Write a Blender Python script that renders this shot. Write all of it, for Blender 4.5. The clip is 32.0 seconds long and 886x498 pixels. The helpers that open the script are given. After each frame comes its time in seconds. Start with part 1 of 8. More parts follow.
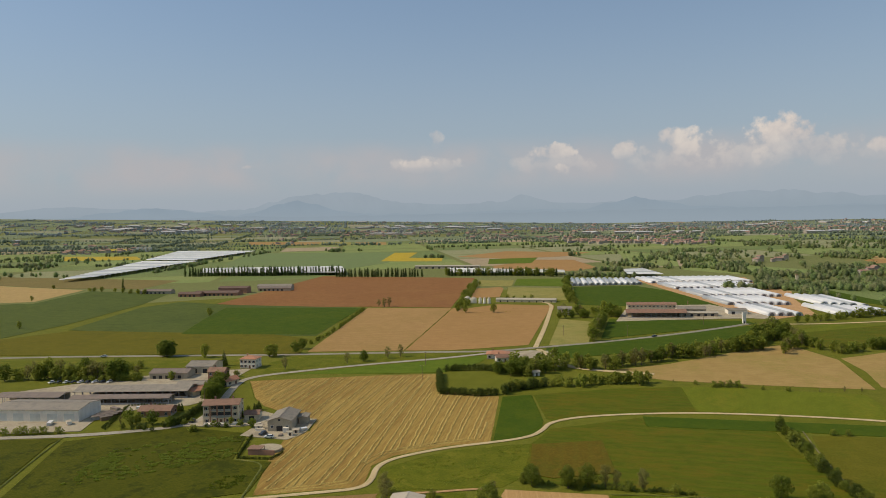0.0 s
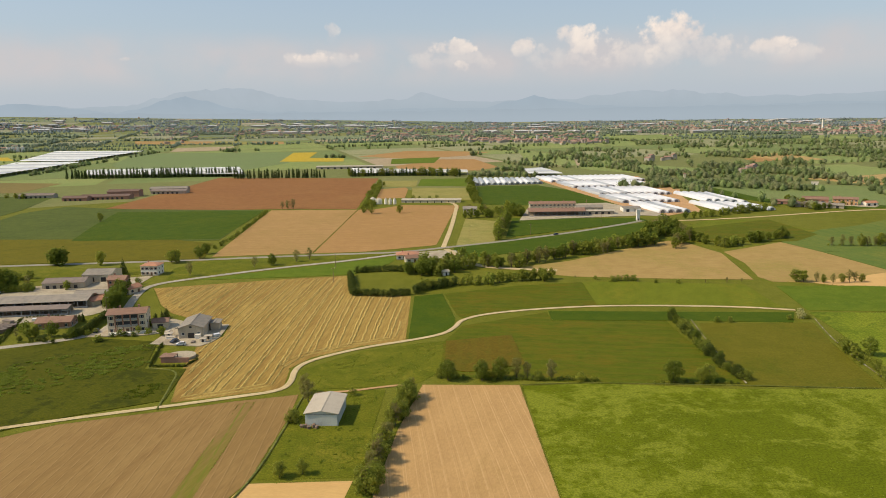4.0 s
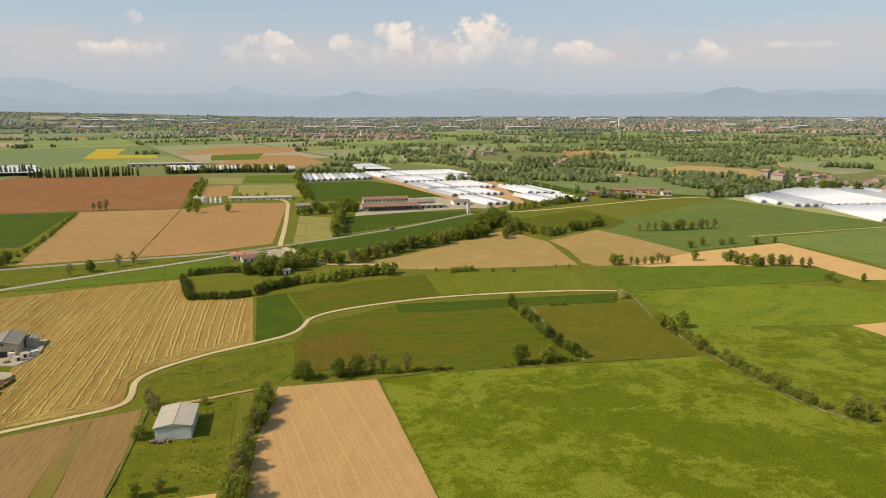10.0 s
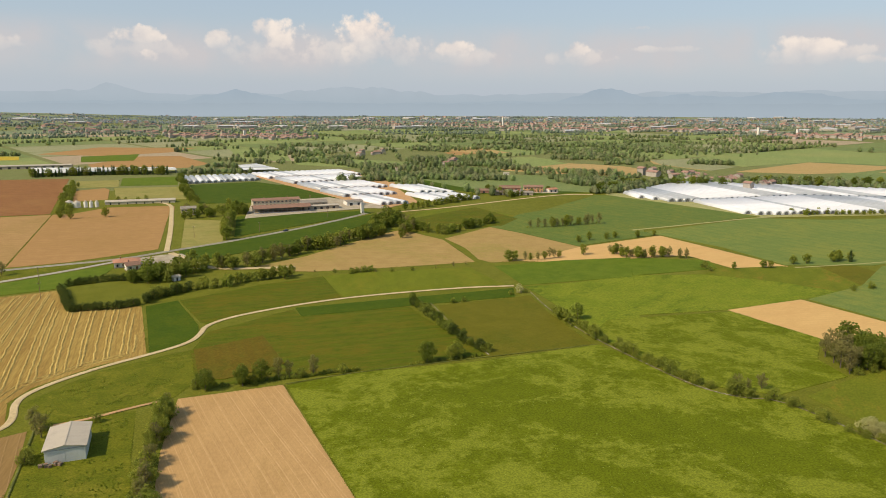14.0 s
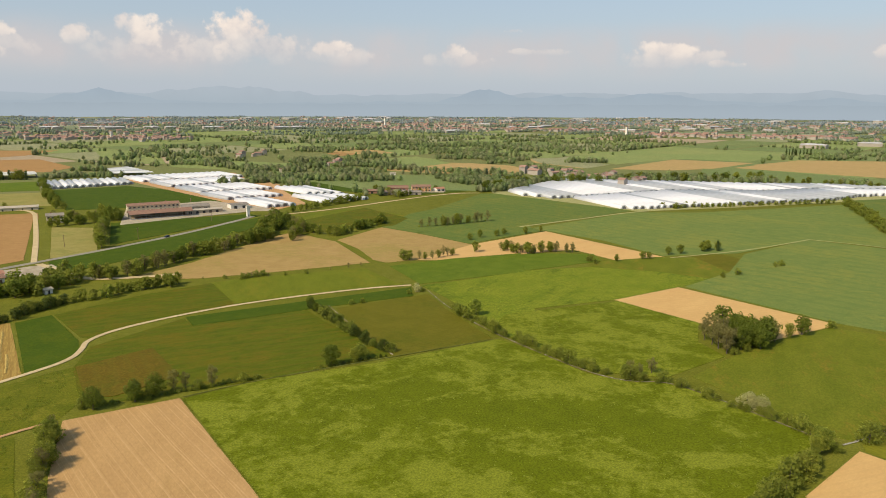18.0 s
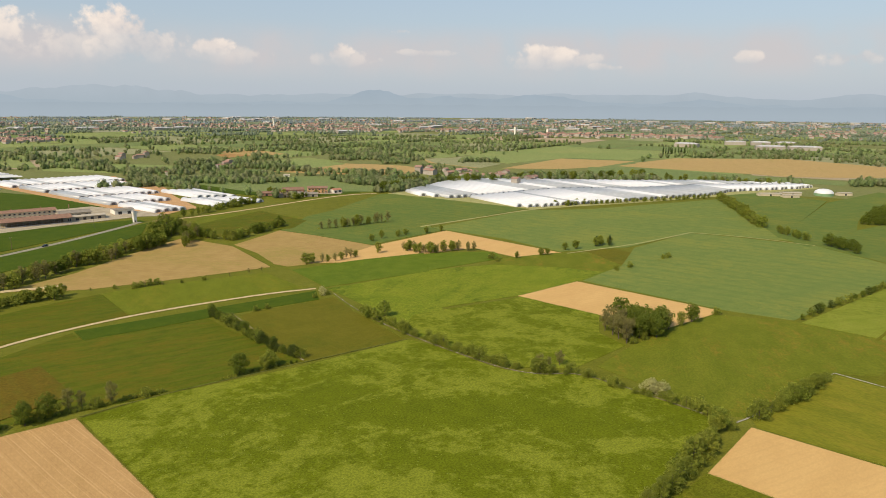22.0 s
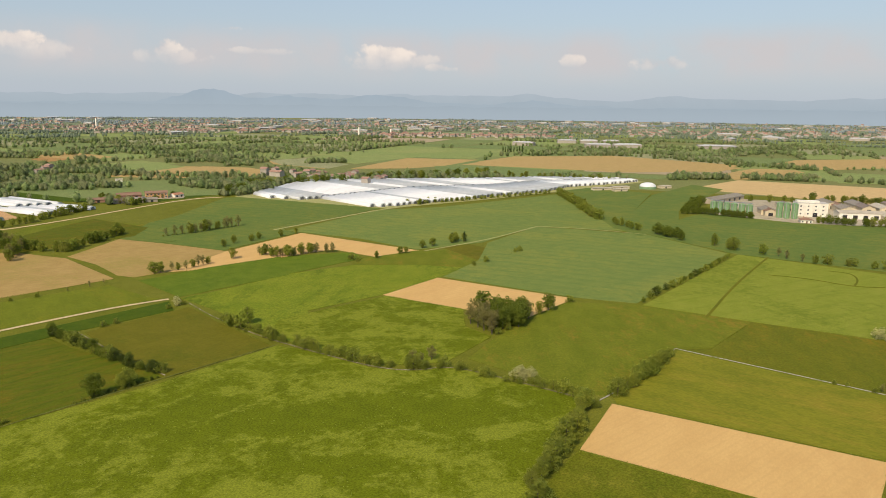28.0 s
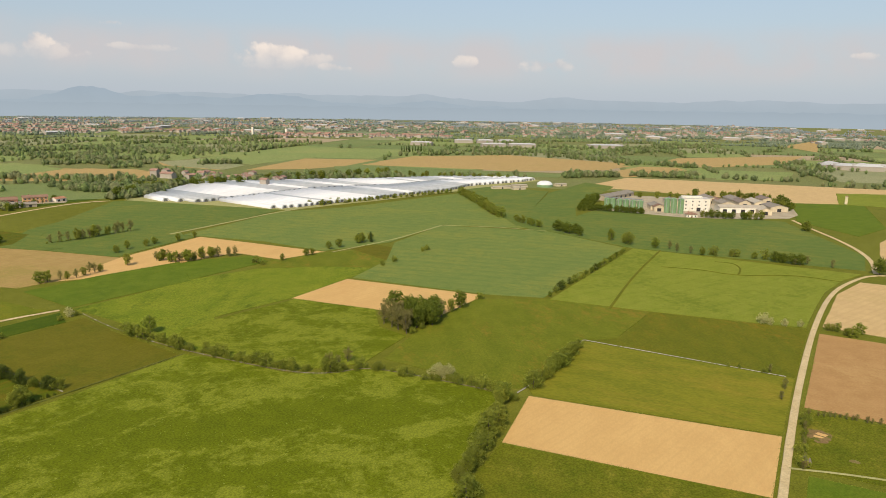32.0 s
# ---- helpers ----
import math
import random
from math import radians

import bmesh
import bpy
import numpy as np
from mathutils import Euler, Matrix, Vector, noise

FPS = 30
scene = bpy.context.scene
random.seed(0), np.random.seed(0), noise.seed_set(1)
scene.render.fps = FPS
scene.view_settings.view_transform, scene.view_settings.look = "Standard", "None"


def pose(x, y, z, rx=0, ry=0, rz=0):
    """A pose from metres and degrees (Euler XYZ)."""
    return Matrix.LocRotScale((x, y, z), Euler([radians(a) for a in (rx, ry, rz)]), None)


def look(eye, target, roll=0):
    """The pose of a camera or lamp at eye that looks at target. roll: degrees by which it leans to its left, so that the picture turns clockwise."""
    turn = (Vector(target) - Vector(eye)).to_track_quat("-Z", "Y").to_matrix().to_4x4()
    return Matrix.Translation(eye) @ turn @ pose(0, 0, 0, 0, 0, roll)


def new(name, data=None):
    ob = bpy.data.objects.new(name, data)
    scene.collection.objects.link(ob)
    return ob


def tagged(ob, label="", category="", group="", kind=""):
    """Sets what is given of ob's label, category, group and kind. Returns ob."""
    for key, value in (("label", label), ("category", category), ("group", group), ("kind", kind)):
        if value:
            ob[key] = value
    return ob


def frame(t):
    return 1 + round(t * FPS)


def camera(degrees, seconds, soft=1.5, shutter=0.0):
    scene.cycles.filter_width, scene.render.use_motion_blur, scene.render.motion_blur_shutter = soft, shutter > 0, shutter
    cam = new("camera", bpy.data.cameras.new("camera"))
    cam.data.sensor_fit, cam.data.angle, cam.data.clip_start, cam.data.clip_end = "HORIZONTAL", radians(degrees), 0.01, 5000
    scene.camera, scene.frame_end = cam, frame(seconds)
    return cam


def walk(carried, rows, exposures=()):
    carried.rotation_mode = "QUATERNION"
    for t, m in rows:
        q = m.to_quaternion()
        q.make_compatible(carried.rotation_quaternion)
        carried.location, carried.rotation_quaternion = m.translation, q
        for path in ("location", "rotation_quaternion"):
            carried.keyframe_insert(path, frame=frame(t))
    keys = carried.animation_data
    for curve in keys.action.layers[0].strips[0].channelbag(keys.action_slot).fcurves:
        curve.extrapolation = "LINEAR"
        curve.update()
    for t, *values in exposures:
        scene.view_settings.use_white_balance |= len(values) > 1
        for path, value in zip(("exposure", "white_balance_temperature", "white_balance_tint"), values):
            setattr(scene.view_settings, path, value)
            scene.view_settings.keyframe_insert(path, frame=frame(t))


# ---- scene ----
import collections

LENS = 64.49
PATH = [
    # seconds, x, y, z, heading, tilt down, lean
    (0, 9.41, 1.00, 98.77, -12.678, 2.817, 1.297),
    (0.5, 8.82, 0.98, 98.97, -11.711, 4.079, 1.254),
    (1, 8.21, 0.91, 99.17, -10.766, 5.558, 1.284),
    (1.5, 7.49, 0.77, 99.30, -9.838, 7.609, 1.268),
    (2, 6.70, 0.58, 99.52, -8.760, 9.819, 1.284),
    (2.5, 6.08, 0.44, 99.94, -8.007, 10.992, 1.211),
    (3, 5.12, 0.33, 100.08, -6.826, 11.062, 1.167),
    (3.5, 4.28, 0.22, 100.32, -5.761, 11.108, 1.079),
    (5.5, 1.14, 0.12, 100.07, -1.141, 11.300, 0.821),
    (6, 0.00, 0.00, 100.00, 0.000, 11.386, 0.748),
    (6.5, -1.00, -0.21, 100.12, 1.269, 11.410, 0.590),
    (7, -1.81, -0.33, 100.11, 2.634, 11.490, 0.587),
    (7.5, -2.56, -0.34, 100.26, 3.707, 11.516, 0.473),
    (8, -3.64, -0.44, 100.28, 5.230, 11.542, 0.495),
    (8.5, -4.31, -0.33, 100.34, 6.279, 11.565, 0.391),
    (9, -4.96, -0.31, 100.29, 7.499, 11.596, 0.373),
    (9.5, -5.98, -0.33, 100.27, 8.678, 11.587, 0.318),
    (10, -6.63, -0.27, 100.33, 9.807, 11.655, 0.254),
    (10.5, -7.24, -0.32, 100.46, 11.046, 11.653, 0.219),
    (11, -7.90, -0.23, 100.58, 12.127, 11.683, 0.162),
    (11.5, -8.69, -0.07, 100.63, 13.227, 11.714, 0.122),
    (12, -9.47, -0.13, 100.59, 14.507, 11.697, 0.073),
    (12.5, -10.40, -0.09, 100.65, 15.711, 11.723, 0.043),
    (13, -11.06, 0.14, 100.66, 16.906, 11.701, -0.007),
    (13.5, -11.80, 0.32, 100.64, 18.010, 11.698, -0.031),
    (14, -12.56, 0.36, 100.61, 19.056, 11.717, -0.065),
    (14.5, -13.31, 0.61, 100.49, 20.146, 11.738, -0.060),
    (16.5, -16.51, 1.91, 100.44, 25.117, 11.654, -0.169),
    (17, -17.17, 2.32, 100.47, 26.354, 11.717, -0.211),
    (17.5, -18.05, 2.77, 100.49, 27.493, 11.697, -0.216),
    (18, -18.57, 3.10, 100.37, 28.672, 11.665, -0.242),
    (18.5, -19.36, 3.51, 100.31, 29.611, 11.666, -0.259),
    (19, -19.94, 3.83, 100.33, 30.459, 11.708, -0.281),
    (19.5, -20.41, 4.22, 100.42, 31.488, 11.671, -0.306),
    (20, -20.99, 4.79, 100.50, 32.904, 11.659, -0.341),
    (20.5, -21.79, 5.10, 100.55, 33.980, 11.613, -0.359),
    (21, -22.39, 5.54, 100.62, 35.050, 11.668, -0.423),
    (21.5, -23.18, 6.14, 100.62, 36.115, 11.607, -0.437),
    (22, -24.12, 6.59, 100.55, 37.529, 11.590, -0.438),
    (22.5, -24.73, 6.78, 100.53, 38.706, 11.614, -0.423),
    (23, -25.52, 7.30, 100.48, 39.692, 11.606, -0.537),
    (23.5, -26.05, 7.96, 100.23, 40.922, 11.564, -0.456),
    (24, -26.65, 8.24, 100.22, 41.993, 11.585, -0.469),
    (24.5, -27.32, 8.70, 100.37, 43.102, 11.573, -0.445),
    (25, -28.05, 9.18, 100.38, 44.098, 11.572, -0.555),
    (25.5, -28.54, 9.62, 100.40, 45.351, 11.486, -0.502),
    (27.5, -30.80, 11.30, 100.55, 49.340, 11.439, -0.585),
    (28, -31.49, 11.74, 100.52, 50.294, 11.468, -0.613),
    (28.5, -32.03, 12.34, 100.43, 51.223, 11.506, -0.670),
    (29, -32.62, 12.94, 100.45, 52.293, 11.379, -0.665),
    (29.5, -33.14, 13.59, 100.43, 53.464, 11.449, -0.686),
    (30, -33.51, 14.16, 100.33, 54.512, 11.377, -0.763),
    (30.5, -34.04, 14.91, 100.40, 55.662, 11.410, -0.739),
    (31, -34.57, 15.39, 100.45, 56.823, 11.432, -0.794),
    (31.5, -35.16, 16.14, 100.42, 57.814, 11.348, -0.846),
    (32, -35.60, 16.66, 100.37, 58.738, 11.362, -0.899),
]
SKY_STRENGTH, SUN_STRENGTH, SUN_COLOUR = 0.13, 4.4, (1.0, 0.85, 0.64)
HAZE_COLOUR, VEIL_COLOUR, CLOUD_COLOUR = (0.46, 0.525, 0.60, 1), (0.61, 0.58, 0.585, 1), (0.98, 0.86, 0.75, 1)
HIGH_HAZE = (0.36, 0.465, 0.60, 1)
EXPOSURES = [(0, -0.42, 6400, 10), (1.0, -0.3, 6450, 10), (2.0, -0.1, 6550, 10), (3.0, 0.0, 6600, 11), (32.0, 0.0, 6600, 11)]
# clouds: bearing, height, half width, half height in degrees, density
CLOUDS = [
    (-13.06, 5.99, 0.69, 0.97, 0.45),
    (-14.46, 4.10, 1.61, 0.51, 0.7),
    (-3.57, 4.64, 2.07, 0.78, 0.75),
    (-2.92, 3.38, 0.92, 0.55, 0.6),
    (1.93, 4.66, 0.92, 0.83, 0.8),
    (5.22, 5.62, 1.04, 1.15, 0.85),
    (6.64, 4.65, 2.07, 1.61, 0.8),
    (13.13, 5.17, 2.77, 1.61, 1),
    (14.94, 3.96, 4.15, 1.38, 0.6),
    (19.92, 4.01, 1.84, 0.83, 0.85),
    (-27.97, 4.04, 0.60, 0.23, 0.5),
    (29.20, 3.92, 1.29, 0.88, 0.75),
    (34.04, 5.59, 0.78, 0.32, 0.6),
    (45.91, 3.79, 2.54, 0.97, 0.75),
    (49.79, 2.99, 1.38, 0.41, 0.5),
    (36.03, 4.00, 2.54, 0.32, 0.3),
    (60.26, 3.61, 1.01, 0.51, 0.5),
    (66.81, 3.29, 2.30, 0.69, 0.5),
    (88.64, 3.88, 1.04, 0.28, 0.4),
    (12.5, 3.9, 6.5, 1.3, 0.4),
    (5.6, 3.9, 3.6, 1.2, 0.35),
    (-3.2, 3.9, 3.8, 0.9, 0.3),
    (-13.6, 4.0, 3.2, 0.7, 0.3),
    (20.0, 3.6, 4.0, 0.8, 0.35),
    (46.5, 3.3, 4.5, 0.8, 0.35),
    (29.5, 3.4, 3.0, 0.7, 0.3),
]
# glow colours of the mountain backdrop, with the haze painted in
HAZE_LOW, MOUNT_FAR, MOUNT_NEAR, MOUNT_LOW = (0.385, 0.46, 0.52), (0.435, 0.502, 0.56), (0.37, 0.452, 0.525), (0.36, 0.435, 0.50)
# the camera and its flight
cam = camera(LENS, 32.0, soft=0.6)
walk(cam, [(t, pose(x, y, z, 90 - tilt, 0, -heading) @ pose(0, 0, 0, 0, 0, -lean)) for t, x, y, z, heading, tilt, lean in PATH],
     EXPOSURES)

# sky, sun and clouds
SUN_AZ, SUN_EL = radians(-103), radians(44)
world = bpy.data.worlds.new("sky")
scene.world = world
world.use_nodes = True
wn, wl = world.node_tree.nodes, world.node_tree.links
wn.clear()


def wnode(kind, **inputs):
    n = wn.new(kind)
    for key, value in inputs.items():
        n.inputs[int(key[1:])].default_value = value
    return n


def wmath(op, a, b=None, c=None):
    n = wn.new("ShaderNodeMath")
    n.operation = op
    for i, v in enumerate((a, b, c)):
        if v is None:
            continue
        if isinstance(v, (int, float)):
            n.inputs[i].default_value = v
        else:
            wl.new(v, n.inputs[i])
    return n.outputs[0]


def wmix(fac, a, b):
    n = wn.new("ShaderNodeMix")
    n.data_type = "RGBA"
    for i, v in ((0, fac), (6, a), (7, b)):
        if isinstance(v, (int, float, tuple)):
            n.inputs[i].default_value = v
        else:
            wl.new(v, n.inputs[i])
    return n.outputs[2]


sky = wn.new("ShaderNodeTexSky")
sky.sky_type, sky.sun_disc = "NISHITA", False
sky.sun_elevation, sky.sun_rotation = SUN_EL, SUN_AZ
sky.air_density, sky.dust_density, sky.ozone_density = 1.2, 0.6, 2.5
coord = wn.new("ShaderNodeTexCoord").outputs["Generated"]
xyz = wn.new("ShaderNodeSeparateXYZ")
wl.new(coord, xyz.inputs[0])
az = wmath("MULTIPLY", wmath("ARCTAN2", xyz.outputs[0], xyz.outputs[1]), 180 / math.pi)
el = wmath("MULTIPLY", wmath("ARCSINE", xyz.outputs[2]), 180 / math.pi)
scaled = wn.new("ShaderNodeVectorMath")
scaled.operation = "SCALE"
wl.new(coord, scaled.inputs[0])
scaled.inputs["Scale"].default_value = SKY_STRENGTH
wl.new(sky.outputs[0], scaled.inputs[0])
# milky air towards the horizon
haze = wmath("POWER", wmath("SUBTRACT", 1.0, wmath("MINIMUM", wmath("DIVIDE", wmath("MAXIMUM", el, 0.0), 17.0), 1.0)), 1.35)
high = wmix(0.4, scaled.outputs[0], HIGH_HAZE)
base = wmix(wmath("MULTIPLY", haze, 0.93), high, HAZE_COLOUR)


def sky_noise(scale, detail, dist):
    n = wn.new("ShaderNodeTexNoise")
    n.inputs["Scale"].default_value, n.inputs["Detail"].default_value, n.inputs["Distortion"].default_value = scale, detail, dist
    wl.new(coord, n.inputs["Vector"])
    return n.outputs["Fac"]


billow = wmath("ADD", wmath("MULTIPLY", wmath("SUBTRACT", sky_noise(34, 10, 0.1), 0.5), 0.85), wmath("MULTIPLY", wmath("SUBTRACT", sky_noise(95, 8, 0.0), 0.5), 0.3))
billow2 = wmath("SUBTRACT", sky_noise(11, 4, 0.2), 0.5)
cover = None
for a0, e0, w, h, amount in CLOUDS:
    du = wmath("DIVIDE", wmath("SUBTRACT", az, a0), w)
    dv = wmath("DIVIDE", wmath("SUBTRACT", el, e0), h)
    d = wmath("ADD", wmath("MULTIPLY", du, du), wmath("MULTIPLY", dv, dv))
    d = wmath("SUBTRACT", 1.0, d)
    d = wmath("ADD", d, wmath("MULTIPLY", billow, 4.4))
    m = wn.new("ShaderNodeMapRange")
    m.interpolation_type = "SMOOTHSTEP"
    wl.new(d, m.inputs[0])
    m.inputs[1].default_value, m.inputs[2].default_value, m.inputs[4].default_value = 0.0, 0.75, amount
    # soft flat base, crisp top
    fade = wn.new("ShaderNodeMapRange")
    fade.interpolation_type = "SMOOTHSTEP"
    wl.new(dv, fade.inputs[0])
    fade.inputs[1].default_value, fade.inputs[2].default_value = -1.2, 0.35
    v = wmath("MULTIPLY", m.outputs[0], fade.outputs[0])
    cover = v if cover is None else wmath("MAXIMUM", cover, v)
# pinkish veil under the cumulus
veil = wn.new("ShaderNodeMapRange")
veil.interpolation_type = "SMOOTHSTEP"
wl.new(wmath("ABSOLUTE", wmath("SUBTRACT", el, 3.9)), veil.inputs[0])
veil.inputs[1].default_value, veil.inputs[2].default_value, veil.inputs[3].default_value, veil.inputs[4].default_value = 2.6, 0.4, 0.0, 1.0
soft = wmath("MULTIPLY", veil.outputs[0], wmath("MINIMUM", wmath("MAXIMUM", wmath("MULTIPLY", wmath("ADD", billow2, 0.25), 2.4), 0.0), 0.85))
base = wmix(soft, base, VEIL_COLOUR)
puff = wmath("MINIMUM", wmath("MAXIMUM", wmath("ADD", wmath("MULTIPLY", wmath("ADD", billow, billow2), 2.4), 0.62), 0.0), 1.0)
base = wmix(cover, base, wmix(puff, VEIL_COLOUR, CLOUD_COLOUR))
back = wn.new("ShaderNodeBackground")
back.inputs["Strength"].default_value = 1.0
wl.new(base, back.inputs["Color"])
wl.new(back.outputs[0], wn.new("ShaderNodeOutputWorld").inputs[0])

sun = new("sun", bpy.data.lights.new("sun", "SUN"))
sun.data.energy, sun.data.angle, sun.data.color = SUN_STRENGTH, radians(0.55), SUN_COLOUR
sun.matrix_world = look((600 * math.sin(SUN_AZ) * math.cos(SUN_EL), 600 * math.cos(SUN_AZ) * math.cos(SUN_EL), 600 * math.sin(SUN_EL)), (0, 0, 0))

# materials
def material(name):
    m = bpy.data.materials.new(name)
    m.use_nodes = True
    return m, m.node_tree.nodes, m.node_tree.links, m.node_tree.nodes["Principled BSDF"]


def nmath(nodes, links, op, a, b=None):
    n = nodes.new("ShaderNodeMath")
    n.operation = op
    for i, v in enumerate((a, b)):
        if v is None:
            continue
        if isinstance(v, (int, float)):
            n.inputs[i].default_value = v
        else:
            links.new(v, n.inputs[i])
    return n.outputs[0]


def nmix(nodes, links, fac, a, b):
    n = nodes.new("ShaderNodeMix")
    n.data_type = "RGBA"
    for i, v in ((0, fac), (6, a), (7, b)):
        if isinstance(v, (int, float)):
            n.inputs[i].default_value = v
        elif isinstance(v, tuple):
            n.inputs[i].default_value = (*v[:3], 1)
        else:
            links.new(v, n.inputs[i])
    return n.outputs[2]


def nnoise(nodes, links, vec, scale, detail=3.0, dist=0.0, rough=0.55):
    n = nodes.new("ShaderNodeTexNoise")
    n.inputs["Scale"].default_value, n.inputs["Detail"].default_value = scale, detail
    n.inputs["Distortion"].default_value, n.inputs["Roughness"].default_value = dist, rough
    if vec is not None:
        links.new(vec, n.inputs["Vector"])
    return n.outputs["Fac"]


def nrange(nodes, links, v, a, b, c=0.0, d=1.0):
    n = nodes.new("ShaderNodeMapRange")
    n.interpolation_type = "SMOOTHSTEP"
    links.new(v, n.inputs[0])
    for i, x in enumerate((a, b, c, d)):
        n.inputs[i + 1].default_value = x
    return n.outputs[0]


def land(name, a, b, c=None, patch=0.02, patch_at=(0.45, 0.62), lines=None, grain=0.9, fine=0.35, stretch=None, rough=0.24, blots=(), relief=0.5):
    """Soil or crop: a and b mix in grain and metre-wide mottling, c comes in wide patches but for the blots (x, y, long, wide, degrees);
    lines: sets of (degrees, period, colour, amount, width)."""
    m, nodes, links, bsdf = material(name)
    bsdf.inputs["Roughness"].default_value = 0.95
    bsdf.inputs["Specular IOR Level"].default_value = 0.1
    vec = nodes.new("ShaderNodeTexCoord").outputs["Object"]
    pv = vec
    if stretch:
        mp = nodes.new("ShaderNodeMapping")
        turn = nodes.new("ShaderNodeMapping")
        turn.inputs["Rotation"].default_value = (0, 0, radians(stretch[0]))
        links.new(vec, turn.inputs["Vector"])
        mp.inputs["Scale"].default_value = (1, stretch[1], 1)
        links.new(turn.outputs[0], mp.inputs["Vector"])
        pv = mp.outputs[0]
    g1 = nnoise(nodes, links, pv, grain, 3)
    g2 = nnoise(nodes, links, pv, 0.11, 4)
    f = nmath(nodes, links, "ADD", nmath(nodes, links, "MULTIPLY", g1, fine), nmath(nodes, links, "MULTIPLY", g2, 1 - fine))
    col = nmix(nodes, links, nrange(nodes, links, f, 0.34, 0.64), a, b)
    if c:
        p1 = nnoise(nodes, links, pv, patch, 8, 0.5, 0.68)
        p2 = nnoise(nodes, links, pv, 0.28, 6, 0.3, 0.7)
        p1 = nmath(nodes, links, "ADD", nmath(nodes, links, "MULTIPLY", p1, 0.62), nmath(nodes, links, "MULTIPLY", p2, 0.38))
        mask = nrange(nodes, links, p1, *patch_at)
        for bx, by, bl, bw, deg in blots:
            mp2 = nodes.new("ShaderNodeMapping")
            mp2.vector_type = "TEXTURE"
            mp2.inputs["Location"].default_value, mp2.inputs["Rotation"].default_value, mp2.inputs["Scale"].default_value = (bx, by, 0), (0, 0, radians(deg)), (bl, bw, 1000)
            links.new(vec, mp2.inputs["Vector"])
            ln2 = nodes.new("ShaderNodeVectorMath")
            ln2.operation = "LENGTH"
            links.new(mp2.outputs[0], ln2.inputs[0])
            edge = nmath(nodes, links, "ADD", ln2.outputs["Value"], nmath(nodes, links, "MULTIPLY", nmath(nodes, links, "SUBTRACT", p1, 0.5), 3.2))
            mask = nmath(nodes, links, "MULTIPLY", mask, nrange(nodes, links, edge, 0.75, 1.1))
        col = nmix(nodes, links, mask, col, c)
    tuft = nrange(nodes, links, nnoise(nodes, links, pv, grain * 1.7, 2, 0.0, 0.7), 0.3, 0.72, 1 - rough * 1.15, 1 + rough * 0.85)
    hs = nodes.new("ShaderNodeHueSaturation")
    links.new(tuft, hs.inputs["Value"])
    links.new(col, hs.inputs["Color"])
    col = hs.outputs[0]
    for n_set, (deg, period, lcol, amount, width) in enumerate(lines or ()):
        sep = nodes.new("ShaderNodeSeparateXYZ")
        links.new(vec, sep.inputs[0])
        s = nmath(nodes, links, "ADD", nmath(nodes, links, "MULTIPLY", sep.outputs[0], math.cos(radians(deg))),
                  nmath(nodes, links, "MULTIPLY", sep.outputs[1], math.sin(radians(deg))))
        s = nmath(nodes, links, "ADD", s, nmath(nodes, links, "MULTIPLY", nnoise(nodes, links, vec, 0.03, 1), 1.2))
        s = nmath(nodes, links, "FRACT", nmath(nodes, links, "DIVIDE", nmath(nodes, links, "ADD", s, n_set * 0.45), period))
        s = nmath(nodes, links, "ABSOLUTE", nmath(nodes, links, "SUBTRACT", s, 0.5))
        ln = nrange(nodes, links, s, width, width * 0.3)
        ln = nmath(nodes, links, "MULTIPLY", ln, nmath(nodes, links, "MULTIPLY", nrange(nodes, links, nnoise(nodes, links, vec, 0.3, 3), 0.25, 0.6), amount))
        col = nmix(nodes, links, ln, col, lcol)
    links.new(col, bsdf.inputs["Base Color"])
    bump = nodes.new("ShaderNodeBump")
    bump.inputs["Strength"].default_value, bump.inputs["Distance"].default_value = relief, 0.25
    links.new(g1, bump.inputs["Height"])
    links.new(bump.outputs[0], bsdf.inputs["Normal"])
    return m


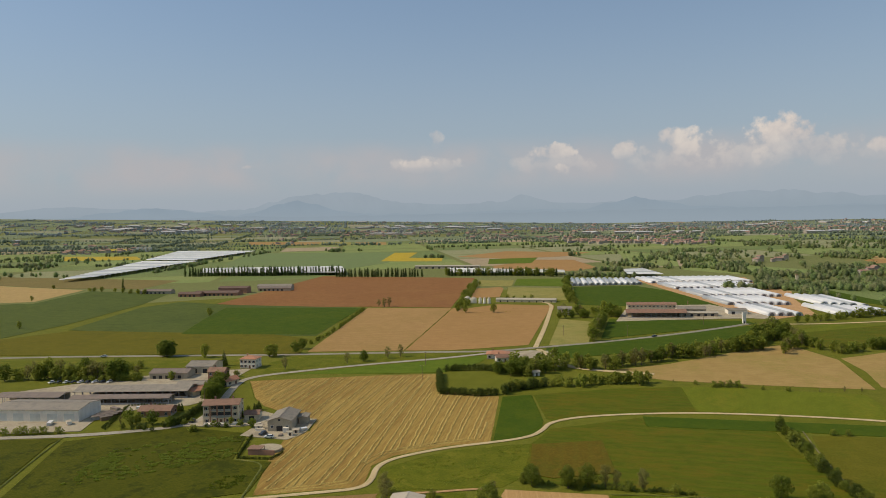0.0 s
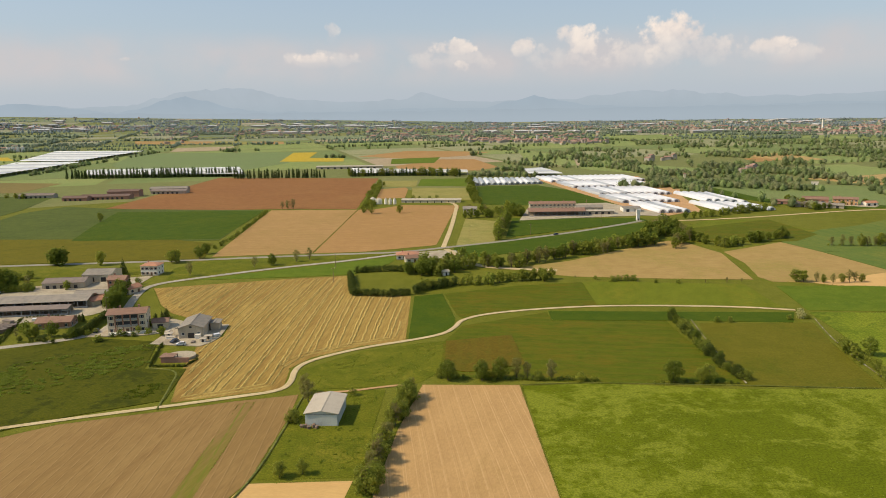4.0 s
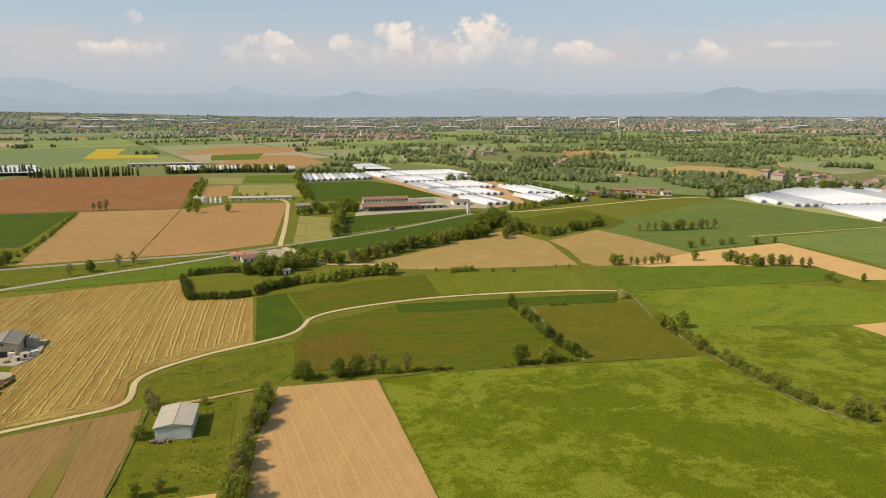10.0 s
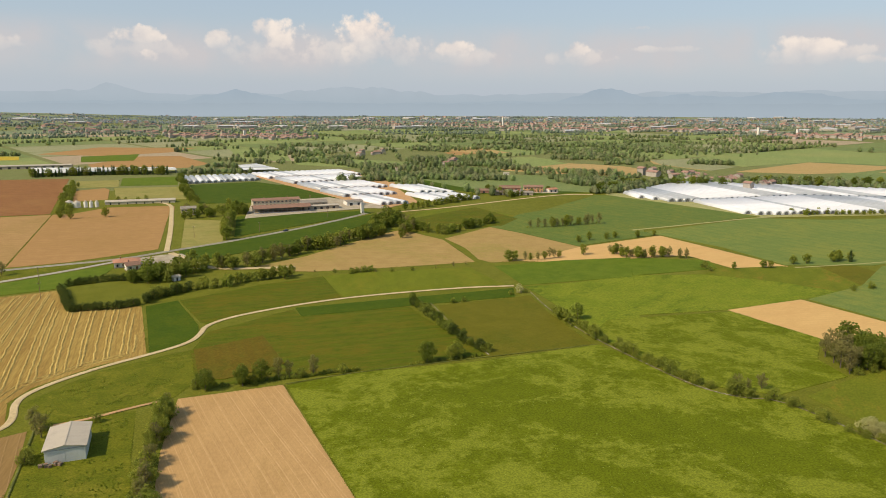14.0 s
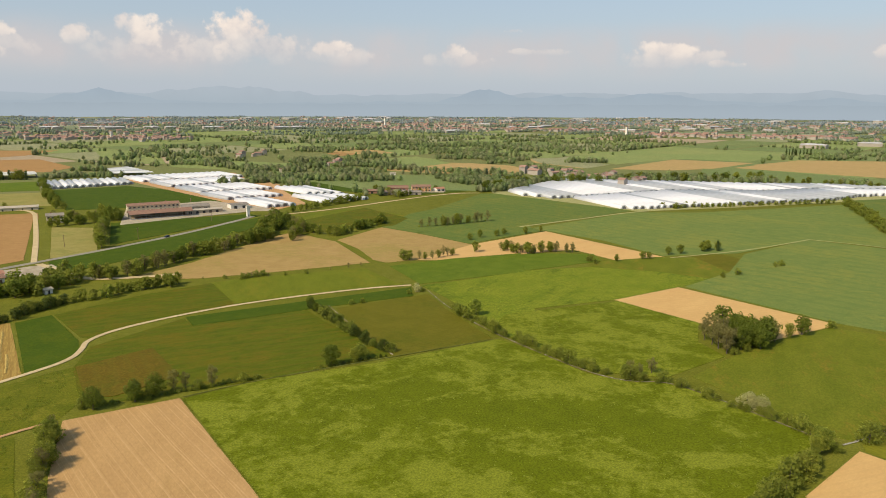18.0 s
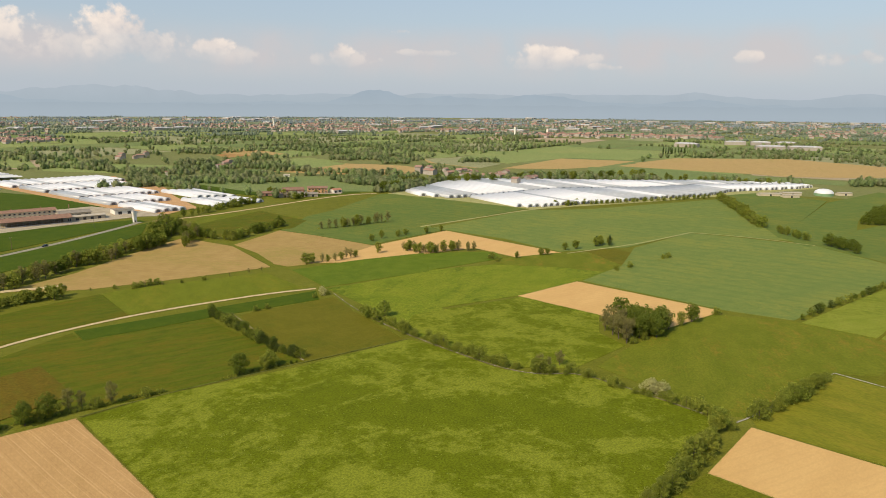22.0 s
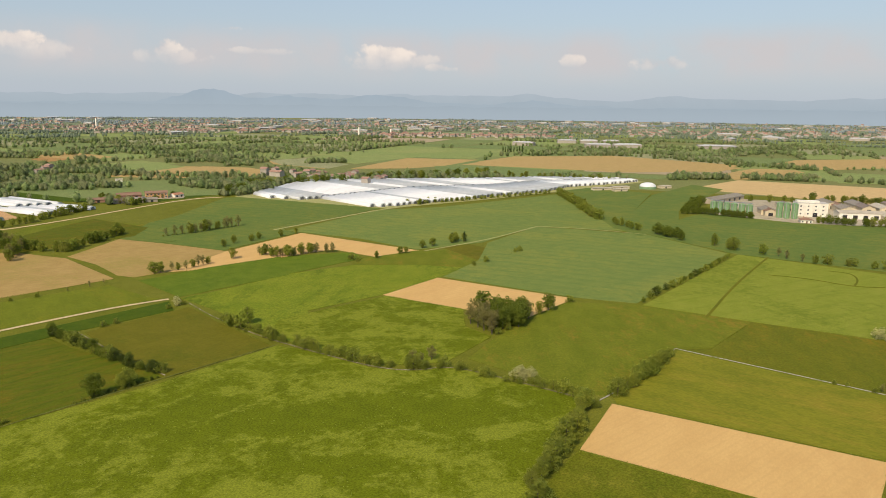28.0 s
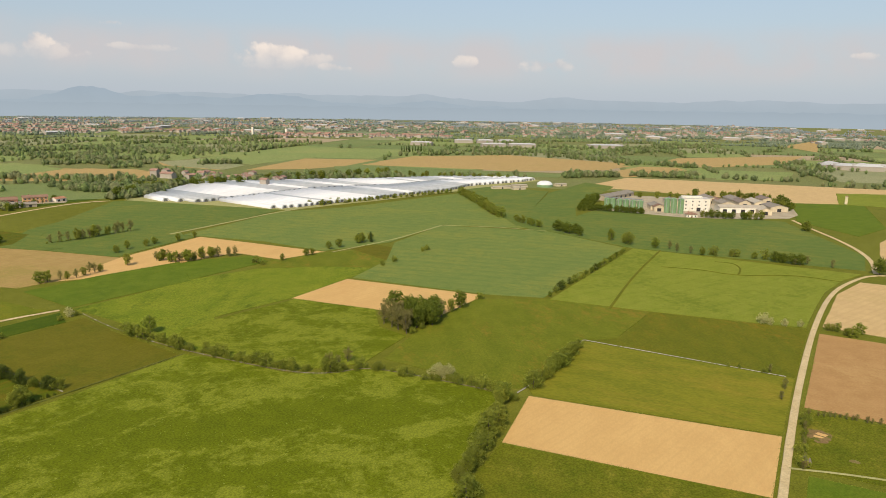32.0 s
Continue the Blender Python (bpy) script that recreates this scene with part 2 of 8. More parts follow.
def coat(name, a, b=None, rough=0.7, scale=0.6, metal=0.0, streak=0.0, rib=None, vary=0.0):
    """Walls, roofs, plastic: a with stains of b; rib: (axis, period) for corrugation; vary: difference from piece to piece."""
    m, nodes, links, bsdf = material(name)
    b = b or tuple(x * 0.75 for x in a)
    bsdf.inputs["Roughness"].default_value, bsdf.inputs["Metallic"].default_value = rough, metal
    vec = nodes.new("ShaderNodeTexCoord").outputs["Object"]
    mp = nodes.new("ShaderNodeMapping")
    mp.inputs["Scale"].default_value = (1, 1, 1 - streak)
    links.new(vec, mp.inputs["Vector"])
    n1 = nnoise(nodes, links, mp.outputs[0], scale, 5)
    n2 = nnoise(nodes, links, mp.outputs[0], scale * 9, 3)
    f = nmath(nodes, links, "ADD", nmath(nodes, links, "MULTIPLY", n1, 0.65), nmath(nodes, links, "MULTIPLY", n2, 0.35))
    col = nmix(nodes, links, nrange(nodes, links, f, 0.4, 0.72), a, b)
    if vary:
        info = nodes.new("ShaderNodeObjectInfo")
        col = nmix(nodes, links, nmath(nodes, links, "MULTIPLY", info.outputs["Random"], vary), col, tuple(x * 0.5 for x in a))
    links.new(col, bsdf.inputs["Base Color"])
    bump = nodes.new("ShaderNodeBump")
    bump.inputs["Strength"].default_value, bump.inputs["Distance"].default_value = 0.4, 0.06
    h = n2
    if rib:
        sep = nodes.new("ShaderNodeSeparateXYZ")
        links.new(vec, sep.inputs[0])
        h = nmath(nodes, links, "SINE", nmath(nodes, links, "MULTIPLY", sep.outputs[rib[0]], 2 * math.pi / rib[1]))
    links.new(h, bump.inputs["Height"])
    links.new(bump.outputs[0], bsdf.inputs["Normal"])
    return m


def leaves(name, a, b, c):
    m, nodes, links, bsdf = material(name)
    bsdf.inputs["Roughness"].default_value = 0.75
    bsdf.inputs["Specular IOR Level"].default_value = 0.2
    info = nodes.new("ShaderNodeObjectInfo")
    geo = nodes.new("ShaderNodeNewGeometry")
    col = nmix(nodes, links, geo.outputs["Random Per Island"], a, b)
    col = nmix(nodes, links, nmath(nodes, links, "MULTIPLY", info.outputs["Random"], 0.7), col, c)
    links.new(col, bsdf.inputs["Base Color"])
    tr = nodes.new("ShaderNodeBsdfTranslucent")
    links.new(col, tr.inputs["Color"])
    mx = nodes.new("ShaderNodeMixShader")
    mx.inputs[0].default_value = 0.45
    links.new(bsdf.outputs[0], mx.inputs[1])
    links.new(tr.outputs[0], mx.inputs[2])
    links.new(mx.outputs[0], nodes["Material Output"].inputs["Surface"])
    return m


# emission only: a haze-blue colour that turns to HAZE_LOW at the foot
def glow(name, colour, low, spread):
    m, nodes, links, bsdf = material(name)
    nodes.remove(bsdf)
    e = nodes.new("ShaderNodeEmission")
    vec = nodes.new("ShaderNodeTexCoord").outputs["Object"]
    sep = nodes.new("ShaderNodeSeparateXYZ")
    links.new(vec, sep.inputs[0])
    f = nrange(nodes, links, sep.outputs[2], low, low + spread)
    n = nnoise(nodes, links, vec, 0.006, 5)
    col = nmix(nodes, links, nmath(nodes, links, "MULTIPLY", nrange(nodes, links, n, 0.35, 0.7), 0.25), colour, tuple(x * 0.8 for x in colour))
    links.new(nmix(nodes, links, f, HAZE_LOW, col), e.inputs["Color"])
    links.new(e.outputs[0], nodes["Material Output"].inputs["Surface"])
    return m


PLAIN = land("plain_grass", (0.118, 0.127, 0.010), (0.149, 0.152, 0.014), (0.163, 0.167, 0.021), 0.006)
MEADOW = land("meadow", (0.098, 0.122, 0.003), (0.118, 0.143, 0.004), (0.186, 0.210, 0.016), 0.05, (0.45, 0.555), fine=0.25, blots=[(108, 182, 52, 15, -32), (80, 216, 30, 10, -12), (140, 150, 34, 15, -55), (92, 150, 20, 7, -50), (60, 130, 26, 8, -65)], relief=0.3)
MEADOW2 = land("rough_meadow", (0.137, 0.180, 0.010), (0.189, 0.218, 0.016), (0.089, 0.128, 0.007), 0.03, (0.5, 0.62), stretch=(60, 0.5), relief=0.35)
MEADOW_DARK = land("dark_meadow", (0.061, 0.069, 0.002), (0.084, 0.086, 0.004), (0.041, 0.050, 0.002), 0.05, (0.5, 0.58), fine=0.5, rough=0.16)
GRASS2 = land("verge_grass", (0.091, 0.111, 0.005), (0.139, 0.144, 0.009), (0.192, 0.177, 0.017), 0.06, (0.5, 0.66))
HAY = land("hay", (0.112, 0.136, 0.008), (0.148, 0.162, 0.012), (0.210, 0.155, 0.018), 0.03, (0.5, 0.66), stretch=(50, 0.5), rough=0.15)
HAY_GREEN = land("green_hay", (0.116, 0.140, 0.008), (0.146, 0.166, 0.011), (0.165, 0.162, 0.012), 0.03, (0.48, 0.64), stretch=(10, 0.4), rough=0.15)
HAY_MOWN = land("mown_hay", (0.141, 0.151, 0.011), (0.194, 0.189, 0.015), (0.246, 0.197, 0.022), 0.035, (0.48, 0.68), stretch=(-6, 0.38), rough=0.12)
HAY_STREAK = land("streaked_hay", (0.071, 0.096, 0.004), (0.099, 0.119, 0.005), (0.134, 0.111, 0.007), 0.03, (0.47, 0.62), [(86, 6.5, (0.135, 0.105, 0.010), 0.4, 0.22)], stretch=(2, 2.6), rough=0.2)
HAY_PALE = land("pale_hay", (0.255, 0.225, 0.060), (0.30, 0.26, 0.075), (0.21, 0.215, 0.05), 0.03, (0.48, 0.64), rough=0.16)
HAY_YELLOW = land("yellow_hay", (0.116, 0.105, 0.006), (0.142, 0.122, 0.008), (0.099, 0.094, 0.006), 0.03, (0.5, 0.65), rough=0.15)
HAY_RED = land("red_hay", (0.119, 0.085, 0.007), (0.135, 0.096, 0.009), (0.102, 0.092, 0.007), 0.05, (0.46, 0.6), [(2, 6.0, (0.125, 0.11, 0.01), 0.3, 0.3)], rough=0.21)
HAY_BROWN = land("brown_hay", (0.114, 0.109, 0.007), (0.137, 0.123, 0.010), (0.092, 0.104, 0.006), 0.03, (0.48, 0.66), rough=0.15)
HAY_DARK = land("dark_hay", (0.104, 0.118, 0.007), (0.139, 0.136, 0.009), (0.189, 0.138, 0.012), 0.03, (0.52, 0.66), stretch=(60, 0.5), rough=0.14)
HAY_LIME = land("lime_hay", (0.178, 0.211, 0.020), (0.214, 0.235, 0.028), (0.142, 0.173, 0.015), 0.016, (0.5, 0.62), [(68, 14.0, (0.125, 0.165, 0.013), 0.3, 0.12)], rough=0.15)
WHEAT_DARK = land("dark_wheat", (0.046, 0.082, 0.003), (0.065, 0.097, 0.004), (0.086, 0.106, 0.004), 0.02, (0.5, 0.7), rough=0.15)
WHEAT_GREEN = land("green_wheat", (0.090, 0.138, 0.008), (0.123, 0.163, 0.012), (0.074, 0.119, 0.008), 0.02, (0.5, 0.7), rough=0.15)
WHEAT_DULL = land("dull_green_wheat", (0.074, 0.098, 0.018), (0.097, 0.120, 0.024), (0.062, 0.086, 0.017), 0.015, (0.48, 0.66), rough=0.14)
WHEAT_BLUE = land("blue_wheat", (0.131, 0.179, 0.040), (0.166, 0.206, 0.046), (0.200, 0.219, 0.044), 0.018, (0.46, 0.62), [(15, 12.0, (0.103, 0.159, 0.032), 0.35, 0.2)], rough=0.15)
WHEAT_BLUE2 = land("bluish_wheat", (0.096, 0.149, 0.029), (0.135, 0.169, 0.033), (0.164, 0.182, 0.033), 0.02, (0.46, 0.62), [(15, 12.0, (0.079, 0.127, 0.021), 0.35, 0.2)], rough=0.15)
STUBBLE = land("stubble", (0.300, 0.194, 0.047), (0.385, 0.264, 0.070), (0.262, 0.160, 0.040), 0.08, (0.46, 0.6), [(3, 2.2, (0.235, 0.142, 0.036), 0.6, 0.2)], stretch=(3, 0.09), rough=0.18)
TILLED = land("tilled", (0.238, 0.146, 0.050), (0.281, 0.178, 0.064), (0.199, 0.114, 0.039), 0.03, (0.52, 0.66), [(6, 3.3, (0.165, 0.105, 0.036), 0.55, 0.06), (6, 3.3, (0.370, 0.250, 0.110), 0.45, 0.05)], stretch=(6, 0.12), rough=0.07)
TILLED_GREEN = land("sprouting_soil", (0.215, 0.140, 0.046), (0.257, 0.160, 0.057), (0.173, 0.153, 0.025), 0.05, (0.44, 0.56), [(6, 3.3, (0.150, 0.160, 0.020), 0.8, 0.16)], stretch=(6, 0.1), rough=0.07)
SAND = land("sand", (0.545, 0.344, 0.128), (0.585, 0.374, 0.142), (0.520, 0.317, 0.116), 0.02, (0.48, 0.7), [(80, 3.0, (0.490, 0.318, 0.120), 0.3, 0.2)], fine=0.2, stretch=(80, 0.4), rough=0.035, relief=0.12)
SAND_LINES = land("drilled_sand", (0.423, 0.259, 0.103), (0.470, 0.293, 0.118), (0.395, 0.246, 0.092), 0.05, (0.5, 0.66), [(11, 3.7, (0.335, 0.200, 0.076), 0.45, 0.05), (11, 5.3, (0.560, 0.370, 0.170), 0.6, 0.05), (11, 3.7, (0.560, 0.370, 0.170), 0.5, 0.05), (11, 0.9, (0.400, 0.245, 0.095), 0.4, 0.25)], stretch=(11, 0.4), rough=0.07, relief=0.2)
SAND_OLIVE = land("olive_sand", (0.328, 0.219, 0.072), (0.392, 0.265, 0.092), (0.294, 0.228, 0.061), 0.018, (0.46, 0.62), [(75, 5.0, (0.31, 0.21, 0.08), 0.4, 0.3)], rough=0.1)
SAND_YELLOW = land("yellow_sand", (0.491, 0.343, 0.156), (0.555, 0.390, 0.182), (0.448, 0.332, 0.135), 0.02, (0.5, 0.7), [(70, 4.0, (0.448, 0.311, 0.135), 0.4, 0.3)], rough=0.06, relief=0.15)
SAND_DULL = land("dull_sand", (0.377, 0.260, 0.100), (0.446, 0.310, 0.121), (0.357, 0.270, 0.089), 0.018, (0.5, 0.66), [(75, 5.0, (0.338, 0.229, 0.089), 0.4, 0.3)], rough=0.12)
EARTH = land("earth", (0.351, 0.202, 0.077), (0.406, 0.241, 0.094), (0.439, 0.281, 0.112), 0.03, (0.5, 0.7), rough=0.06, relief=0.2)
EARTH_RED = land("red_earth", (0.230, 0.106, 0.036), (0.274, 0.130, 0.046), (0.296, 0.155, 0.051), 0.01, (0.45, 0.7), [(88, 9.0, (0.18, 0.075, 0.03), 0.35, 0.3)], rough=0.12)
TAN = land("tan_earth", (0.338, 0.195, 0.071), (0.394, 0.229, 0.084), (0.310, 0.187, 0.060), 0.009, (0.45, 0.7), [(80, 8.0, (0.331, 0.185, 0.066), 0.4, 0.3)], rough=0.12)
TAN_PALE = land("pale_tan_earth", (0.345, 0.209, 0.078), (0.400, 0.243, 0.093), (0.310, 0.202, 0.067), 0.012, (0.45, 0.65), [(85, 8.0, (0.30, 0.19, 0.064), 0.4, 0.3)], rough=0.1)
TAN_OLIVE = land("olive_earth", (0.18, 0.14, 0.045), (0.22, 0.17, 0.055), (0.15, 0.13, 0.04), 0.01, (0.45, 0.7), rough=0.12)
RAPE = land("rape_flower", (0.422, 0.302, 0.025), (0.476, 0.346, 0.037), (0.340, 0.274, 0.050), 0.03, (0.5, 0.7), rough=0.12)
ROAD = land("gravel_road", (0.495, 0.382, 0.199), (0.574, 0.453, 0.251), (0.436, 0.327, 0.162), 0.2, (0.5, 0.7), rough=0.12)
ASPHALT = land("asphalt", (0.26, 0.24, 0.18), (0.31, 0.28, 0.21), (0.22, 0.20, 0.15), 0.1, (0.5, 0.7), rough=0.12)
LANE = land("worn_asphalt", (0.34, 0.30, 0.225), (0.40, 0.355, 0.27), (0.29, 0.25, 0.185), 0.1, (0.5, 0.7), rough=0.12)
YARD = land("yard", (0.368, 0.310, 0.209), (0.440, 0.378, 0.266), (0.288, 0.235, 0.158), 0.06, (0.48, 0.66), rough=0.12)
DUST = land("bare_clay", (0.46, 0.27, 0.12), (0.52, 0.32, 0.15), (0.4, 0.25, 0.12), 0.04, (0.5, 0.7), rough=0.12)
STRAW = land("cut_grass", (0.420, 0.301, 0.086), (0.479, 0.346, 0.105), (0.379, 0.270, 0.075), 0.2, (0.45, 0.65))
DITCH = land("ditch_bed", (0.090, 0.106, 0.022), (0.154, 0.163, 0.036), (0.216, 0.202, 0.060), 0.2, (0.52, 0.62))
MUD = land("churned_mud", (0.19, 0.125, 0.05), (0.25, 0.165, 0.07), (0.12, 0.125, 0.02), 0.25, (0.48, 0.6), rough=0.2)
TRACK = land("grass_track", (0.30, 0.29, 0.11), (0.36, 0.34, 0.14), (0.26, 0.27, 0.09), 0.2, (0.5, 0.7), rough=0.12)
CHANNEL_PALE = land("concrete_channel", (0.391, 0.365, 0.297), (0.459, 0.433, 0.365), (0.187, 0.187, 0.093), 0.25, (0.54, 0.6), rough=0.12)
CHANNEL = land("channel_bed", (0.13, 0.12, 0.05), (0.22, 0.20, 0.11), (0.38, 0.35, 0.27), 0.2, (0.52, 0.6))

TILE = coat("clay_tile", (0.300, 0.170, 0.105), (0.200, 0.115, 0.076), 0.85, 0.5, rib=(0, 0.45), vary=0.3)
TILE_RED = coat("new_clay_tile", (0.46, 0.215, 0.115), (0.34, 0.16, 0.09), 0.85, 0.5, rib=(0, 0.45))
TILE_OLD = coat("old_clay_tile", (0.165, 0.100, 0.072), (0.115, 0.075, 0.056), 0.9, 0.5, rib=(0, 0.45))
SHEET = coat("fibre_cement", (0.289, 0.250, 0.189), (0.187, 0.164, 0.133), 0.8, 0.35, rib=(0, 0.6), vary=0.2)
SHEET_BROWN = coat("brown_sheet", (0.22, 0.17, 0.13), (0.15, 0.12, 0.10), 0.8, 0.35, rib=(0, 0.6))
SHEET_PALE = coat("pale_sheet", (0.479, 0.414, 0.302), (0.399, 0.340, 0.252), 0.6, 0.3, rib=(0, 0.5))
WALL = coat("plaster", (0.673, 0.576, 0.396), (0.530, 0.442, 0.301), 0.9, 0.4, streak=0.6, vary=0.25)
WALL_WHITE = coat("white_plaster", (0.780, 0.737, 0.630), (0.640, 0.592, 0.495), 0.9, 0.4, streak=0.6)
WALL_GREY = coat("grey_render", (0.440, 0.379, 0.275), (0.330, 0.279, 0.202), 0.9, 0.4, streak=0.6)
WALL_BRICK = coat("brick_wall", (0.36, 0.19, 0.12), (0.28, 0.15, 0.10), 0.9, 0.7)
METAL_BLUE = coat("pale_blue_sheet", (0.594, 0.612, 0.553), (0.499, 0.512, 0.466), 0.5, 0.3, rib=(0, 0.4))
DARK = coat("dark_opening", (0.02, 0.02, 0.022), (0.035, 0.03, 0.03), 0.5)
GLASS = coat("window_glass", (0.03, 0.04, 0.05), (0.05, 0.06, 0.07), 0.08)
SHUTTER = coat("wood_shutter", (0.17, 0.09, 0.05), (0.11, 0.06, 0.035), 0.7)
POLY = coat("white_polythene", (0.748, 0.748, 0.731), (0.661, 0.661, 0.644), 0.35, 0.12, rib=(1, 2.0), vary=0.12)
POLY_GREY = coat("clear_polythene", (0.408, 0.424, 0.420), (0.505, 0.522, 0.520), 0.3, 0.12, rib=(1, 2.0), vary=0.3)
TUNNEL_END = coat("tunnel_door", (0.17, 0.17, 0.165), (0.11, 0.11, 0.11), 0.6)
NET = coat("hail_net", (0.725, 0.732, 0.672), (0.525, 0.537, 0.482), 0.6, 0.05, rib=(0, 4.0), vary=0.2)
NET_OLD = coat("weathered_net", (0.50, 0.50, 0.46), (0.38, 0.38, 0.35), 0.7, 0.05, vary=0.2)
STEEL = coat("steel", (0.42, 0.43, 0.44), (0.32, 0.33, 0.33), 0.4, 0.8, 0.7)
SILO = coat("green_silo", (0.206, 0.330, 0.160), (0.150, 0.248, 0.117), 0.45, 0.4, rib=(2, 0.9))
BARK = coat("bark", (0.13, 0.10, 0.075), (0.07, 0.055, 0.04), 0.95, 2.0)
TIMBER = coat("timber", (0.24, 0.16, 0.10), (0.15, 0.10, 0.065), 0.9, 1.0)
CONCRETE = coat("concrete", (0.48, 0.46, 0.42), (0.36, 0.34, 0.31), 0.9, 0.4)
LEAF_A = leaves("dark_leaves", (0.098, 0.137, 0.014), (0.207, 0.240, 0.027), (0.139, 0.177, 0.020))
LEAF_B = leaves("spring_leaves", (0.196, 0.231, 0.026), (0.361, 0.369, 0.049), (0.166, 0.197, 0.025))
LEAF_POPLAR = leaves("poplar_leaves", (0.062, 0.100, 0.024), (0.122, 0.166, 0.041), (0.086, 0.121, 0.029))
LEAF_THIN = leaves("budding_leaves", (0.205, 0.196, 0.056), (0.300, 0.285, 0.076), (0.215, 0.180, 0.066))
LEAF_HEDGE = leaves("hedge_leaves", (0.055, 0.082, 0.013), (0.127, 0.154, 0.022), (0.089, 0.112, 0.018))
BLOSSOM = leaves("blossom", (0.408, 0.387, 0.135), (0.629, 0.585, 0.285), (0.442, 0.430, 0.165))
# far foliage: lightened and greyed so that the colour carries some haze
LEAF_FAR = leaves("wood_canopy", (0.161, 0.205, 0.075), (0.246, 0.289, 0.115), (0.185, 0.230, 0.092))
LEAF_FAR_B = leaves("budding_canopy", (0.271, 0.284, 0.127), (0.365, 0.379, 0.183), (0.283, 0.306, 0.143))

TUFT = leaves("tall_grass", (0.115, 0.154, 0.008), (0.218, 0.242, 0.030), (0.138, 0.171, 0.012))
LEAF_C = leaves("mid_green_leaves", (0.146, 0.189, 0.021), (0.302, 0.341, 0.043), (0.232, 0.232, 0.038))
TUFT_PALE = leaves("seeding_grass", (0.189, 0.242, 0.020), (0.294, 0.326, 0.060), (0.210, 0.263, 0.030))
PAINT_WHITE = coat("white_car_paint", (0.75, 0.75, 0.74), (0.7, 0.7, 0.69), 0.25)
PAINT_DARK = coat("dark_car_paint", (0.04, 0.045, 0.055), (0.05, 0.05, 0.06), 0.25)
RUBBER = coat("tyre_rubber", (0.02, 0.02, 0.02), (0.03, 0.03, 0.03), 0.9)

# far soil and crops: paler, greyer colours that imitate haze
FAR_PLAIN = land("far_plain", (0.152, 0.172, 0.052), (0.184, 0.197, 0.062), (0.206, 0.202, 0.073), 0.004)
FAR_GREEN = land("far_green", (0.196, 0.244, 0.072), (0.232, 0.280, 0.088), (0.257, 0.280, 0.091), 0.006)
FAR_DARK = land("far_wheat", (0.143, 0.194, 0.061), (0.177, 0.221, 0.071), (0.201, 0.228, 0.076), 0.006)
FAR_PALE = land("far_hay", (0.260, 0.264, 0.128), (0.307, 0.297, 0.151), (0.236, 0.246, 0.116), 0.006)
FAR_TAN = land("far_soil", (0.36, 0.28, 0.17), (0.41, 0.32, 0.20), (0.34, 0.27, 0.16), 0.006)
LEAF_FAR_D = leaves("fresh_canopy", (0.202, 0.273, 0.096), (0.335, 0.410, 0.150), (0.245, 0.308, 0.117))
# bluer and paler again: the haze of distance painted into the leaves
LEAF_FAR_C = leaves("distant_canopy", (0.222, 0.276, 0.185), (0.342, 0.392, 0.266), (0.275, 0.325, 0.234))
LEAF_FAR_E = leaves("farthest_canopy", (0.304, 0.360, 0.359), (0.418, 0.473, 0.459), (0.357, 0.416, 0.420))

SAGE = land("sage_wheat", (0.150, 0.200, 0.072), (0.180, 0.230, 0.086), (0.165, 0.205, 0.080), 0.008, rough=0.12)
# the outermost parcels: greyer still, more haze put into the colour
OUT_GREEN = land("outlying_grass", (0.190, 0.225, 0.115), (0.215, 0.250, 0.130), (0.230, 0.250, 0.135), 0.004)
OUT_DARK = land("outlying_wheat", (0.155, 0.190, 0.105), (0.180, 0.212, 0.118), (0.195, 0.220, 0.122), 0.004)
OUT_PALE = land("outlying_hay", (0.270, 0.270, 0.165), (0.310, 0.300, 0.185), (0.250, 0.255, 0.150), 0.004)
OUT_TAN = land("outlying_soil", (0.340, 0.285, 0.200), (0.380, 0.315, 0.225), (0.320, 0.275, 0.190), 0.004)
# the plain
CX, CY, REACH, FLAT = -13.0, 6.0, 7000.0, 2000.0


def settle(d):
    """How far out and how high the plain lies at d metres of level ground: beyond two kilometres it rises gently to the foothills."""
    if d <= FLAT:
        return d, 0.0
    r = REACH - (REACH - FLAT) ** 2 / (d + REACH - 2 * FLAT)
    return r, 100.0 * (1 - r / d)


def rise(d, b):
    """Degrees by which the land at d metres and bearing b stands higher: towards the west it climbs to the foothills."""
    s = min(max((d - 1900) / 3600, 0.0), 1.0)
    return 0.03 * max(0.0, -b) * s * s * (3 - 2 * s)


def spot(x, y, h=0.0):
    d = math.hypot(x - CX, y - CY)
    r, z = settle(d)
    k = r / max(d, 1e-6)
    z += r * math.tan(radians(rise(d, math.degrees(math.atan2(x - CX, y - CY)))))
    return Vector((CX + (x - CX) * k, CY + (y - CY) * k, z + h * k)), k


def mesh_of(name, verts, faces, mat, smooth=False):
    me = bpy.data.meshes.new(name)
    me.from_pydata(verts, [], faces)
    me.materials.append(mat)
    if smooth:
        me.shade_smooth()
    me.update()
    return me


def finish(name, bm, mat):
    me = bpy.data.meshes.new(name)
    bmesh.ops.recalc_face_normals(bm, faces=bm.faces)
    bm.to_mesh(me)
    bm.free()
    me.materials.append(mat)
    return me


def part(name, bm, mat, parent, label=""):
    me = finish(name, bm, mat) if isinstance(bm, bmesh.types.BMesh) else bm
    ob = new(name, me)
    ob.parent = parent
    return tagged(ob, label)


def thing(name, x, y, z=0.0, turn=0.0, label="", category="", group="", kind=""):
    ob = new(name)
    ob.matrix_world = pose(x, y, z, 0, 0, turn)
    return tagged(ob, label, category, group, kind)


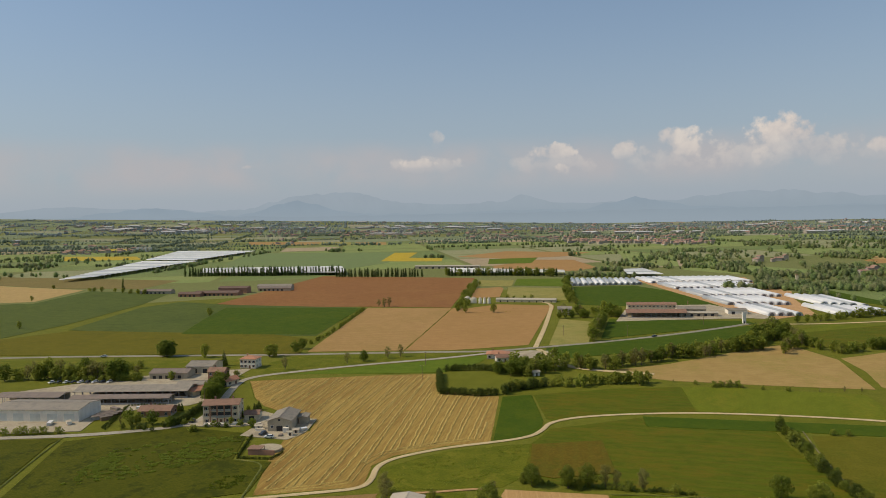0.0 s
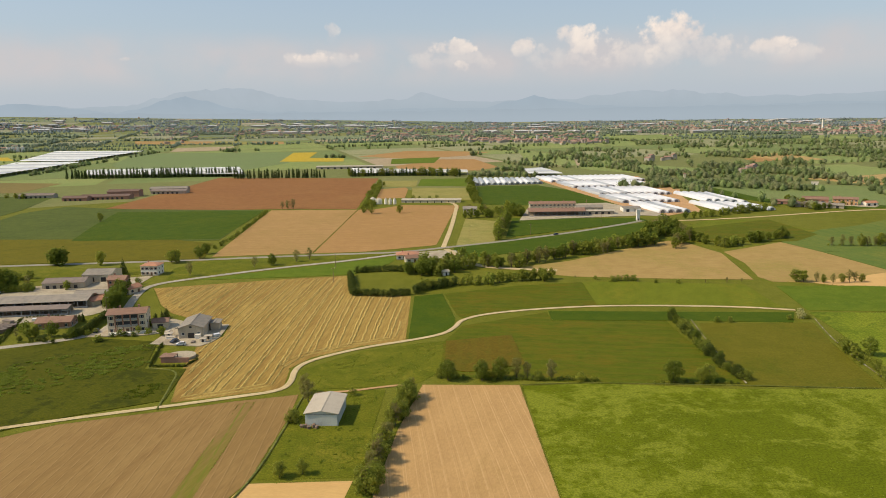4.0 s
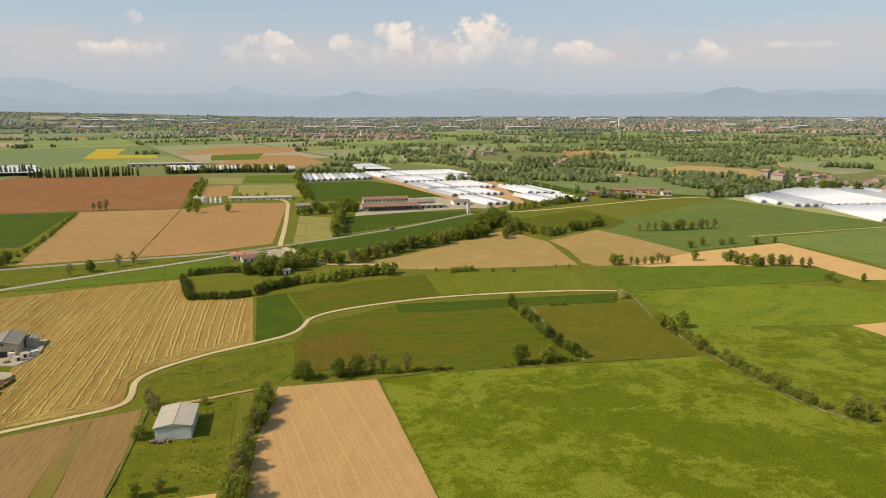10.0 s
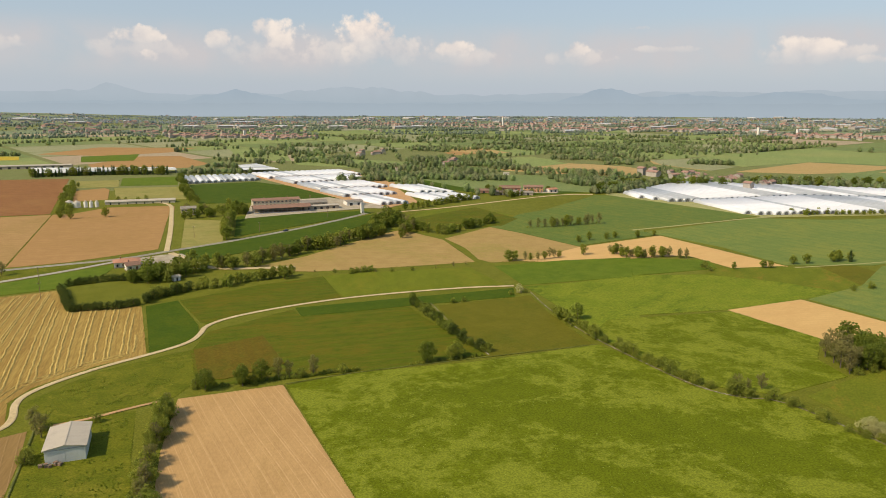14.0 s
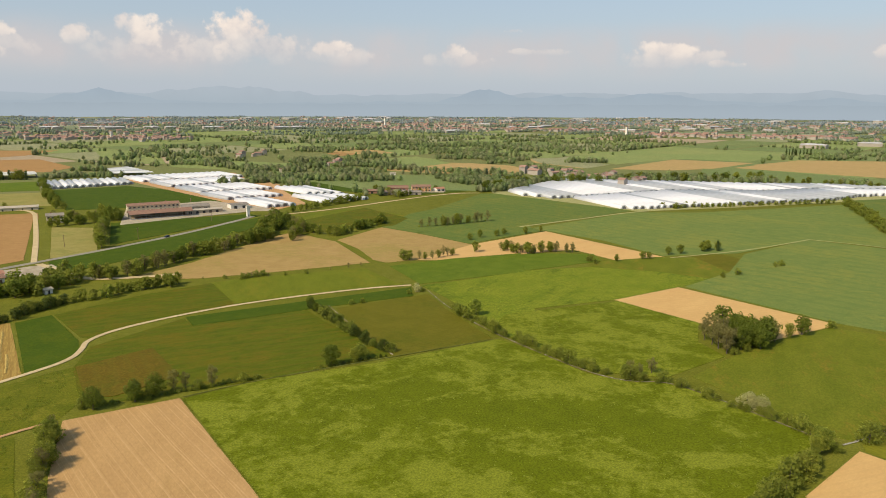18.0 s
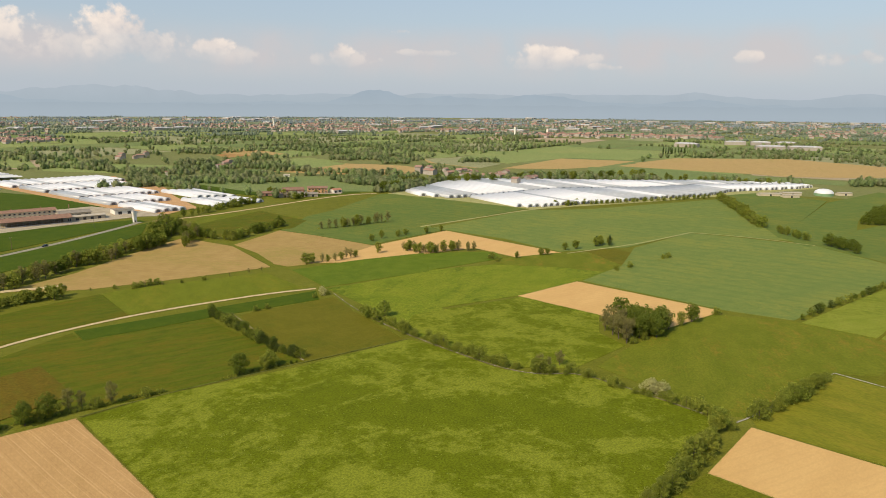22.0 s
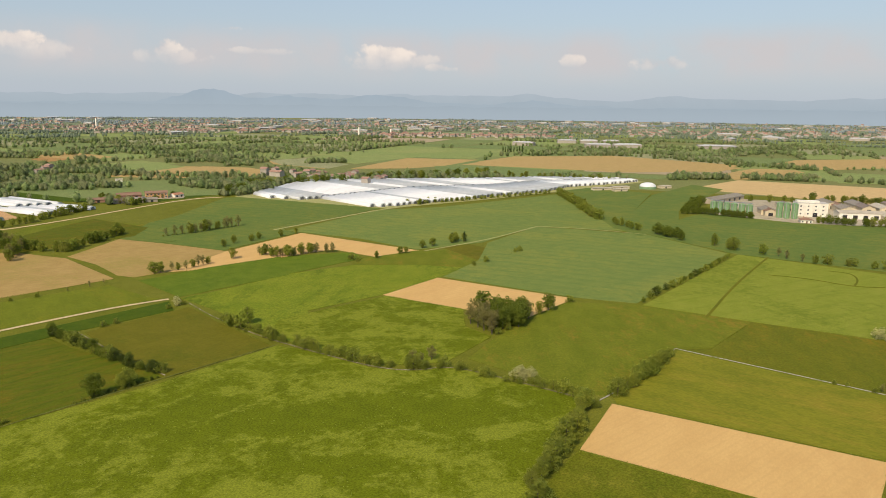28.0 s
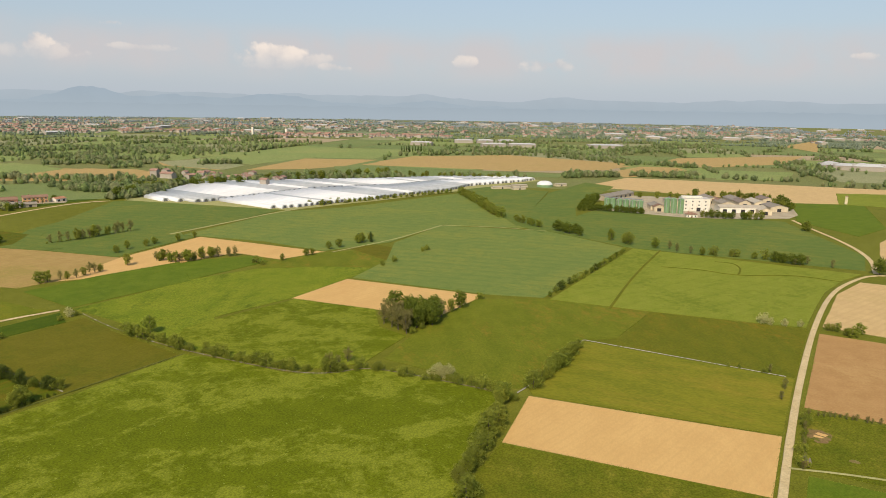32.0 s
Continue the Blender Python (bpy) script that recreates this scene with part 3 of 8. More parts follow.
rings = [0.01, 60, 120, 200, 300, 450, 650, 900, 1200, 1500, 1800, 2000, 2150, 2300, 2500, 2700, 2900, 3150, 3400, 3700, 4000, 4400, 4800, 5200, 5700]
spokes = 144
gv = [(*spot(CX + d * math.sin(a * 2 * math.pi / spokes), CY + d * math.cos(a * 2 * math.pi / spokes))[0],) for d in rings for a in range(spokes)]
gf = [(i * spokes + a, i * spokes + (a + 1) % spokes, (i + 1) * spokes + (a + 1) % spokes, (i + 1) * spokes + a) for i in range(len(rings) - 1) for a in range(spokes)]
gm = mesh_of("ground", gv, gf, PLAIN, True)
# from 900 m outwards the grass colour is paled to imitate haze
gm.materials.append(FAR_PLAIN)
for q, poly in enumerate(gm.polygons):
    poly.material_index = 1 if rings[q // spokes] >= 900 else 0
ground = tagged(new("ground", gm), "flat farmland plain of grass and soil", "ground", kind="structure")

LAYER = [0.0]
OUTLINES = []


def field(name, label, mat, pts, h):
    """A parcel: crop or soil of some height, with sloping edges."""
    LAYER[0] += 0.0015
    OUTLINES.append(pts)
    bm = bmesh.new()
    n = len(pts)
    cx, cy = sum(p[0] for p in pts) / n, sum(p[1] for p in pts) / n
    low, top = [], []
    for x, y in pts:
        p, k = spot(x, y)
        low.append(bm.verts.new((p.x, p.y, p.z - 0.3)))
        top.append(bm.verts.new((p.x, p.y, p.z + h * 0.5 + LAYER[0])))
    face = bm.faces.new(top)
    for i in range(n):
        bm.faces.new((low[i], low[(i + 1) % n], top[(i + 1) % n], top[i]))
    bmesh.ops.triangulate(bm, faces=[face])
    return tagged(new(name, finish(name, bm, mat)), label, "field", kind="structure")


def ribbon(name, label, mat, pts, width, h=0.5, category="road", kind="structure", bank=0.35):
    """A lane along a line of points, softened at the bends."""
    line = [Vector(p) for p in pts]
    for _ in range(2):
        line = [line[0]] + [q for a, b in zip(line, line[1:]) for q in (a.lerp(b, 0.25), a.lerp(b, 0.75))] + [line[-1]]
    LAYER[0] += 0.0015
    bm = bmesh.new()
    ends = []
    for i, p in enumerate(line):
        d = (line[min(i + 1, len(line) - 1)] - line[max(i - 1, 0)]).normalized()
        nrm = Vector((-d.y, d.x))
        w = width / 2 * (1 + 0.12 * noise.noise((p.x * 0.07, p.y * 0.07, 3)))
        row4 = []
        for s, z in ((-w - bank, 0.03), (-w, h), (w, h), (w + bank, 0.03)):
            q, k = spot(p.x + nrm.x * s, p.y + nrm.y * s)
            row4.append(bm.verts.new((q.x, q.y, q.z + z + LAYER[0])))
        ends.append(row4)
    for a, b in zip(ends, ends[1:]):
        for j in range(3):
            bm.faces.new((a[j], a[j + 1], b[j + 1], b[j]))
    return tagged(new(name, finish(name, bm, mat)), label, category, kind=kind)


field("meadow_field", "bright spring meadow with paler patches of seeding grass", MEADOW, [(12, 246), (38, 250), (86, 246), (143, 248), (148, 227), (151, 198), (160, 184), (172, 178), (176, 156), (178, 131), (177, 119), (111, 100), (60, 80), (28, 90)], 0.2)
field("stubble_field", "mown straw-coloured field with raked windrows", STUBBLE, [(-113, 226), (-124, 260), (-131, 294), (-123, 300), (-127, 318), (-148, 326), (-165, 337), (-178, 352), (-200, 388), (-124, 413), (-89, 421), (-81, 380), (-45, 373), (-38, 297), (-56, 289), (-75, 273), (-80, 261), (-77, 243), (-79, 239), (-92, 234)], 0.1)
field("ploughed_field", "tilled brown field with greenish drill lines", TILLED, [(-143, 207), (-112, 219), (-91, 228), (-69, 235), (-67, 213), (-66, 175), (-80, 120), (-150, 100), (-190, 170)], 0.08)
field("ploughed_field", "band of sprouting green rows in the tilled field", TILLED_GREEN, [(-88, 226), (-83, 228), (-80, 193), (-78, 163), (-84, 163), (-86, 194)], 0.1)
field("barn_plot", "grass plot around the metal barn", GRASS2, [(-65, 241), (-38, 240), (-37, 208), (-35, 178), (-64, 175), (-66, 213)], 0.12)
field("sandy_field", "bare sandy plot at the edge of the barn grass", SAND, [(-66, 173), (-37, 176), (-40, 120), (-80, 118)], 0.1)
field("drilled_field", "bare tan field with tractor lines", SAND_LINES, [(-25, 246), (11, 247), (28, 90), (-32, 90), (-29, 208)], 0.1)
field("verge_field", "rough grass between track and field", GRASS2, [(-76, 258), (-54, 283), (-36, 291), (-20, 297), (-18, 262), (-26, 248), (-38, 244), (-64, 240)], 0.12)
field("wheat_field", "dark green young wheat", WHEAT_DARK, [(-43, 372), (-28, 378), (-18, 331), (-18, 310), (-37, 297)], 0.25)
field("grass_field", "olive hay meadow along a track", HAY_STREAK, [(-27, 378), (15, 397), (52, 406), (54, 357), (28, 351), (-2, 340), (-13, 331), (-17, 335)], 0.2)
field("grass_field", "yellowish hay meadow along a track", HAY_GREEN, [(52, 406), (73, 408), (143, 401), (145, 360), (148, 353), (64, 358), (54, 357)], 0.2)
field("wheat_field", "narrow strip of dark green wheat", WHEAT_DARK, [(28, 345), (148, 345), (141, 328), (90, 330), (29, 329)], 0.25)
field("grass_field", "olive hay meadow with reddish mowing streaks", HAY_STREAK, [(-14, 319), (27, 343), (29, 329), (83, 329), (84, 311), (90, 278), (93, 251), (35, 250), (-19, 255), (-21, 295)], 0.18)
field("grass_field", "brownish olive hay meadow", HAY_BROWN, [(97, 326), (150, 328), (145, 298), (141, 249), (93, 249), (93, 286)], 0.2)
field("meadow_field", "pale green meadow beside a ditch", MEADOW2, [(155, 346), (225, 344), (150, 223), (149, 246), (152, 275), (155, 316)], 0.18)
field("meadow_field", "pale green rough meadow", MEADOW2, [(166, 344), (230, 348), (270, 337), (299, 307), (316, 275), (280, 275), (232, 272), (168, 281), (156, 314)], 0.2)
field("wheat_field", "deep green wheat beside a ditch", WHEAT_GREEN, [(159, 398), (204, 399), (255, 392), (226, 346), (156, 349)], 0.24)
field("wheat_field", "strip of deep green wheat", WHEAT_GREEN, [(156, 357), (229, 379), (259, 389), (298, 367), (288, 347), (230, 348), (168, 348)], 0.25)
field("grass_field", "olive strip below a sandy field", HAY, [(288, 347), (331, 339), (347, 324), (372, 281), (316, 275), (299, 307), (270, 337)], 0.2)
field("grass_field", "brownish corner of a meadow", HAY_BROWN, [(354, 334), (376, 324), (372, 281), (337, 288)], 0.22)
field("meadow_field", "pale green rough meadow", MEADOW, [(166, 277), (231, 269), (239, 223), (217, 204), (213, 186), (175, 181), (158, 195), (155, 229), (151, 264)], 0.2)
field("sandy_field", "bare sandy field beside a wood", SAND, [(231, 272), (281, 275), (294, 194), (288, 190), (244, 190), (239, 223)], 0.1)
field("grass_field", "olive hay meadow", HAY, [(184, 177), (213, 184), (244, 188), (286, 189), (306, 159), (314, 105), (263, 106), (252, 119), (222, 116), (188, 116), (182, 124)], 0.2)
field("grass_field", "darker hay meadow beside the lane", HAY_DARK, [(314, 105), (327, 34), (255, 32.9), (253, 116), (263, 105)], 0.2)
field("grass_field", "mown green field beside the lane", HAY_MOWN, [(251, 116), (253.5, 33), (198, 31.4), (183.5, 111), (187, 114), (214, 114.5), (242, 115)], 0.2)
field("sandy_field", "bare sandy field beside the lane", SAND, [(182, 112), (197, 31.3), (156, 29.2), (145, 104)], 0.1)
field("grass_field", "green meadow near a bare field", GRASS2, [(112, 100), (144, 104), (155.4, 28.8), (60, 25), (60, 79)], 0.2)
field("wheat_field", "wide blue-green wheat field", WHEAT_BLUE, [(285, 274), (336, 286), (390, 318), (477, 331), (490, 300), (507, 243), (474, 168), (308, 161), (296, 192)], 0.3)
field("wheat_field", "wide blue-green wheat field", WHEAT_BLUE, [(320, 470), (456, 497), (513, 467), (698, 435), (563, 326), (517, 253), (479, 331), (388, 322), (335, 340), (337, 400)], 0.3)
field("wheat_field", "dark green wheat field", WHEAT_BLUE2, [(230, 520), (295, 600), (404, 684), (423, 674), (464, 505), (315, 478), (247, 463)], 0.3)
field("grass_field", "yellow-green grass field with faint tracks", HAY_LIME, [(476, 162), (477, 15), (452, 24), (411, 32), (370, 34), (329, 35), (315, 105), (307, 157)], 0.2)
field("wheat_field", "green wheat field before a feed mill", WHEAT_BLUE2, [(508, 243), (517, 254), (598, 255), (667, 254), (690, 82), (545, 14), (490, 13), (476, 164)], 0.3)
field("sandy_field", "bare yellow field", SAND_YELLOW, [(452, 15), (411, 25.5), (336, 28.5), (331, -45), (455, -60)], 0.1)
field("tilled_field", "bare reddish brown field", EARTH, [(323, 29), (226, 27.4), (228, -70), (325, -70)], 0.1)
field("grass_lot", "rough green lot with a bare patch", GRASS2, [(223, 26), (178, 24.5), (184, -60), (226, -60)], 0.15)
field("grass_field", "dark green grass field", WHEAT_GREEN, [(174, 22), (60, 18), (70, -90), (180, -60)], 0.15)
field("sandy_field", "wide bare field beyond the feed mill", SAND_YELLOW, [(866, 347), (1027, 335), (1100, -40), (1025, -5), (997, 53), (874, 45), (850, 91), (858, 200)], 0.1)
field("wheat_field", "dark green field beside a farm lane", WHEAT_GREEN, [(850, 91), (876, 20), (704, 0), (640, 20), (700, 72)], 0.3)
field("sandy_field", "pale bare field", SAND_YELLOW, [(615, 5), (690, -10), (690, -150), (500, -120), (500, 0), (560, 5)], 0.1)
field("grass_field", "light green strip", HAY_LIME, [(997, 53), (1025, -2), (990, -80), (874, -40), (874, 45)], 0.2)
field("sandy_field", "olive tan tilled field", SAND_OLIVE, [(17, 445), (51, 466), (117, 527), (139, 542), (157, 490), (152, 413), (101, 415), (49, 420), (29, 428)], 0.1)
field("sandy_field", "pale tilled field with greenish tinge", SAND_OLIVE, [(160, 495), (212, 531), (225, 495), (241, 434), (181, 406), (161, 408), (157, 420), (162, 458)], 0.1)
field("sandy_field", "bare pinkish strip", SAND, [(241, 434), (322, 453), (334, 337), (298, 341), (295, 385), (246, 390), (194, 399), (181, 406)], 0.1)
field("grass_field", "olive grass behind a bare field", HAY, [(155, 595), (190, 638), (234, 635), (263, 571), (234, 535), (206, 541), (163, 558)], 0.2)
field("wheat_field", "dark green wheat above a sandy strip", WHEAT_BLUE2, [(226, 494), (331, 488), (320, 470), (321, 456), (241, 437.5)], 0.28)
field("wheat_field", "dark green wheat", WHEAT_BLUE2, [(265, 586), (414, 660), (423, 541), (330, 489), (225, 495), (212, 531)], 0.28)
field("wheat_field", "dark green field edged with woods", WHEAT_DARK, [(246, 916), (359, 941), (449, 808), (426, 714), (330, 705), (297, 723), (260, 803)], 0.3)
field("wheat_field", "dark green field by the greenhouses", WHEAT_DARK, [(-26, 934), (55, 943), (92, 878), (126, 756), (40, 744), (-16, 753)], 0.3)
field("wheat_field", "dark green field below a farm", WHEAT_DARK, [(16, 654), (134, 651), (136, 635), (18, 559), (9, 554)], 0.3)
field("wheat_field", "dark green field below a road", WHEAT_DARK, [(-30, 510), (17, 549), (136, 628), (117, 576), (65, 520), (14, 492), (-27, 468)], 0.3)
field("grass_field", "pale straw-green field", HAY_PALE, [(-29, 522), (-1, 522), (5, 634), (-28, 654)], 0.2)
field("tilled_field", "brick-red ploughed field", EARTH_RED, [(-430, 740), (-445, 1100), (-180, 1062), (-146, 724), (-247, 727), (-321, 716)], 0.1)
field("tilled_field", "wide tan drilled field", TAN, [(-143, 719), (-42, 720), (-44, 522), (-96, 496), (-131, 491)], 0.1)
field("tilled_field", "paler tan field beside the drilled one", TAN_PALE, [(-236, 718), (-144, 719), (-132, 491), (-202, 479)], 0.1)
field("tilled_field", "small tan plot", TAN, [(-154, 910), (-122, 931), (-115, 910), (-107, 817), (-142, 809)], 0.1)
field("grass_field", "pale olive plot", HAY_PALE, [(-167, 1025), (-115, 1024), (-108, 939), (-155, 941)], 0.2)
field("wheat_field", "green plot", WHEAT_GREEN, [(-113, 1047), (-43, 1049), (-40, 938), (-107, 951)], 0.2)
field("grass_field", "pale olive plot", HAY_PALE, [(-112, 928), (-36, 917), (-28, 793), (-99, 815)], 0.2)
field("tilled_field", "brown strip along farm sheds", TAN, [(-100, 753), (-39, 747), (-38, 710), (-123, 686), (-130, 716)], 0.1)
field("rape_field", "yellow flowering rape field", RAPE, [(-457, 1456), (-524, 1787), (-461, 1785), (-424, 1565), (-338, 1539), (-318, 1442)], 0.4)
field("rape_field", "yellow flowering rape field", RAPE, [(-1351, 1561), (-1492, 1727), (-1253, 1721), (-1139, 1584)], 0.4)
field("rape_field", "narrow strip of flowering rape", RAPE, [(-1594, 1957), (-1638, 2072), (-1555, 2110), (-1480, 2001)], 0.4)
field("tilled_field", "tan strip beyond the wide green field", TAN_PALE, [(-809, 2294), (-695, 2269), (-754, 2452), (-883, 2477)], 0.1)
field("grass_field", "pale yellow-green strip", HAY_PALE, [(-980, 2328), (-820, 2297), (-901, 2480), (-1027, 2520)], 0.1)
field("tilled_field", "tan strip beyond the wide green field", TAN_PALE, [(-1234, 2329), (-972, 2308), (-1018, 2499), (-1340, 2531)], 0.1)
field("wheat_field", "wide sage green field", SAGE, [(-796, 1402), (-970, 1831), (-528, 1808), (-427, 1418), (-460, 1244), (-640, 1190)], 0.3)
field("tilled_field", "tan field beyond the poplars", TAN, [(-317, 1595), (-231, 1805), (-15, 1718), (-72, 1574), (-185, 1506)], 0.1)
field("tilled_field", "tan field beyond the nets", TAN, [(-189, 1301), (-121, 1471), (-47, 1464), (3, 1255), (-33, 1187), (-170, 1218)], 0.1)
field("wheat_field", "green strip", WHEAT_GREEN, [(-226, 1502), (-125, 1537), (-123, 1370), (-206, 1355)], 0.3)
field("tilled_field", "brown field on the plain", SAND_DULL, [(-929, 938), (-727, 883), (-689, 748), (-727, 735)], 0.1)
field("tilled_field", "olive brown field on the plain", TAN_OLIVE, [(-1089, 1099), (-664, 1027), (-645, 899), (-795, 906), (-938, 947)], 0.1)
field("wheat_field", "green field", WHEAT_DULL, [(-712, 720), (-674, 732), (-705, 869), (-561, 844), (-521, 729), (-497, 583), (-498, 505)], 0.2)
field("grass_field", "dull green field", WHEAT_DULL, [(-487, 756), (-414, 734), (-244, 718), (-223, 544), (-337, 534), (-470, 552), (-504, 705)], 0.2)
field("wheat_field", "dark green block of wheat", WHEAT_DARK, [(-374, 620), (-400, 710), (-242, 714), (-225, 550), (-347, 541)], 0.25)
field("grass_field", "olive yellow field along the road", HAY_YELLOW, [(-493, 500), (-462, 549), (-266, 549), (-224, 531), (-205, 472), (-433, 439)], 0.2)
field("grass_field", "grass along the road", GRASS2, [(-415, 421), (-240, 445), (-236, 453), (-228, 424), (-304, 398), (-375, 381)], 0.15)
field("grass_field", "green strip between road and lane", GRASS2, [(-200, 470), (-160, 474), (-105, 485), (-70, 492), (-104, 464), (-140, 444), (-186, 414), (-200, 402), (-212, 440)], 0.15)
field("grass_field", "green strip above the mown field", WHEAT_GREEN, [(-185, 408), (-140, 437), (-105, 458), (-66, 482), (-70, 455), (-88, 425), (-125, 417)], 0.15)
field("meadow_field", "dark meadow with trampled patches", MEADOW_DARK, [(-228, 268), (-205, 284), (-186, 296), (-150, 292), (-139, 258), (-122, 259), (-116, 228), (-143, 213), (-190, 178)], 0.2)
field("meadow_field", "dark green meadow beside a ditch", MEADOW_DARK, [(-320, 225), (-262, 264), (-232, 272), (-232, 264), (-196, 176), (-260, 150)], 0.18)
field("wheat_field", "green wheat field between dome and mill", WHEAT_BLUE2, [(519, 278), (761, 351), (916, 360), (887, 310), (763, 293), (656, 276), (598, 253), (497, 244)], 0.3)
field("wheat_field", "green wheat field beside the gas dome", WHEAT_BLUE2, [(723, 454), (786, 440), (777, 358), (514, 275), (552, 307), (620, 370)], 0.3)
field("tilled_field", "wide bare field on the plain", SAND_DULL, [(1032, 811), (1199, 840), (1285, 681), (1027, 545), (990, 629), (971, 722)], 0.1)
field("tilled_field", "wide bare field on the plain", SAND_DULL, [(948, 784), (1193, 841), (1374, 707), (1315, 423), (1140, 399), (1021, 533)], 0.1)
field("tilled_field", "tan field with a row of shrubs", SAND_DULL, [(750, 858), (854, 902), (995, 958), (1063, 835), (906, 789), (825, 797)], 0.1)
field("grass_field", "green field on the plain", FAR_GREEN, [(940, 1139), (1319, 1266), (1320, 951), (1076, 857), (1017, 979), (818, 920)], 0.2)
field("tilled_field", "tan field on the plain", SAND_DULL, [(451, 1047), (584, 1080), (643, 972), (611, 887), (561, 883), (525, 975)], 0.1)
field("grass_field", "pale field on the plain", FAR_PALE, [(762, 1091), (838, 1085), (810, 925), (725, 883), (719, 997)], 0.2)
field("wheat_field", "dark green field on the plain", FAR_DARK, [(890, 798), (955, 741), (982, 527), (898, 525), (750, 674)], 0.3)
field("tilled_field", "tan field on the plain", TAN, [(469, 1392), (594, 1518), (557, 1367), (461, 1308)], 0.1)
field("grass_field", "light green field", FAR_GREEN, [(52, 1656), (170, 1658), (141, 1267), (58, 1285)], 0.2)
field("grass_field", "light green field", FAR_GREEN, [(168, 1471), (261, 1272), (347, 1161), (235, 1083), (140, 1196)], 0.2)
field("tilled_field", "wide tan field on the far plain", SAND_DULL, [(1083, 813), (1252, 807), (1285, 638), (1280, 540), (1257, 397), (1133, 411), (1014, 519), (994, 749)], 0.1)
field("tilled_field", "pale tan strip on the far plain", SAND_DULL, [(1115, 386), (1255, 381), (1282, 320), (1172, 255), (1030, 341)], 0.1)
field("wheat_field", "green strip on the far plain", FAR_DARK, [(954, 721), (995, 510), (1016, 433), (958, 418), (867, 658)], 0.2)
field("tilled_field", "tan field on the far plain", SAND_DULL, [(1377, 385), (1548, 384), (1853, 161), (1516, 170), (1320, 281)], 0.1)
field("grass_field", "green field on the far plain", FAR_GREEN, [(1278, 246), (1316, 132), (1145, 123), (1088, 218)], 0.2)
field("tilled_field", "tan field on the far plain", SAND_DULL, [(2354, 260), (3011, 208), (2072, 145)], 0.1)
field("wheat_field", "green field on the far plain", FAR_DARK, [(246, 1004), (338, 962), (429, 892), (460, 772), (398, 720), (331, 756), (291, 789)], 0.2)
field("grass_field", "green field on the far plain", FAR_GREEN, [(459, 1167), (571, 1235), (614, 1136), (465, 1087)], 0.2)
field("grass_field", "pale field on the far plain", SAND_DULL, [(488, 1461), (599, 1556), (600, 1349), (540, 1314)], 0.2)
field("grass_field", "light green field beside a farm track", HAY_STREAK, [(151, 587), (242, 640), (252, 563), (225, 534), (142, 533)], 0.2)
field("grass_field", "olive field on the plain", FAR_GREEN, [(496, 1176), (594, 1234), (581, 1068), (463, 1012), (427, 1029)], 0.2)
field("grass_field", "green field on the plain", FAR_DARK, [(327, 813), (382, 933), (467, 895), (448, 746), (418, 702), (380, 734)], 0.2)
field("tilled_field", "tan field between belts of trees", SAND_DULL, [(417, 1007), (494, 1013), (606, 1056), (645, 983), (630, 900), (545, 848), (455, 940)], 0.1)
field("tilled_field", "pale field among hedges", SAND_DULL, [(762, 1095), (802, 1072), (794, 916), (719, 886), (717, 1016)], 0.1)
field("grass_field", "green strip among hedges", FAR_GREEN, [(859, 1094), (1007, 1181), (1261, 1167), (1030, 962), (825, 936)], 0.1)

# lanes, tracks and yards
ribbon("farm_track", "pale gravel farm track with a grassy middle", ROAD, [(-190, 190), (-143, 211), (-112, 223), (-91, 232), (-77, 238), (-75, 246), (-78, 261), (-73, 272), (-55, 287), (-36, 297), (-22, 306), (-17, 317), (-15, 329), (-2, 340), (28, 350), (63, 356), (122, 355), (150, 349)], 1.7, 0.17)
ribbon("lane", "pale asphalt lane past the farmstead", LANE, [(-330, 245), (-263, 268), (-230, 276), (-205, 287), (-186, 299), (-184, 311), (-192, 342), (-203, 374), (-206, 396), (-186, 413), (-140, 444), (-101, 464), (-66, 489)], 3.8, 0.17)
ribbon("road", "grey country road between verges", ASPHALT, [(-800, 330), (-429, 432), (-293, 454), (-218, 465), (-162, 477), (-106, 488), (-66, 494), (-40, 510), (0, 532), (60, 572), (118, 622), (131, 636)], 4.6, 0.17)
ribbon("lane", "pale lane to the sheds", ROAD, [(-38, 512), (-38, 600), (-40, 690), (-42, 760), (-60, 778)], 3.0, 0.17)
ribbon("lane", "pale gravel country lane", ROAD, [(60, 20), (110, 24), (157, 27), (196, 29), (249, 31), (333, 32), (411, 29), (455, 19), (483, 7), (495, -40)], 2.2, 0.17, bank=0.15)
ribbon("lane", "pale lane leading to the feed mill", ROAD, [(483, 7), (537, 10), (596, 27), (671, 62), (705, 76)], 2.4, 0.17)
ribbon("farm_track", "pale track through the wheat", TRACK, [(335, 333), (400, 326), (440, 328), (479, 331)], 1.0, 0.17)
ribbon("farm_track", "faint grassy track through the wheat", TRACK, [(479, 331), (500, 290), (507, 244)], 0.6, 0.17)
ribbon("farm_track", "track beside the greenhouses", TRACK, [(315, 480), (380, 488), (465, 500), (510, 490)], 2.5, 0.17)
ribbon("farm_track", "track beside a wood", ROAD, [(404, 690), (380, 700), (330, 690), (200, 640), (141, 634)], 3.0, 0.17)
ribbon("lane", "pale lane along a hedge", ROAD, [(-35, 505), (-20, 470), (-10, 447), (14, 440), (40, 436)], 4.0, 0.17)
field("yard", "pale gravel farmyard", YARD, [(-330, 268), (-262, 275), (-232, 283), (-238, 300), (-236, 316), (-206, 332), (-200, 345), (-212, 380), (-216, 420), (-262, 402), (-300, 372), (-340, 330)], 0.06)
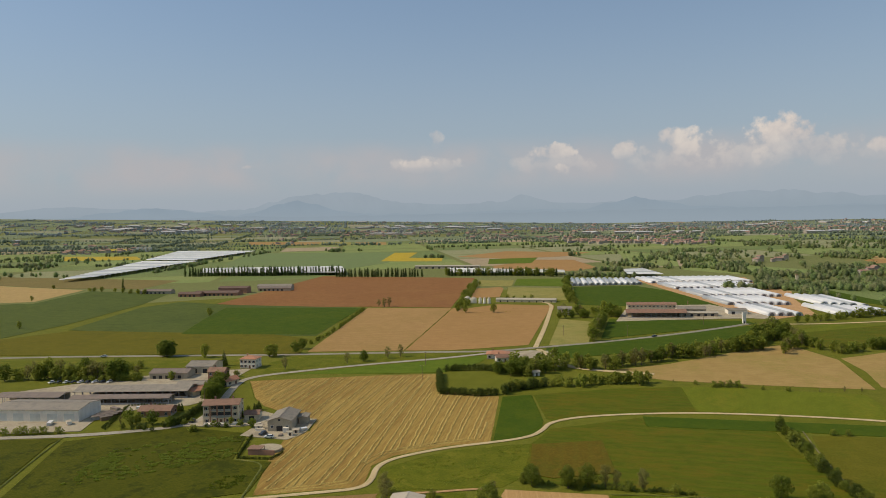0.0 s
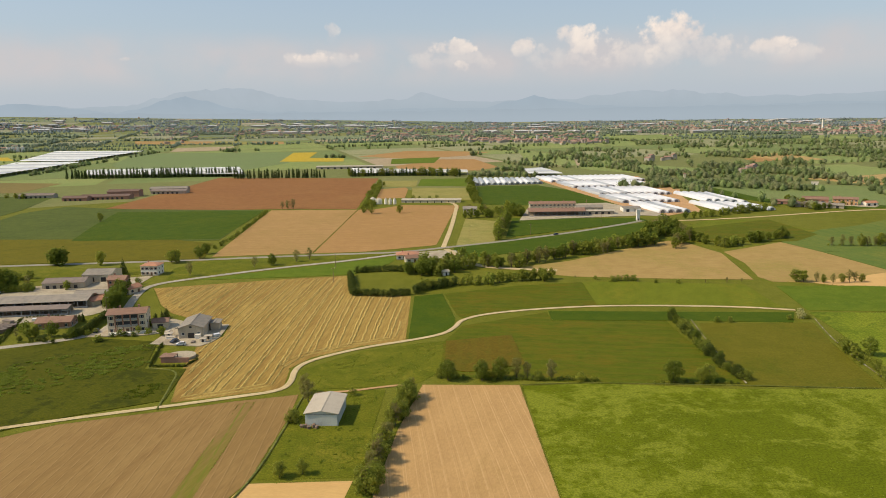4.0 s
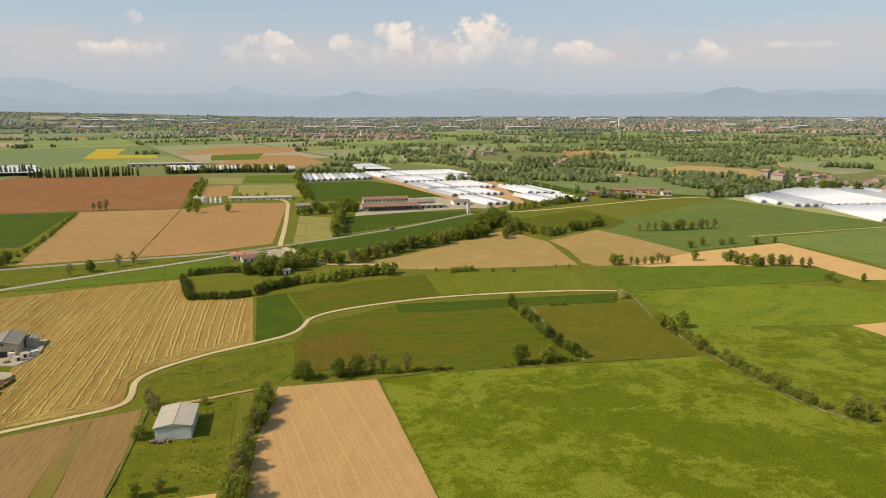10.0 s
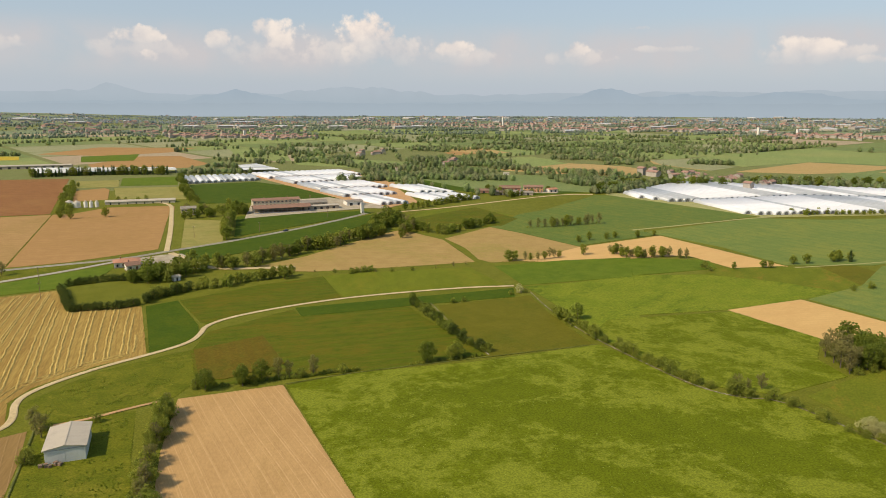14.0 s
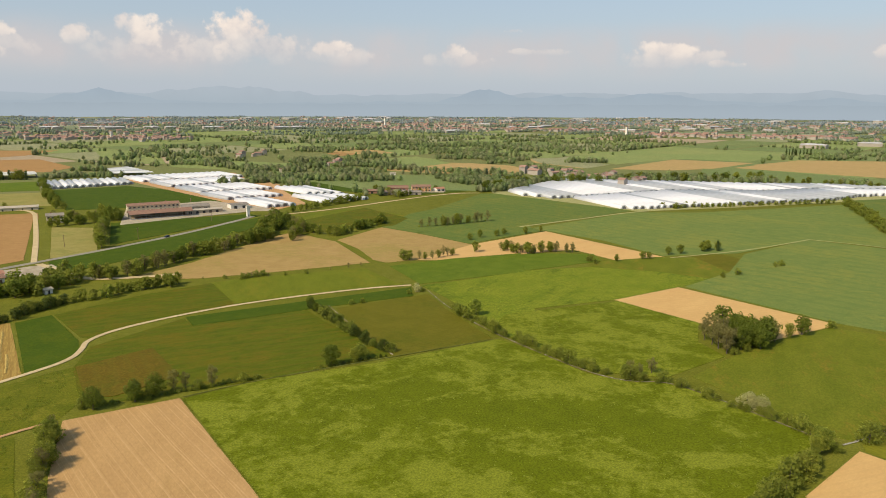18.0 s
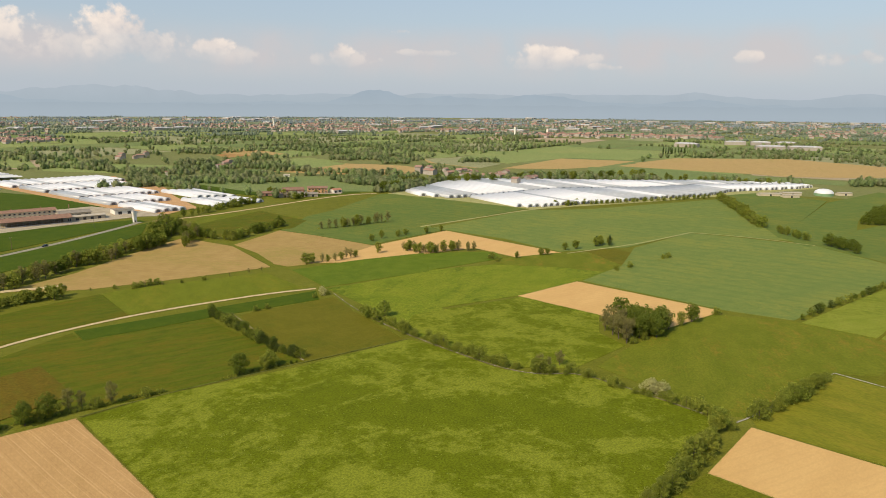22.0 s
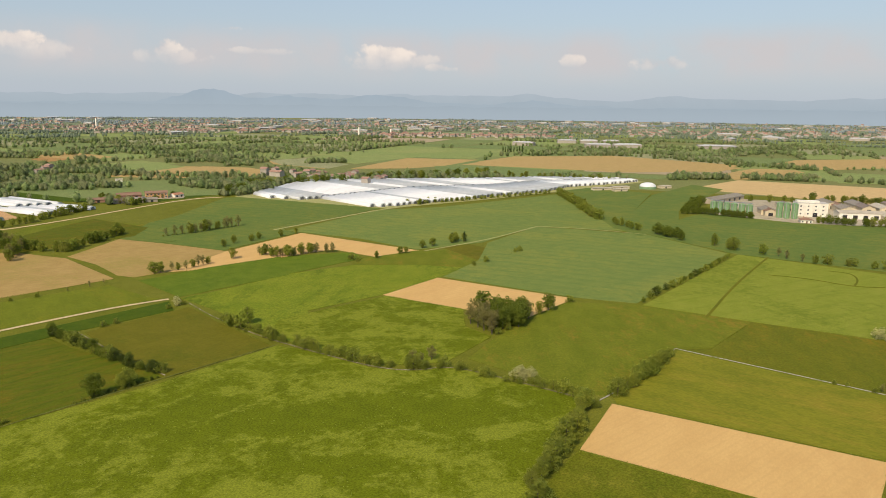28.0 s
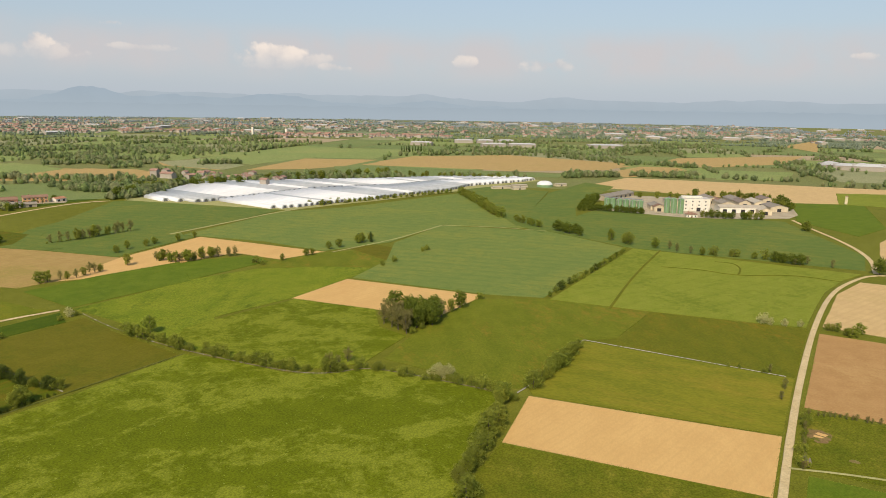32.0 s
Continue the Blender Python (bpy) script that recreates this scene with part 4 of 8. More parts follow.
field("yard", "pale paved forecourt of a farmhouse", YARD, [(-187, 297), (-160, 301), (-151, 306), (-150, 322), (-160, 327), (-166, 320), (-184, 310)], 0.3)
field("yard", "gravel yard beside a grey barn", YARD, [(-152, 288), (-128, 286), (-125, 292), (-124, 299), (-127, 318), (-144, 318), (-152, 308)], 0.3)
field("yard", "paved crossroads before a red-roofed house", YARD, [(-72, 488), (-40, 500), (-28, 500), (-12, 452), (-20, 448), (-34, 470), (-50, 476), (-60, 470)], 0.3)
field("yard", "yard around a large farm", YARD, [(22, 640), (60, 650), (140, 668), (160, 660), (155, 690), (118, 760), (36, 745)], 0.3)
field("yard", "bare clay yard between greenhouses", DUST, [(204, 1000), (225, 880), (212, 830), (200, 690), (184, 685), (188, 760), (200, 850)], 0.3)
field("yard", "concrete yard of a feed mill", YARD, [(662, 255), (658, 170), (675, 130), (715, 80), (745, 75), (800, 85), (840, 130), (800, 270)], 0.3)
field("yard", "yard of a farm on the plain", YARD, [(310, 745), (370, 712), (380, 725), (330, 775)], 0.3)
field("greenhouse_ground", "bare ground under the greenhouses", DUST, [(58, 1020), (70, 965), (140, 700), (158, 662), (188, 690), (200, 850), (208, 1060)], 0.15)
field("greenhouse_ground", "weedy ground under the greenhouses", TRACK, [(416, 684), (440, 600), (466, 500), (590, 470), (720, 448), (905, 420), (910, 450), (840, 545), (680, 668), (560, 765)], 0.15)
field("grass_field", "reddish patch of sorrel in the hay meadow", HAY_RED, [(-20, 296), (9, 306), (14, 268), (-9, 259), (-18, 262)], 0.22)

for pts in ([(153, 334), (147, 300), (145, 262), (148, 228), (152, 197), (160, 183), (172, 178), (176, 156), (178, 131), (180, 117)], [(95, 331), (93, 290), (94, 251)], [(180, 117), (188, 116), (215, 117)]):
    ribbon("ditch", "narrow pale concrete irrigation channel", CHANNEL, pts, 0.3, 0.17, "ditch", bank=0.12)
ribbon("ditch", "pale concrete irrigation channel", CHANNEL_PALE, [(181, 116.5), (190, 115.6), (214, 116), (242, 117), (252, 117.6)], 0.14, 0.17, "ditch", bank=0.06)
ribbon("ditch", "pale concrete irrigation channel", CHANNEL_PALE, [(252.2, 117.4), (253.2, 80), (254.2, 36)], 0.14, 0.17, "ditch", bank=0.06)
ribbon("farm_track", "pale earth track beside the green lot", TRACK, [(175.7, 27.3), (180.0, 15.5), (183.3, 3.5)], 0.5, 0.17)
ribbon("wheel_track", "dark wheel track pressed into the grass", HAY_DARK, [(479.5, 143.0), (386.1, 135.3), (306.8, 124.0)], 0.8, 0.17, "track")
ribbon("wheel_track", "dark wheel track pressed into the grass", HAY_DARK, [(424.0, 127.8), (430.7, 104.2), (425.4, 79.4), (449.5, 53.0), (446.0, 24.6)], 0.6, 0.17, "track")
ribbon("wheel_track", "dark wheel track curving over the grass", HAY_DARK, [(461.9, 101.3), (464.2, 89.0), (448.2, 82.2), (427.9, 81.1)], 0.5, 0.17, "track")
ribbon("ditch", "dark field ditch", DITCH, [(12, 247), (38, 250), (94, 249), (143, 248)], 0.22, 0.17, "ditch", bank=0.1)
ribbon("ditch", "dark field ditch", DITCH, [(-67, 235), (-66, 213), (-65, 175), (-70, 150)], 0.4, 0.17, "ditch", bank=0.2)
ribbon("ditch", "dark field ditch", DITCH, [(-232, 270), (-214, 222), (-194, 178)], 0.4, 0.17, "ditch", bank=0.2)
ribbon("ditch", "dark field ditch", DITCH, [(-115, 220), (-120, 241), (-124, 257), (-138, 259)], 0.5, 0.17, "ditch", bank=0.2)
ribbon("farm_track", "earth track behind the metal barn", DUST, [(-66, 236), (-52, 238), (-40, 243), (-29, 246)], 0.9, 0.17)

# raked windrows on the mown field
HEADLAND = [(-109, 229), (-92, 237), (-82, 243), (-83, 262), (-78, 276), (-58, 292), (-42, 300)]
MOWN = [(-111, 230), (-122, 262), (-128, 294), (-122, 302), (-126, 320), (-150, 331), (-172, 352), (-196, 386), (-124, 410), (-92, 417), (-84, 378), (-48, 370), (-42, 301), (-58, 292), (-78, 276), (-84, 262), (-83, 243)]


def inside(x, y, poly):
    hit = False
    for (x0, y0), (x1, y1) in zip(poly, poly[1:] + poly[:1]):
        if (y0 > y) != (y1 > y) and x < (x1 - x0) * (y - y0) / (y1 - y0) + x0:
            hit = not hit
    return hit


def windrow(line, wide):
    """A low uneven heap of cut grass along a line."""
    bm = bmesh.new()
    ends = []
    for i, (x, y) in enumerate(line):
        (xa, ya), (xb, yb) = line[max(i - 1, 0)], line[min(i + 1, len(line) - 1)]
        d = Vector((xb - xa, yb - ya)).normalized()
        n = Vector((-d.y, d.x))
        ends.append([bm.verts.new((x + n.x * s * wide * hay.uniform(0.6, 1.3), y + n.y * s * wide * hay.uniform(0.75, 1.25), 0.08 + 0.003 + z * hay.uniform(0.6, 1.2))) for s, z in ((-1, -0.1), (-0.5, 0.16), (0.1, 0.3), (0.6, 0.14), (1, -0.1))])
    for a, b in zip(ends, ends[1:]):
        for k in range(4):
            bm.faces.new((a[k], a[k + 1], b[k + 1], b[k]))
    return bm


hay = random.Random(3)
mown = thing("windrows", 0, 0, 0, 0, "raked rows of pale cut grass on the mown field", "cut grass")
for i in range(-42, 42):
    line = []
    for j in range(0, 110):
        y = 226 + j * 1.8
        x = -92 + i * 3.1 + 0.9 * math.sin(i * 2.3) - (0.045 + 0.025 * math.sin(i * 0.31)) * (y - 300) + 0.7 * math.sin(y * 0.03 + 0.6) + 0.45 * noise.noise((y * 0.16, i * 3.1, 0))
        if inside(x, y, MOWN):
            line.append((x, y))
        elif len(line) > 3:
            part("windrow", windrow(line, 0.62), STRAW, mown)
            line = []
        else:
            line = []
    if len(line) > 3:
        part("windrow", windrow(line, 0.62), STRAW, mown)
for off in (0, 5):
    fine_line = []
    for (x0, y0), (x1, y1) in zip(HEADLAND, HEADLAND[1:]):
        for q in range(8):
            fine_line.append((x0 + (x1 - x0) * q / 8 - off * 0.5, y0 + (y1 - y0) * q / 8 + off * 0.35 + 0.4 * noise.noise((x0 + q, y0, 2))))
    part("windrow", windrow(fine_line, 0.5), STRAW, mown)

# buildings
def box(bm, x0, y0, z0, x1, y1, z1):
    v = [bm.verts.new(p) for p in ((x0, y0, z0), (x1, y0, z0), (x1, y1, z0), (x0, y1, z0), (x0, y0, z1), (x1, y0, z1), (x1, y1, z1), (x0, y1, z1))]
    for f in ((0, 3, 2, 1), (4, 5, 6, 7), (0, 1, 5, 4), (1, 2, 6, 5), (2, 3, 7, 6), (3, 0, 4, 7)):
        bm.faces.new([v[i] for i in f])


def boxed(x0, y0, z0, x1, y1, z1):
    bm = bmesh.new()
    box(bm, x0, y0, z0, x1, y1, z1)
    return bm


def tube(bm, x, y, z0, z1, r0, r1=None, n=10):
    r1 = r0 if r1 is None else r1
    a = [bm.verts.new((x + r0 * math.cos(i * 2 * math.pi / n), y + r0 * math.sin(i * 2 * math.pi / n), z0)) for i in range(n)]
    b = [bm.verts.new((x + r1 * math.cos(i * 2 * math.pi / n), y + r1 * math.sin(i * 2 * math.pi / n), z1)) for i in range(n)]
    for i in range(n):
        bm.faces.new((a[i], a[(i + 1) % n], b[(i + 1) % n], b[i]))
    bm.faces.new(b)
    bm.faces.new(a[::-1])


def gable_walls(L, W, H, R):
    """Walls with two gables; the ridge runs along x."""
    bm = bmesh.new()
    x, y = L / 2, W / 2
    v = [bm.verts.new(p) for p in ((-x, -y, 0), (x, -y, 0), (x, y, 0), (-x, y, 0), (-x, -y, H), (x, -y, H), (x, y, H), (-x, y, H), (-x, 0, H + R), (x, 0, H + R))]
    for f in ((0, 1, 5, 4), (2, 3, 7, 6), (1, 2, 6, 9, 5), (3, 0, 4, 8, 7), (4, 5, 9, 8), (6, 7, 8, 9), (0, 3, 2, 1)):
        bm.faces.new([v[i] for i in f])
    return bm


def roof_slab(L, W, H, R, side, over=0.5, t=0.16):
    """One slope of a gable roof, as a slab; side -1 or 1."""
    bm = bmesh.new()
    x, y = L / 2 + over, W / 2 + over
    drop = R * over / (W / 2)
    pts = []
    for z in (0.03, 0.03 + t):
        pts += [(-x, side * y, H - drop + z), (x, side * y, H - drop + z), (x, 0, H + R + z), (-x, 0, H + R + z)]
    v = [bm.verts.new(p) for p in pts]
    for f in ((0, 1, 2, 3), (7, 6, 5, 4), (0, 4, 5, 1), (1, 5, 6, 2), (2, 6, 7, 3), (3, 7, 4, 0)):
        bm.faces.new([v[i] for i in f])
    return bm


def hip_roof(L, W, H, R, over=0.6):
    bm = bmesh.new()
    x, y = L / 2 + over, W / 2 + over
    i = max(x - y, 0.4)
    v = [bm.verts.new(p) for p in ((-x, -y, H), (x, -y, H), (x, y, H), (-x, y, H), (-i, 0, H + R), (i, 0, H + R), (-x, -y, H - 0.15), (x, -y, H - 0.15), (x, y, H - 0.15), (-x, y, H - 0.15))]
    for f in ((0, 1, 5, 4), (1, 2, 5), (2, 3, 4, 5), (3, 0, 4), (6, 7, 1, 0), (7, 8, 2, 1), (8, 9, 3, 2), (9, 6, 0, 3), (9, 8, 7, 6)):
        bm.faces.new([v[k] for k in f])
    return bm


def window(ob, x, y, z, w, h, face, shutters=False, sill=True, frame_mat=None):
    """A window set in the wall at x, y, with its sill at z; face: 'f' front, 'b' back, 'l' or 'r' gable."""
    s = {"f": (0, -1), "b": (0, 1), "l": (-1, 0), "r": (1, 0)}[face]

    def slab(a0, a1, z0, z1, d0, d1):
        if s[0] == 0:
            return boxed(x + a0, y + min(s[1] * d0, s[1] * d1), z + z0, x + a1, y + max(s[1] * d0, s[1] * d1), z + z1)
        return boxed(x + min(s[0] * d0, s[0] * d1), y + a0, z + z0, x + max(s[0] * d0, s[0] * d1), y + a1, z + z1)
    win = part("window", slab(-w / 2 - 0.1, w / 2 + 0.1, -0.1, h + 0.1, 0.002, 0.05), frame_mat or WALL_WHITE, ob)
    part("pane", slab(-w / 2, w / 2, 0, h, 0.03, 0.07), GLASS, win)
    if sill:
        part("sill", slab(-w / 2 - 0.18, w / 2 + 0.18, -0.2, -0.1, 0.0, 0.16), CONCRETE, win)
    if shutters:
        for k in (-1, 1):
            part("shutter", slab(min(k * (w / 2 + 0.12), k * (w + 0.05)), max(k * (w / 2 + 0.12), k * (w + 0.05)), 0, h, 0.05, 0.1), SHUTTER, win)


# without mat: a near-black slab on the wall paints a doorway's inner shade
def opening(ob, name, x, y, z, w, h, face, mat=None):
    s = {"f": (0, -1), "b": (0, 1), "l": (-1, 0), "r": (1, 0)}[face]
    d = sorted((0.01, 0.06))
    if s[0] == 0:
        bm = boxed(x - w / 2, y + min(s[1] * d[0], s[1] * d[1]), z, x + w / 2, y + max(s[1] * d[0], s[1] * d[1]), z + h)
    else:
        bm = boxed(x + min(s[0] * d[0], s[0] * d[1]), y - w / 2, z, x + max(s[0] * d[0], s[0] * d[1]), y + w / 2, z + h)
    return part(name, bm, mat or DARK, ob)


def shed(name, label, x, y, turn, L, W, H, R, wall, roof, doors=(), windows=(), category="farm building", chimney=False, door_mat=None):
    ob = thing(name, x, y, 0, turn, label, category)
    part("wall", gable_walls(L, W, H, R), wall, ob)
    for s in (-1, 1):
        part("roof", roof_slab(L, W, H, R, s), roof, ob)
    part("ridge_cap", boxed(-L / 2 - 0.5, -0.25, H + R + 0.1, L / 2 + 0.5, 0.25, H + R + 0.26), roof, ob)
    for face, a, w, h in doors:
        px, py = {"f": (a, -W / 2), "b": (a, W / 2), "l": (-L / 2, a), "r": (L / 2, a)}[face]
        opening(ob, "door", px, py, 0, w, h, face, door_mat)
    for face, a, z, w, h in windows:
        px, py = {"f": (a, -W / 2), "b": (a, W / 2), "l": (-L / 2, a), "r": (L / 2, a)}[face]
        window(ob, px, py, z, w, h, face)
    if chimney:
        part("chimney", boxed(L * 0.2, W * 0.1, H, L * 0.2 + 0.7, W * 0.1 + 0.7, H + R + 0.9), WALL_BRICK, ob)
    return ob


def open_shed(name, label, x, y, turn, L, W, H, R, roof, bays, category="farm shed"):
    """A long cattle shed: rows of posts, a low back wall and a wide roof."""
    ob = thing(name, x, y, 0, turn, label, category)
    for s in (-1, 1):
        part("roof", roof_slab(L, W, H, R, s, 0.9), roof, ob)
    part("back_wall", boxed(-L / 2, W / 2 - 0.25, 0, L / 2, W / 2, H - 0.1), WALL_GREY, ob)
    part("feed_wall", boxed(-L / 2, -W / 2, 0, L / 2, -W / 2 + 0.2, 1.0), CONCRETE, ob)
    for i in range(bays + 1):
        px = -L / 2 + L * i / bays
        for py in (-W / 2 + 0.4, 0.0):
            part("post", boxed(px - 0.15, py - 0.15, 0, px + 0.15, py + 0.15, H + (R if py == 0 else 0.0) - 0.05), CONCRETE, ob)
    for s in (-1, 1):
        part("gable", gable_panel(s * (L / 2 - 0.1), W, H, R), WALL_GREY, ob)
    return ob


def gable_panel(x, W, H, R):
    bm = bmesh.new()
    v = [bm.verts.new((x + d, y, z)) for d in (-0.08, 0.08) for y, z in ((-W / 2, H), (W / 2, H), (0, H + R))]
    for f in ((0, 2, 1), (3, 4, 5), (0, 1, 4, 3), (1, 2, 5, 4), (2, 0, 3, 5)):
        bm.faces.new([v[i] for i in f])
    return bm


def house(name, label, x, y, turn, L, W, storeys, roof, wall, cols, hip=False, shutters=True, rise=1.6, chimneys=1, category="house"):
    H = 3.0 * storeys + 0.3
    ob = thing(name, x, y, 0, turn, label, category)
    if hip:
        part("wall", boxed(-L / 2, -W / 2, 0, L / 2, W / 2, H), wall, ob)
        part("roof", hip_roof(L, W, H + 0.15, rise), roof, ob)
    else:
        part("wall", gable_walls(L, W, H, rise), wall, ob)
        for s in (-1, 1):
            part("roof", roof_slab(L, W, H, rise, s, 0.6), roof, ob)
    part("plinth", boxed(-L / 2 - 0.05, -W / 2 - 0.05, 0, L / 2 + 0.05, W / 2 + 0.05, 0.7), WALL_GREY, ob)
    for st in range(storeys):
        for i in range(cols):
            px = -L / 2 + L * (i + 0.5) / cols
            if st == 0 and i == cols // 2:
                opening(ob, "door", px, -W / 2, 0.1, 1.3, 2.2, "f", SHUTTER)
            else:
                window(ob, px, -W / 2, 3.0 * st + 1.0, 1.0, 1.4, "f", shutters)
            window(ob, px, W / 2, 3.0 * st + 1.0, 1.0, 1.4, "b", False)
        for py in (-W / 4, W / 4):
            window(ob, L / 2, py, 3.0 * st + 1.0, 1.0, 1.4, "r", False)
            window(ob, -L / 2, py, 3.0 * st + 1.0, 1.0, 1.4, "l", False)
    for i in range(chimneys):
        cx = (-0.25 + 0.5 * i) * L
        ch = part("chimney", boxed(cx, 0.4, H, cx + 0.7, 1.1, H + rise + 1.0), WALL_BRICK, ob)
        part("chimney_cap", boxed(cx - 0.1, 0.3, H + rise + 1.0, cx + 0.8, 1.2, H + rise + 1.15), TILE, ch)
    return ob


# farmstead in the west
fh = house("farmhouse", "three-storey plastered farmhouse with clay tile roof and balcony", -172, 309, 15, 17, 10, 3, TILE, WALL, 5, chimneys=2)
part("balcony", boxed(-2.2, -6.4, 3.3, 2.2, -5.05, 3.45), CONCRETE, fh)
part("balcony_rail", boxed(-2.2, -6.4, 3.45, 2.2, -6.34, 4.4), STEEL, fh)
for sx in (-2.2, 5.2):
    part("downpipe", boxed(sx, -5.12, 0.1, sx + 0.12, -5.0, 9.2), STEEL, fh)
# near-black slabs on the flat front paint the shade inside the loggias
for st in (1, 2):
    for i in range(3):
        lx = -3.4 + 3.4 * i
        lg = part("loggia", boxed(lx - 1.35, -5.13, 3.0 * st + 0.35, lx + 1.35, -5.07, 3.0 * st + 2.9), DARK, fh, "dark slab painting the shade of a loggia")
        part("railing", boxed(lx - 1.35, -5.2, 3.0 * st + 0.35, lx + 1.35, -5.14, 3.0 * st + 1.3), STEEL, lg)
for i in range(4):
    part("pilaster", boxed(-5.1 + 3.4 * i - 0.3, -5.24, 0.7, -5.1 + 3.4 * i + 0.3, -5.06, 9.2), WALL_BRICK, fh)
terrace = thing("terrace", -170, 302.5, 0, 15, "white walled terrace before the farmhouse", "terrace")
part("slab", boxed(-8, -1.6, 0, 8, 1.6, 0.9), WALL_WHITE, terrace)
for i in range(9):
    part("baluster", boxed(-7.9 + 1.95 * i, -1.6, 0.9, -7.7 + 1.95 * i, -1.45, 1.7), WALL_WHITE, terrace)
part("handrail", boxed(-8, -1.62, 1.7, 8, -1.42, 1.85), WALL_WHITE, terrace)
shed("farmhouse_wing", "low tiled annex beside the farmhouse", -159, 314, 15, 7, 6, 3.2, 1.2, WALL, TILE, (("f", 0, 2.5, 2.3),))
gb = shed("grey_barn", "grey rendered barn with fibre-cement roof and large door", -138, 305, 100, 17, 11, 5.2, 1.7, WALL_GREY, SHEET, (("l", 0, 2.8, 2.8),), (("l", -3.5, 2.0, 1.2, 1.0), ("l", 3.5, 2.0, 1.2, 1.0)))
part("porch", boxed(-10.6, -4.5, 0.2, -8.55, -2.0, 2.4), WALL_WHITE, gb)
part("vent", boxed(-8.62, -0.5, 5.2, -8.52, 0.5, 6.0), DARK, gb)
shed("lean_to", "small grey outbuilding with flat roof", -131, 312, 100, 6, 4, 3.6, 0.4, WALL_GREY, SHEET)
for dx, dy, s in ((-148, 299, 2.2), (-128, 296, 1.8), (-129, 292, 1.5)):
    shed("hut", "small white metal hut in the yard", dx, dy, 12, s * 1.4, s, 2.0, 0.3, WALL_WHITE, SHEET_PALE, (("f", 0, 0.9, 1.7),), category="hut")

for i, (px, py, pw, pl, ph) in enumerate(((-146, 296, 2.2, 4, 1.2), (-141, 299.5, 1.6, 2.4, 1.0), (-126, 300, 2.0, 3, 1.4), (-151, 304, 1.8, 3.2, 1.3), (-133, 290.5, 1.5, 2.5, 0.9), (-255, 290, 2, 5, 1.6), (-246, 292, 2.2, 4, 1.8), (-240, 318, 2.4, 6, 1.5), (-228, 322, 2, 4, 1.3), (-224, 340, 2, 5, 1.5))):
    pile = thing("stacked_goods", px, py, 0, 23 * i, "covered pile of farm goods in the yard", "farm goods")
    part("pallet", boxed(-pl / 2, -pw / 2, 0, pl / 2, pw / 2, 0.35), TIMBER, pile)
    part("load", boxed(-pl / 2 + 0.1, -pw / 2 + 0.1, 0.35, pl / 2 - 0.1, pw / 2 - 0.1, ph), (WALL_WHITE, SHEET, METAL_BLUE)[i % 3], pile)
    part("cover", boxed(-pl / 2, -pw / 2, ph, pl / 2, pw / 2, ph + 0.12), (SHEET_PALE, SHEET_BROWN, POLY)[i % 3], pile)

pg = thing("garden_pavilion", -130, 269, 0, 5, "brick garden pavilion with a round paved terrace", "pavilion")
part("wall", boxed(-6, -3.2, 0, 5.5, -2.9, 2.2), WALL_BRICK, pg)
part("wall", boxed(-6, -2.9, 0, -5.7, 3.0, 2.4), WALL_BRICK, pg)
part("roof", boxed(-6.5, -3.6, 2.45, -0.5, 1.5, 2.62), TILE, pg)
for px, py in ((-0.8, -2.6), (-0.8, 1.2), (-6.2, 1.2)):
    part("post", boxed(px, py, 0, px + 0.25, py + 0.25, 2.45), TIMBER, pg)
bm = bmesh.new()
disc = [(6.2 * math.cos(a), 3.4 + 5.2 * math.sin(a)) for a in [i * math.pi / 10 for i in range(21)]]
lo = [bm.verts.new((px, py, 0)) for px, py in disc[:-1]]
hi = [bm.verts.new((px, py, 1.1)) for px, py in disc[:-1]]
bm.faces.new(hi)
for i in range(20):
    bm.faces.new((lo[i], lo[(i + 1) % 20], hi[(i + 1) % 20], hi[i]))
part("terrace", bm, YARD, pg)

shed("warehouse", "long white warehouse with grey roof and five bays", -268, 303, 7, 46, 19, 6.0, 1.4, WALL_WHITE, SHEET, [("f", -18 + 9 * i, 5.5, 4.2) for i in range(5)], door_mat=METAL_BLUE)
open_shed("cattle_shed", "long open cattle shed with weathered roof", -249, 348, 10, 64, 15, 4.2, 1.7, SHEET, 14)
open_shed("cattle_shed", "long open cattle shed with brown roof", -246, 332, 10, 54, 8, 3.6, 0.9, SHEET_BROWN, 12)
open_shed("hay_shed", "open hay shed with brown roof on posts", -297, 325, 8, 36, 11, 4.6, 1.0, SHEET_BROWN, 7)
shed("tiled_shed", "small shed with an orange tile roof", -215, 356, 62, 12, 8, 2.8, 1.3, WALL, TILE_RED, (("f", 0, 3, 2.2),))
shed("stable", "stable block with a weathered grey roof", -256, 393, 10, 24, 13, 3.6, 1.6, WALL_GREY, SHEET_BROWN, [("f", -9 + 4 * i, 2, 2.2) for i in range(5)])
shed("barn", "large plastered barn with a grey roof", -245, 412, 8, 17, 18, 4.6, 1.9, WALL, SHEET, (("f", -3, 3, 3), ("f", 4, 3, 3)))
shed("stable", "low stable with a grey roof", -222, 367, 12, 22, 9, 3.4, 1.2, WALL_GREY, SHEET, [("f", -8 + 4 * i, 1.8, 2.2) for i in range(5)])
house("house", "brown tiled farm cottage", -221, 388, 8, 10, 8, 2, TILE, WALL_BRICK, 3)
house("house", "small tiled cottage beside the lane", -208, 378, 70, 9, 6, 1, TILE_RED, WALL, 2)
house("house", "white two-storey house with hipped tile roof", -219, 425, 2, 11, 9, 2, TILE_RED, WALL_WHITE, 4, hip=True)
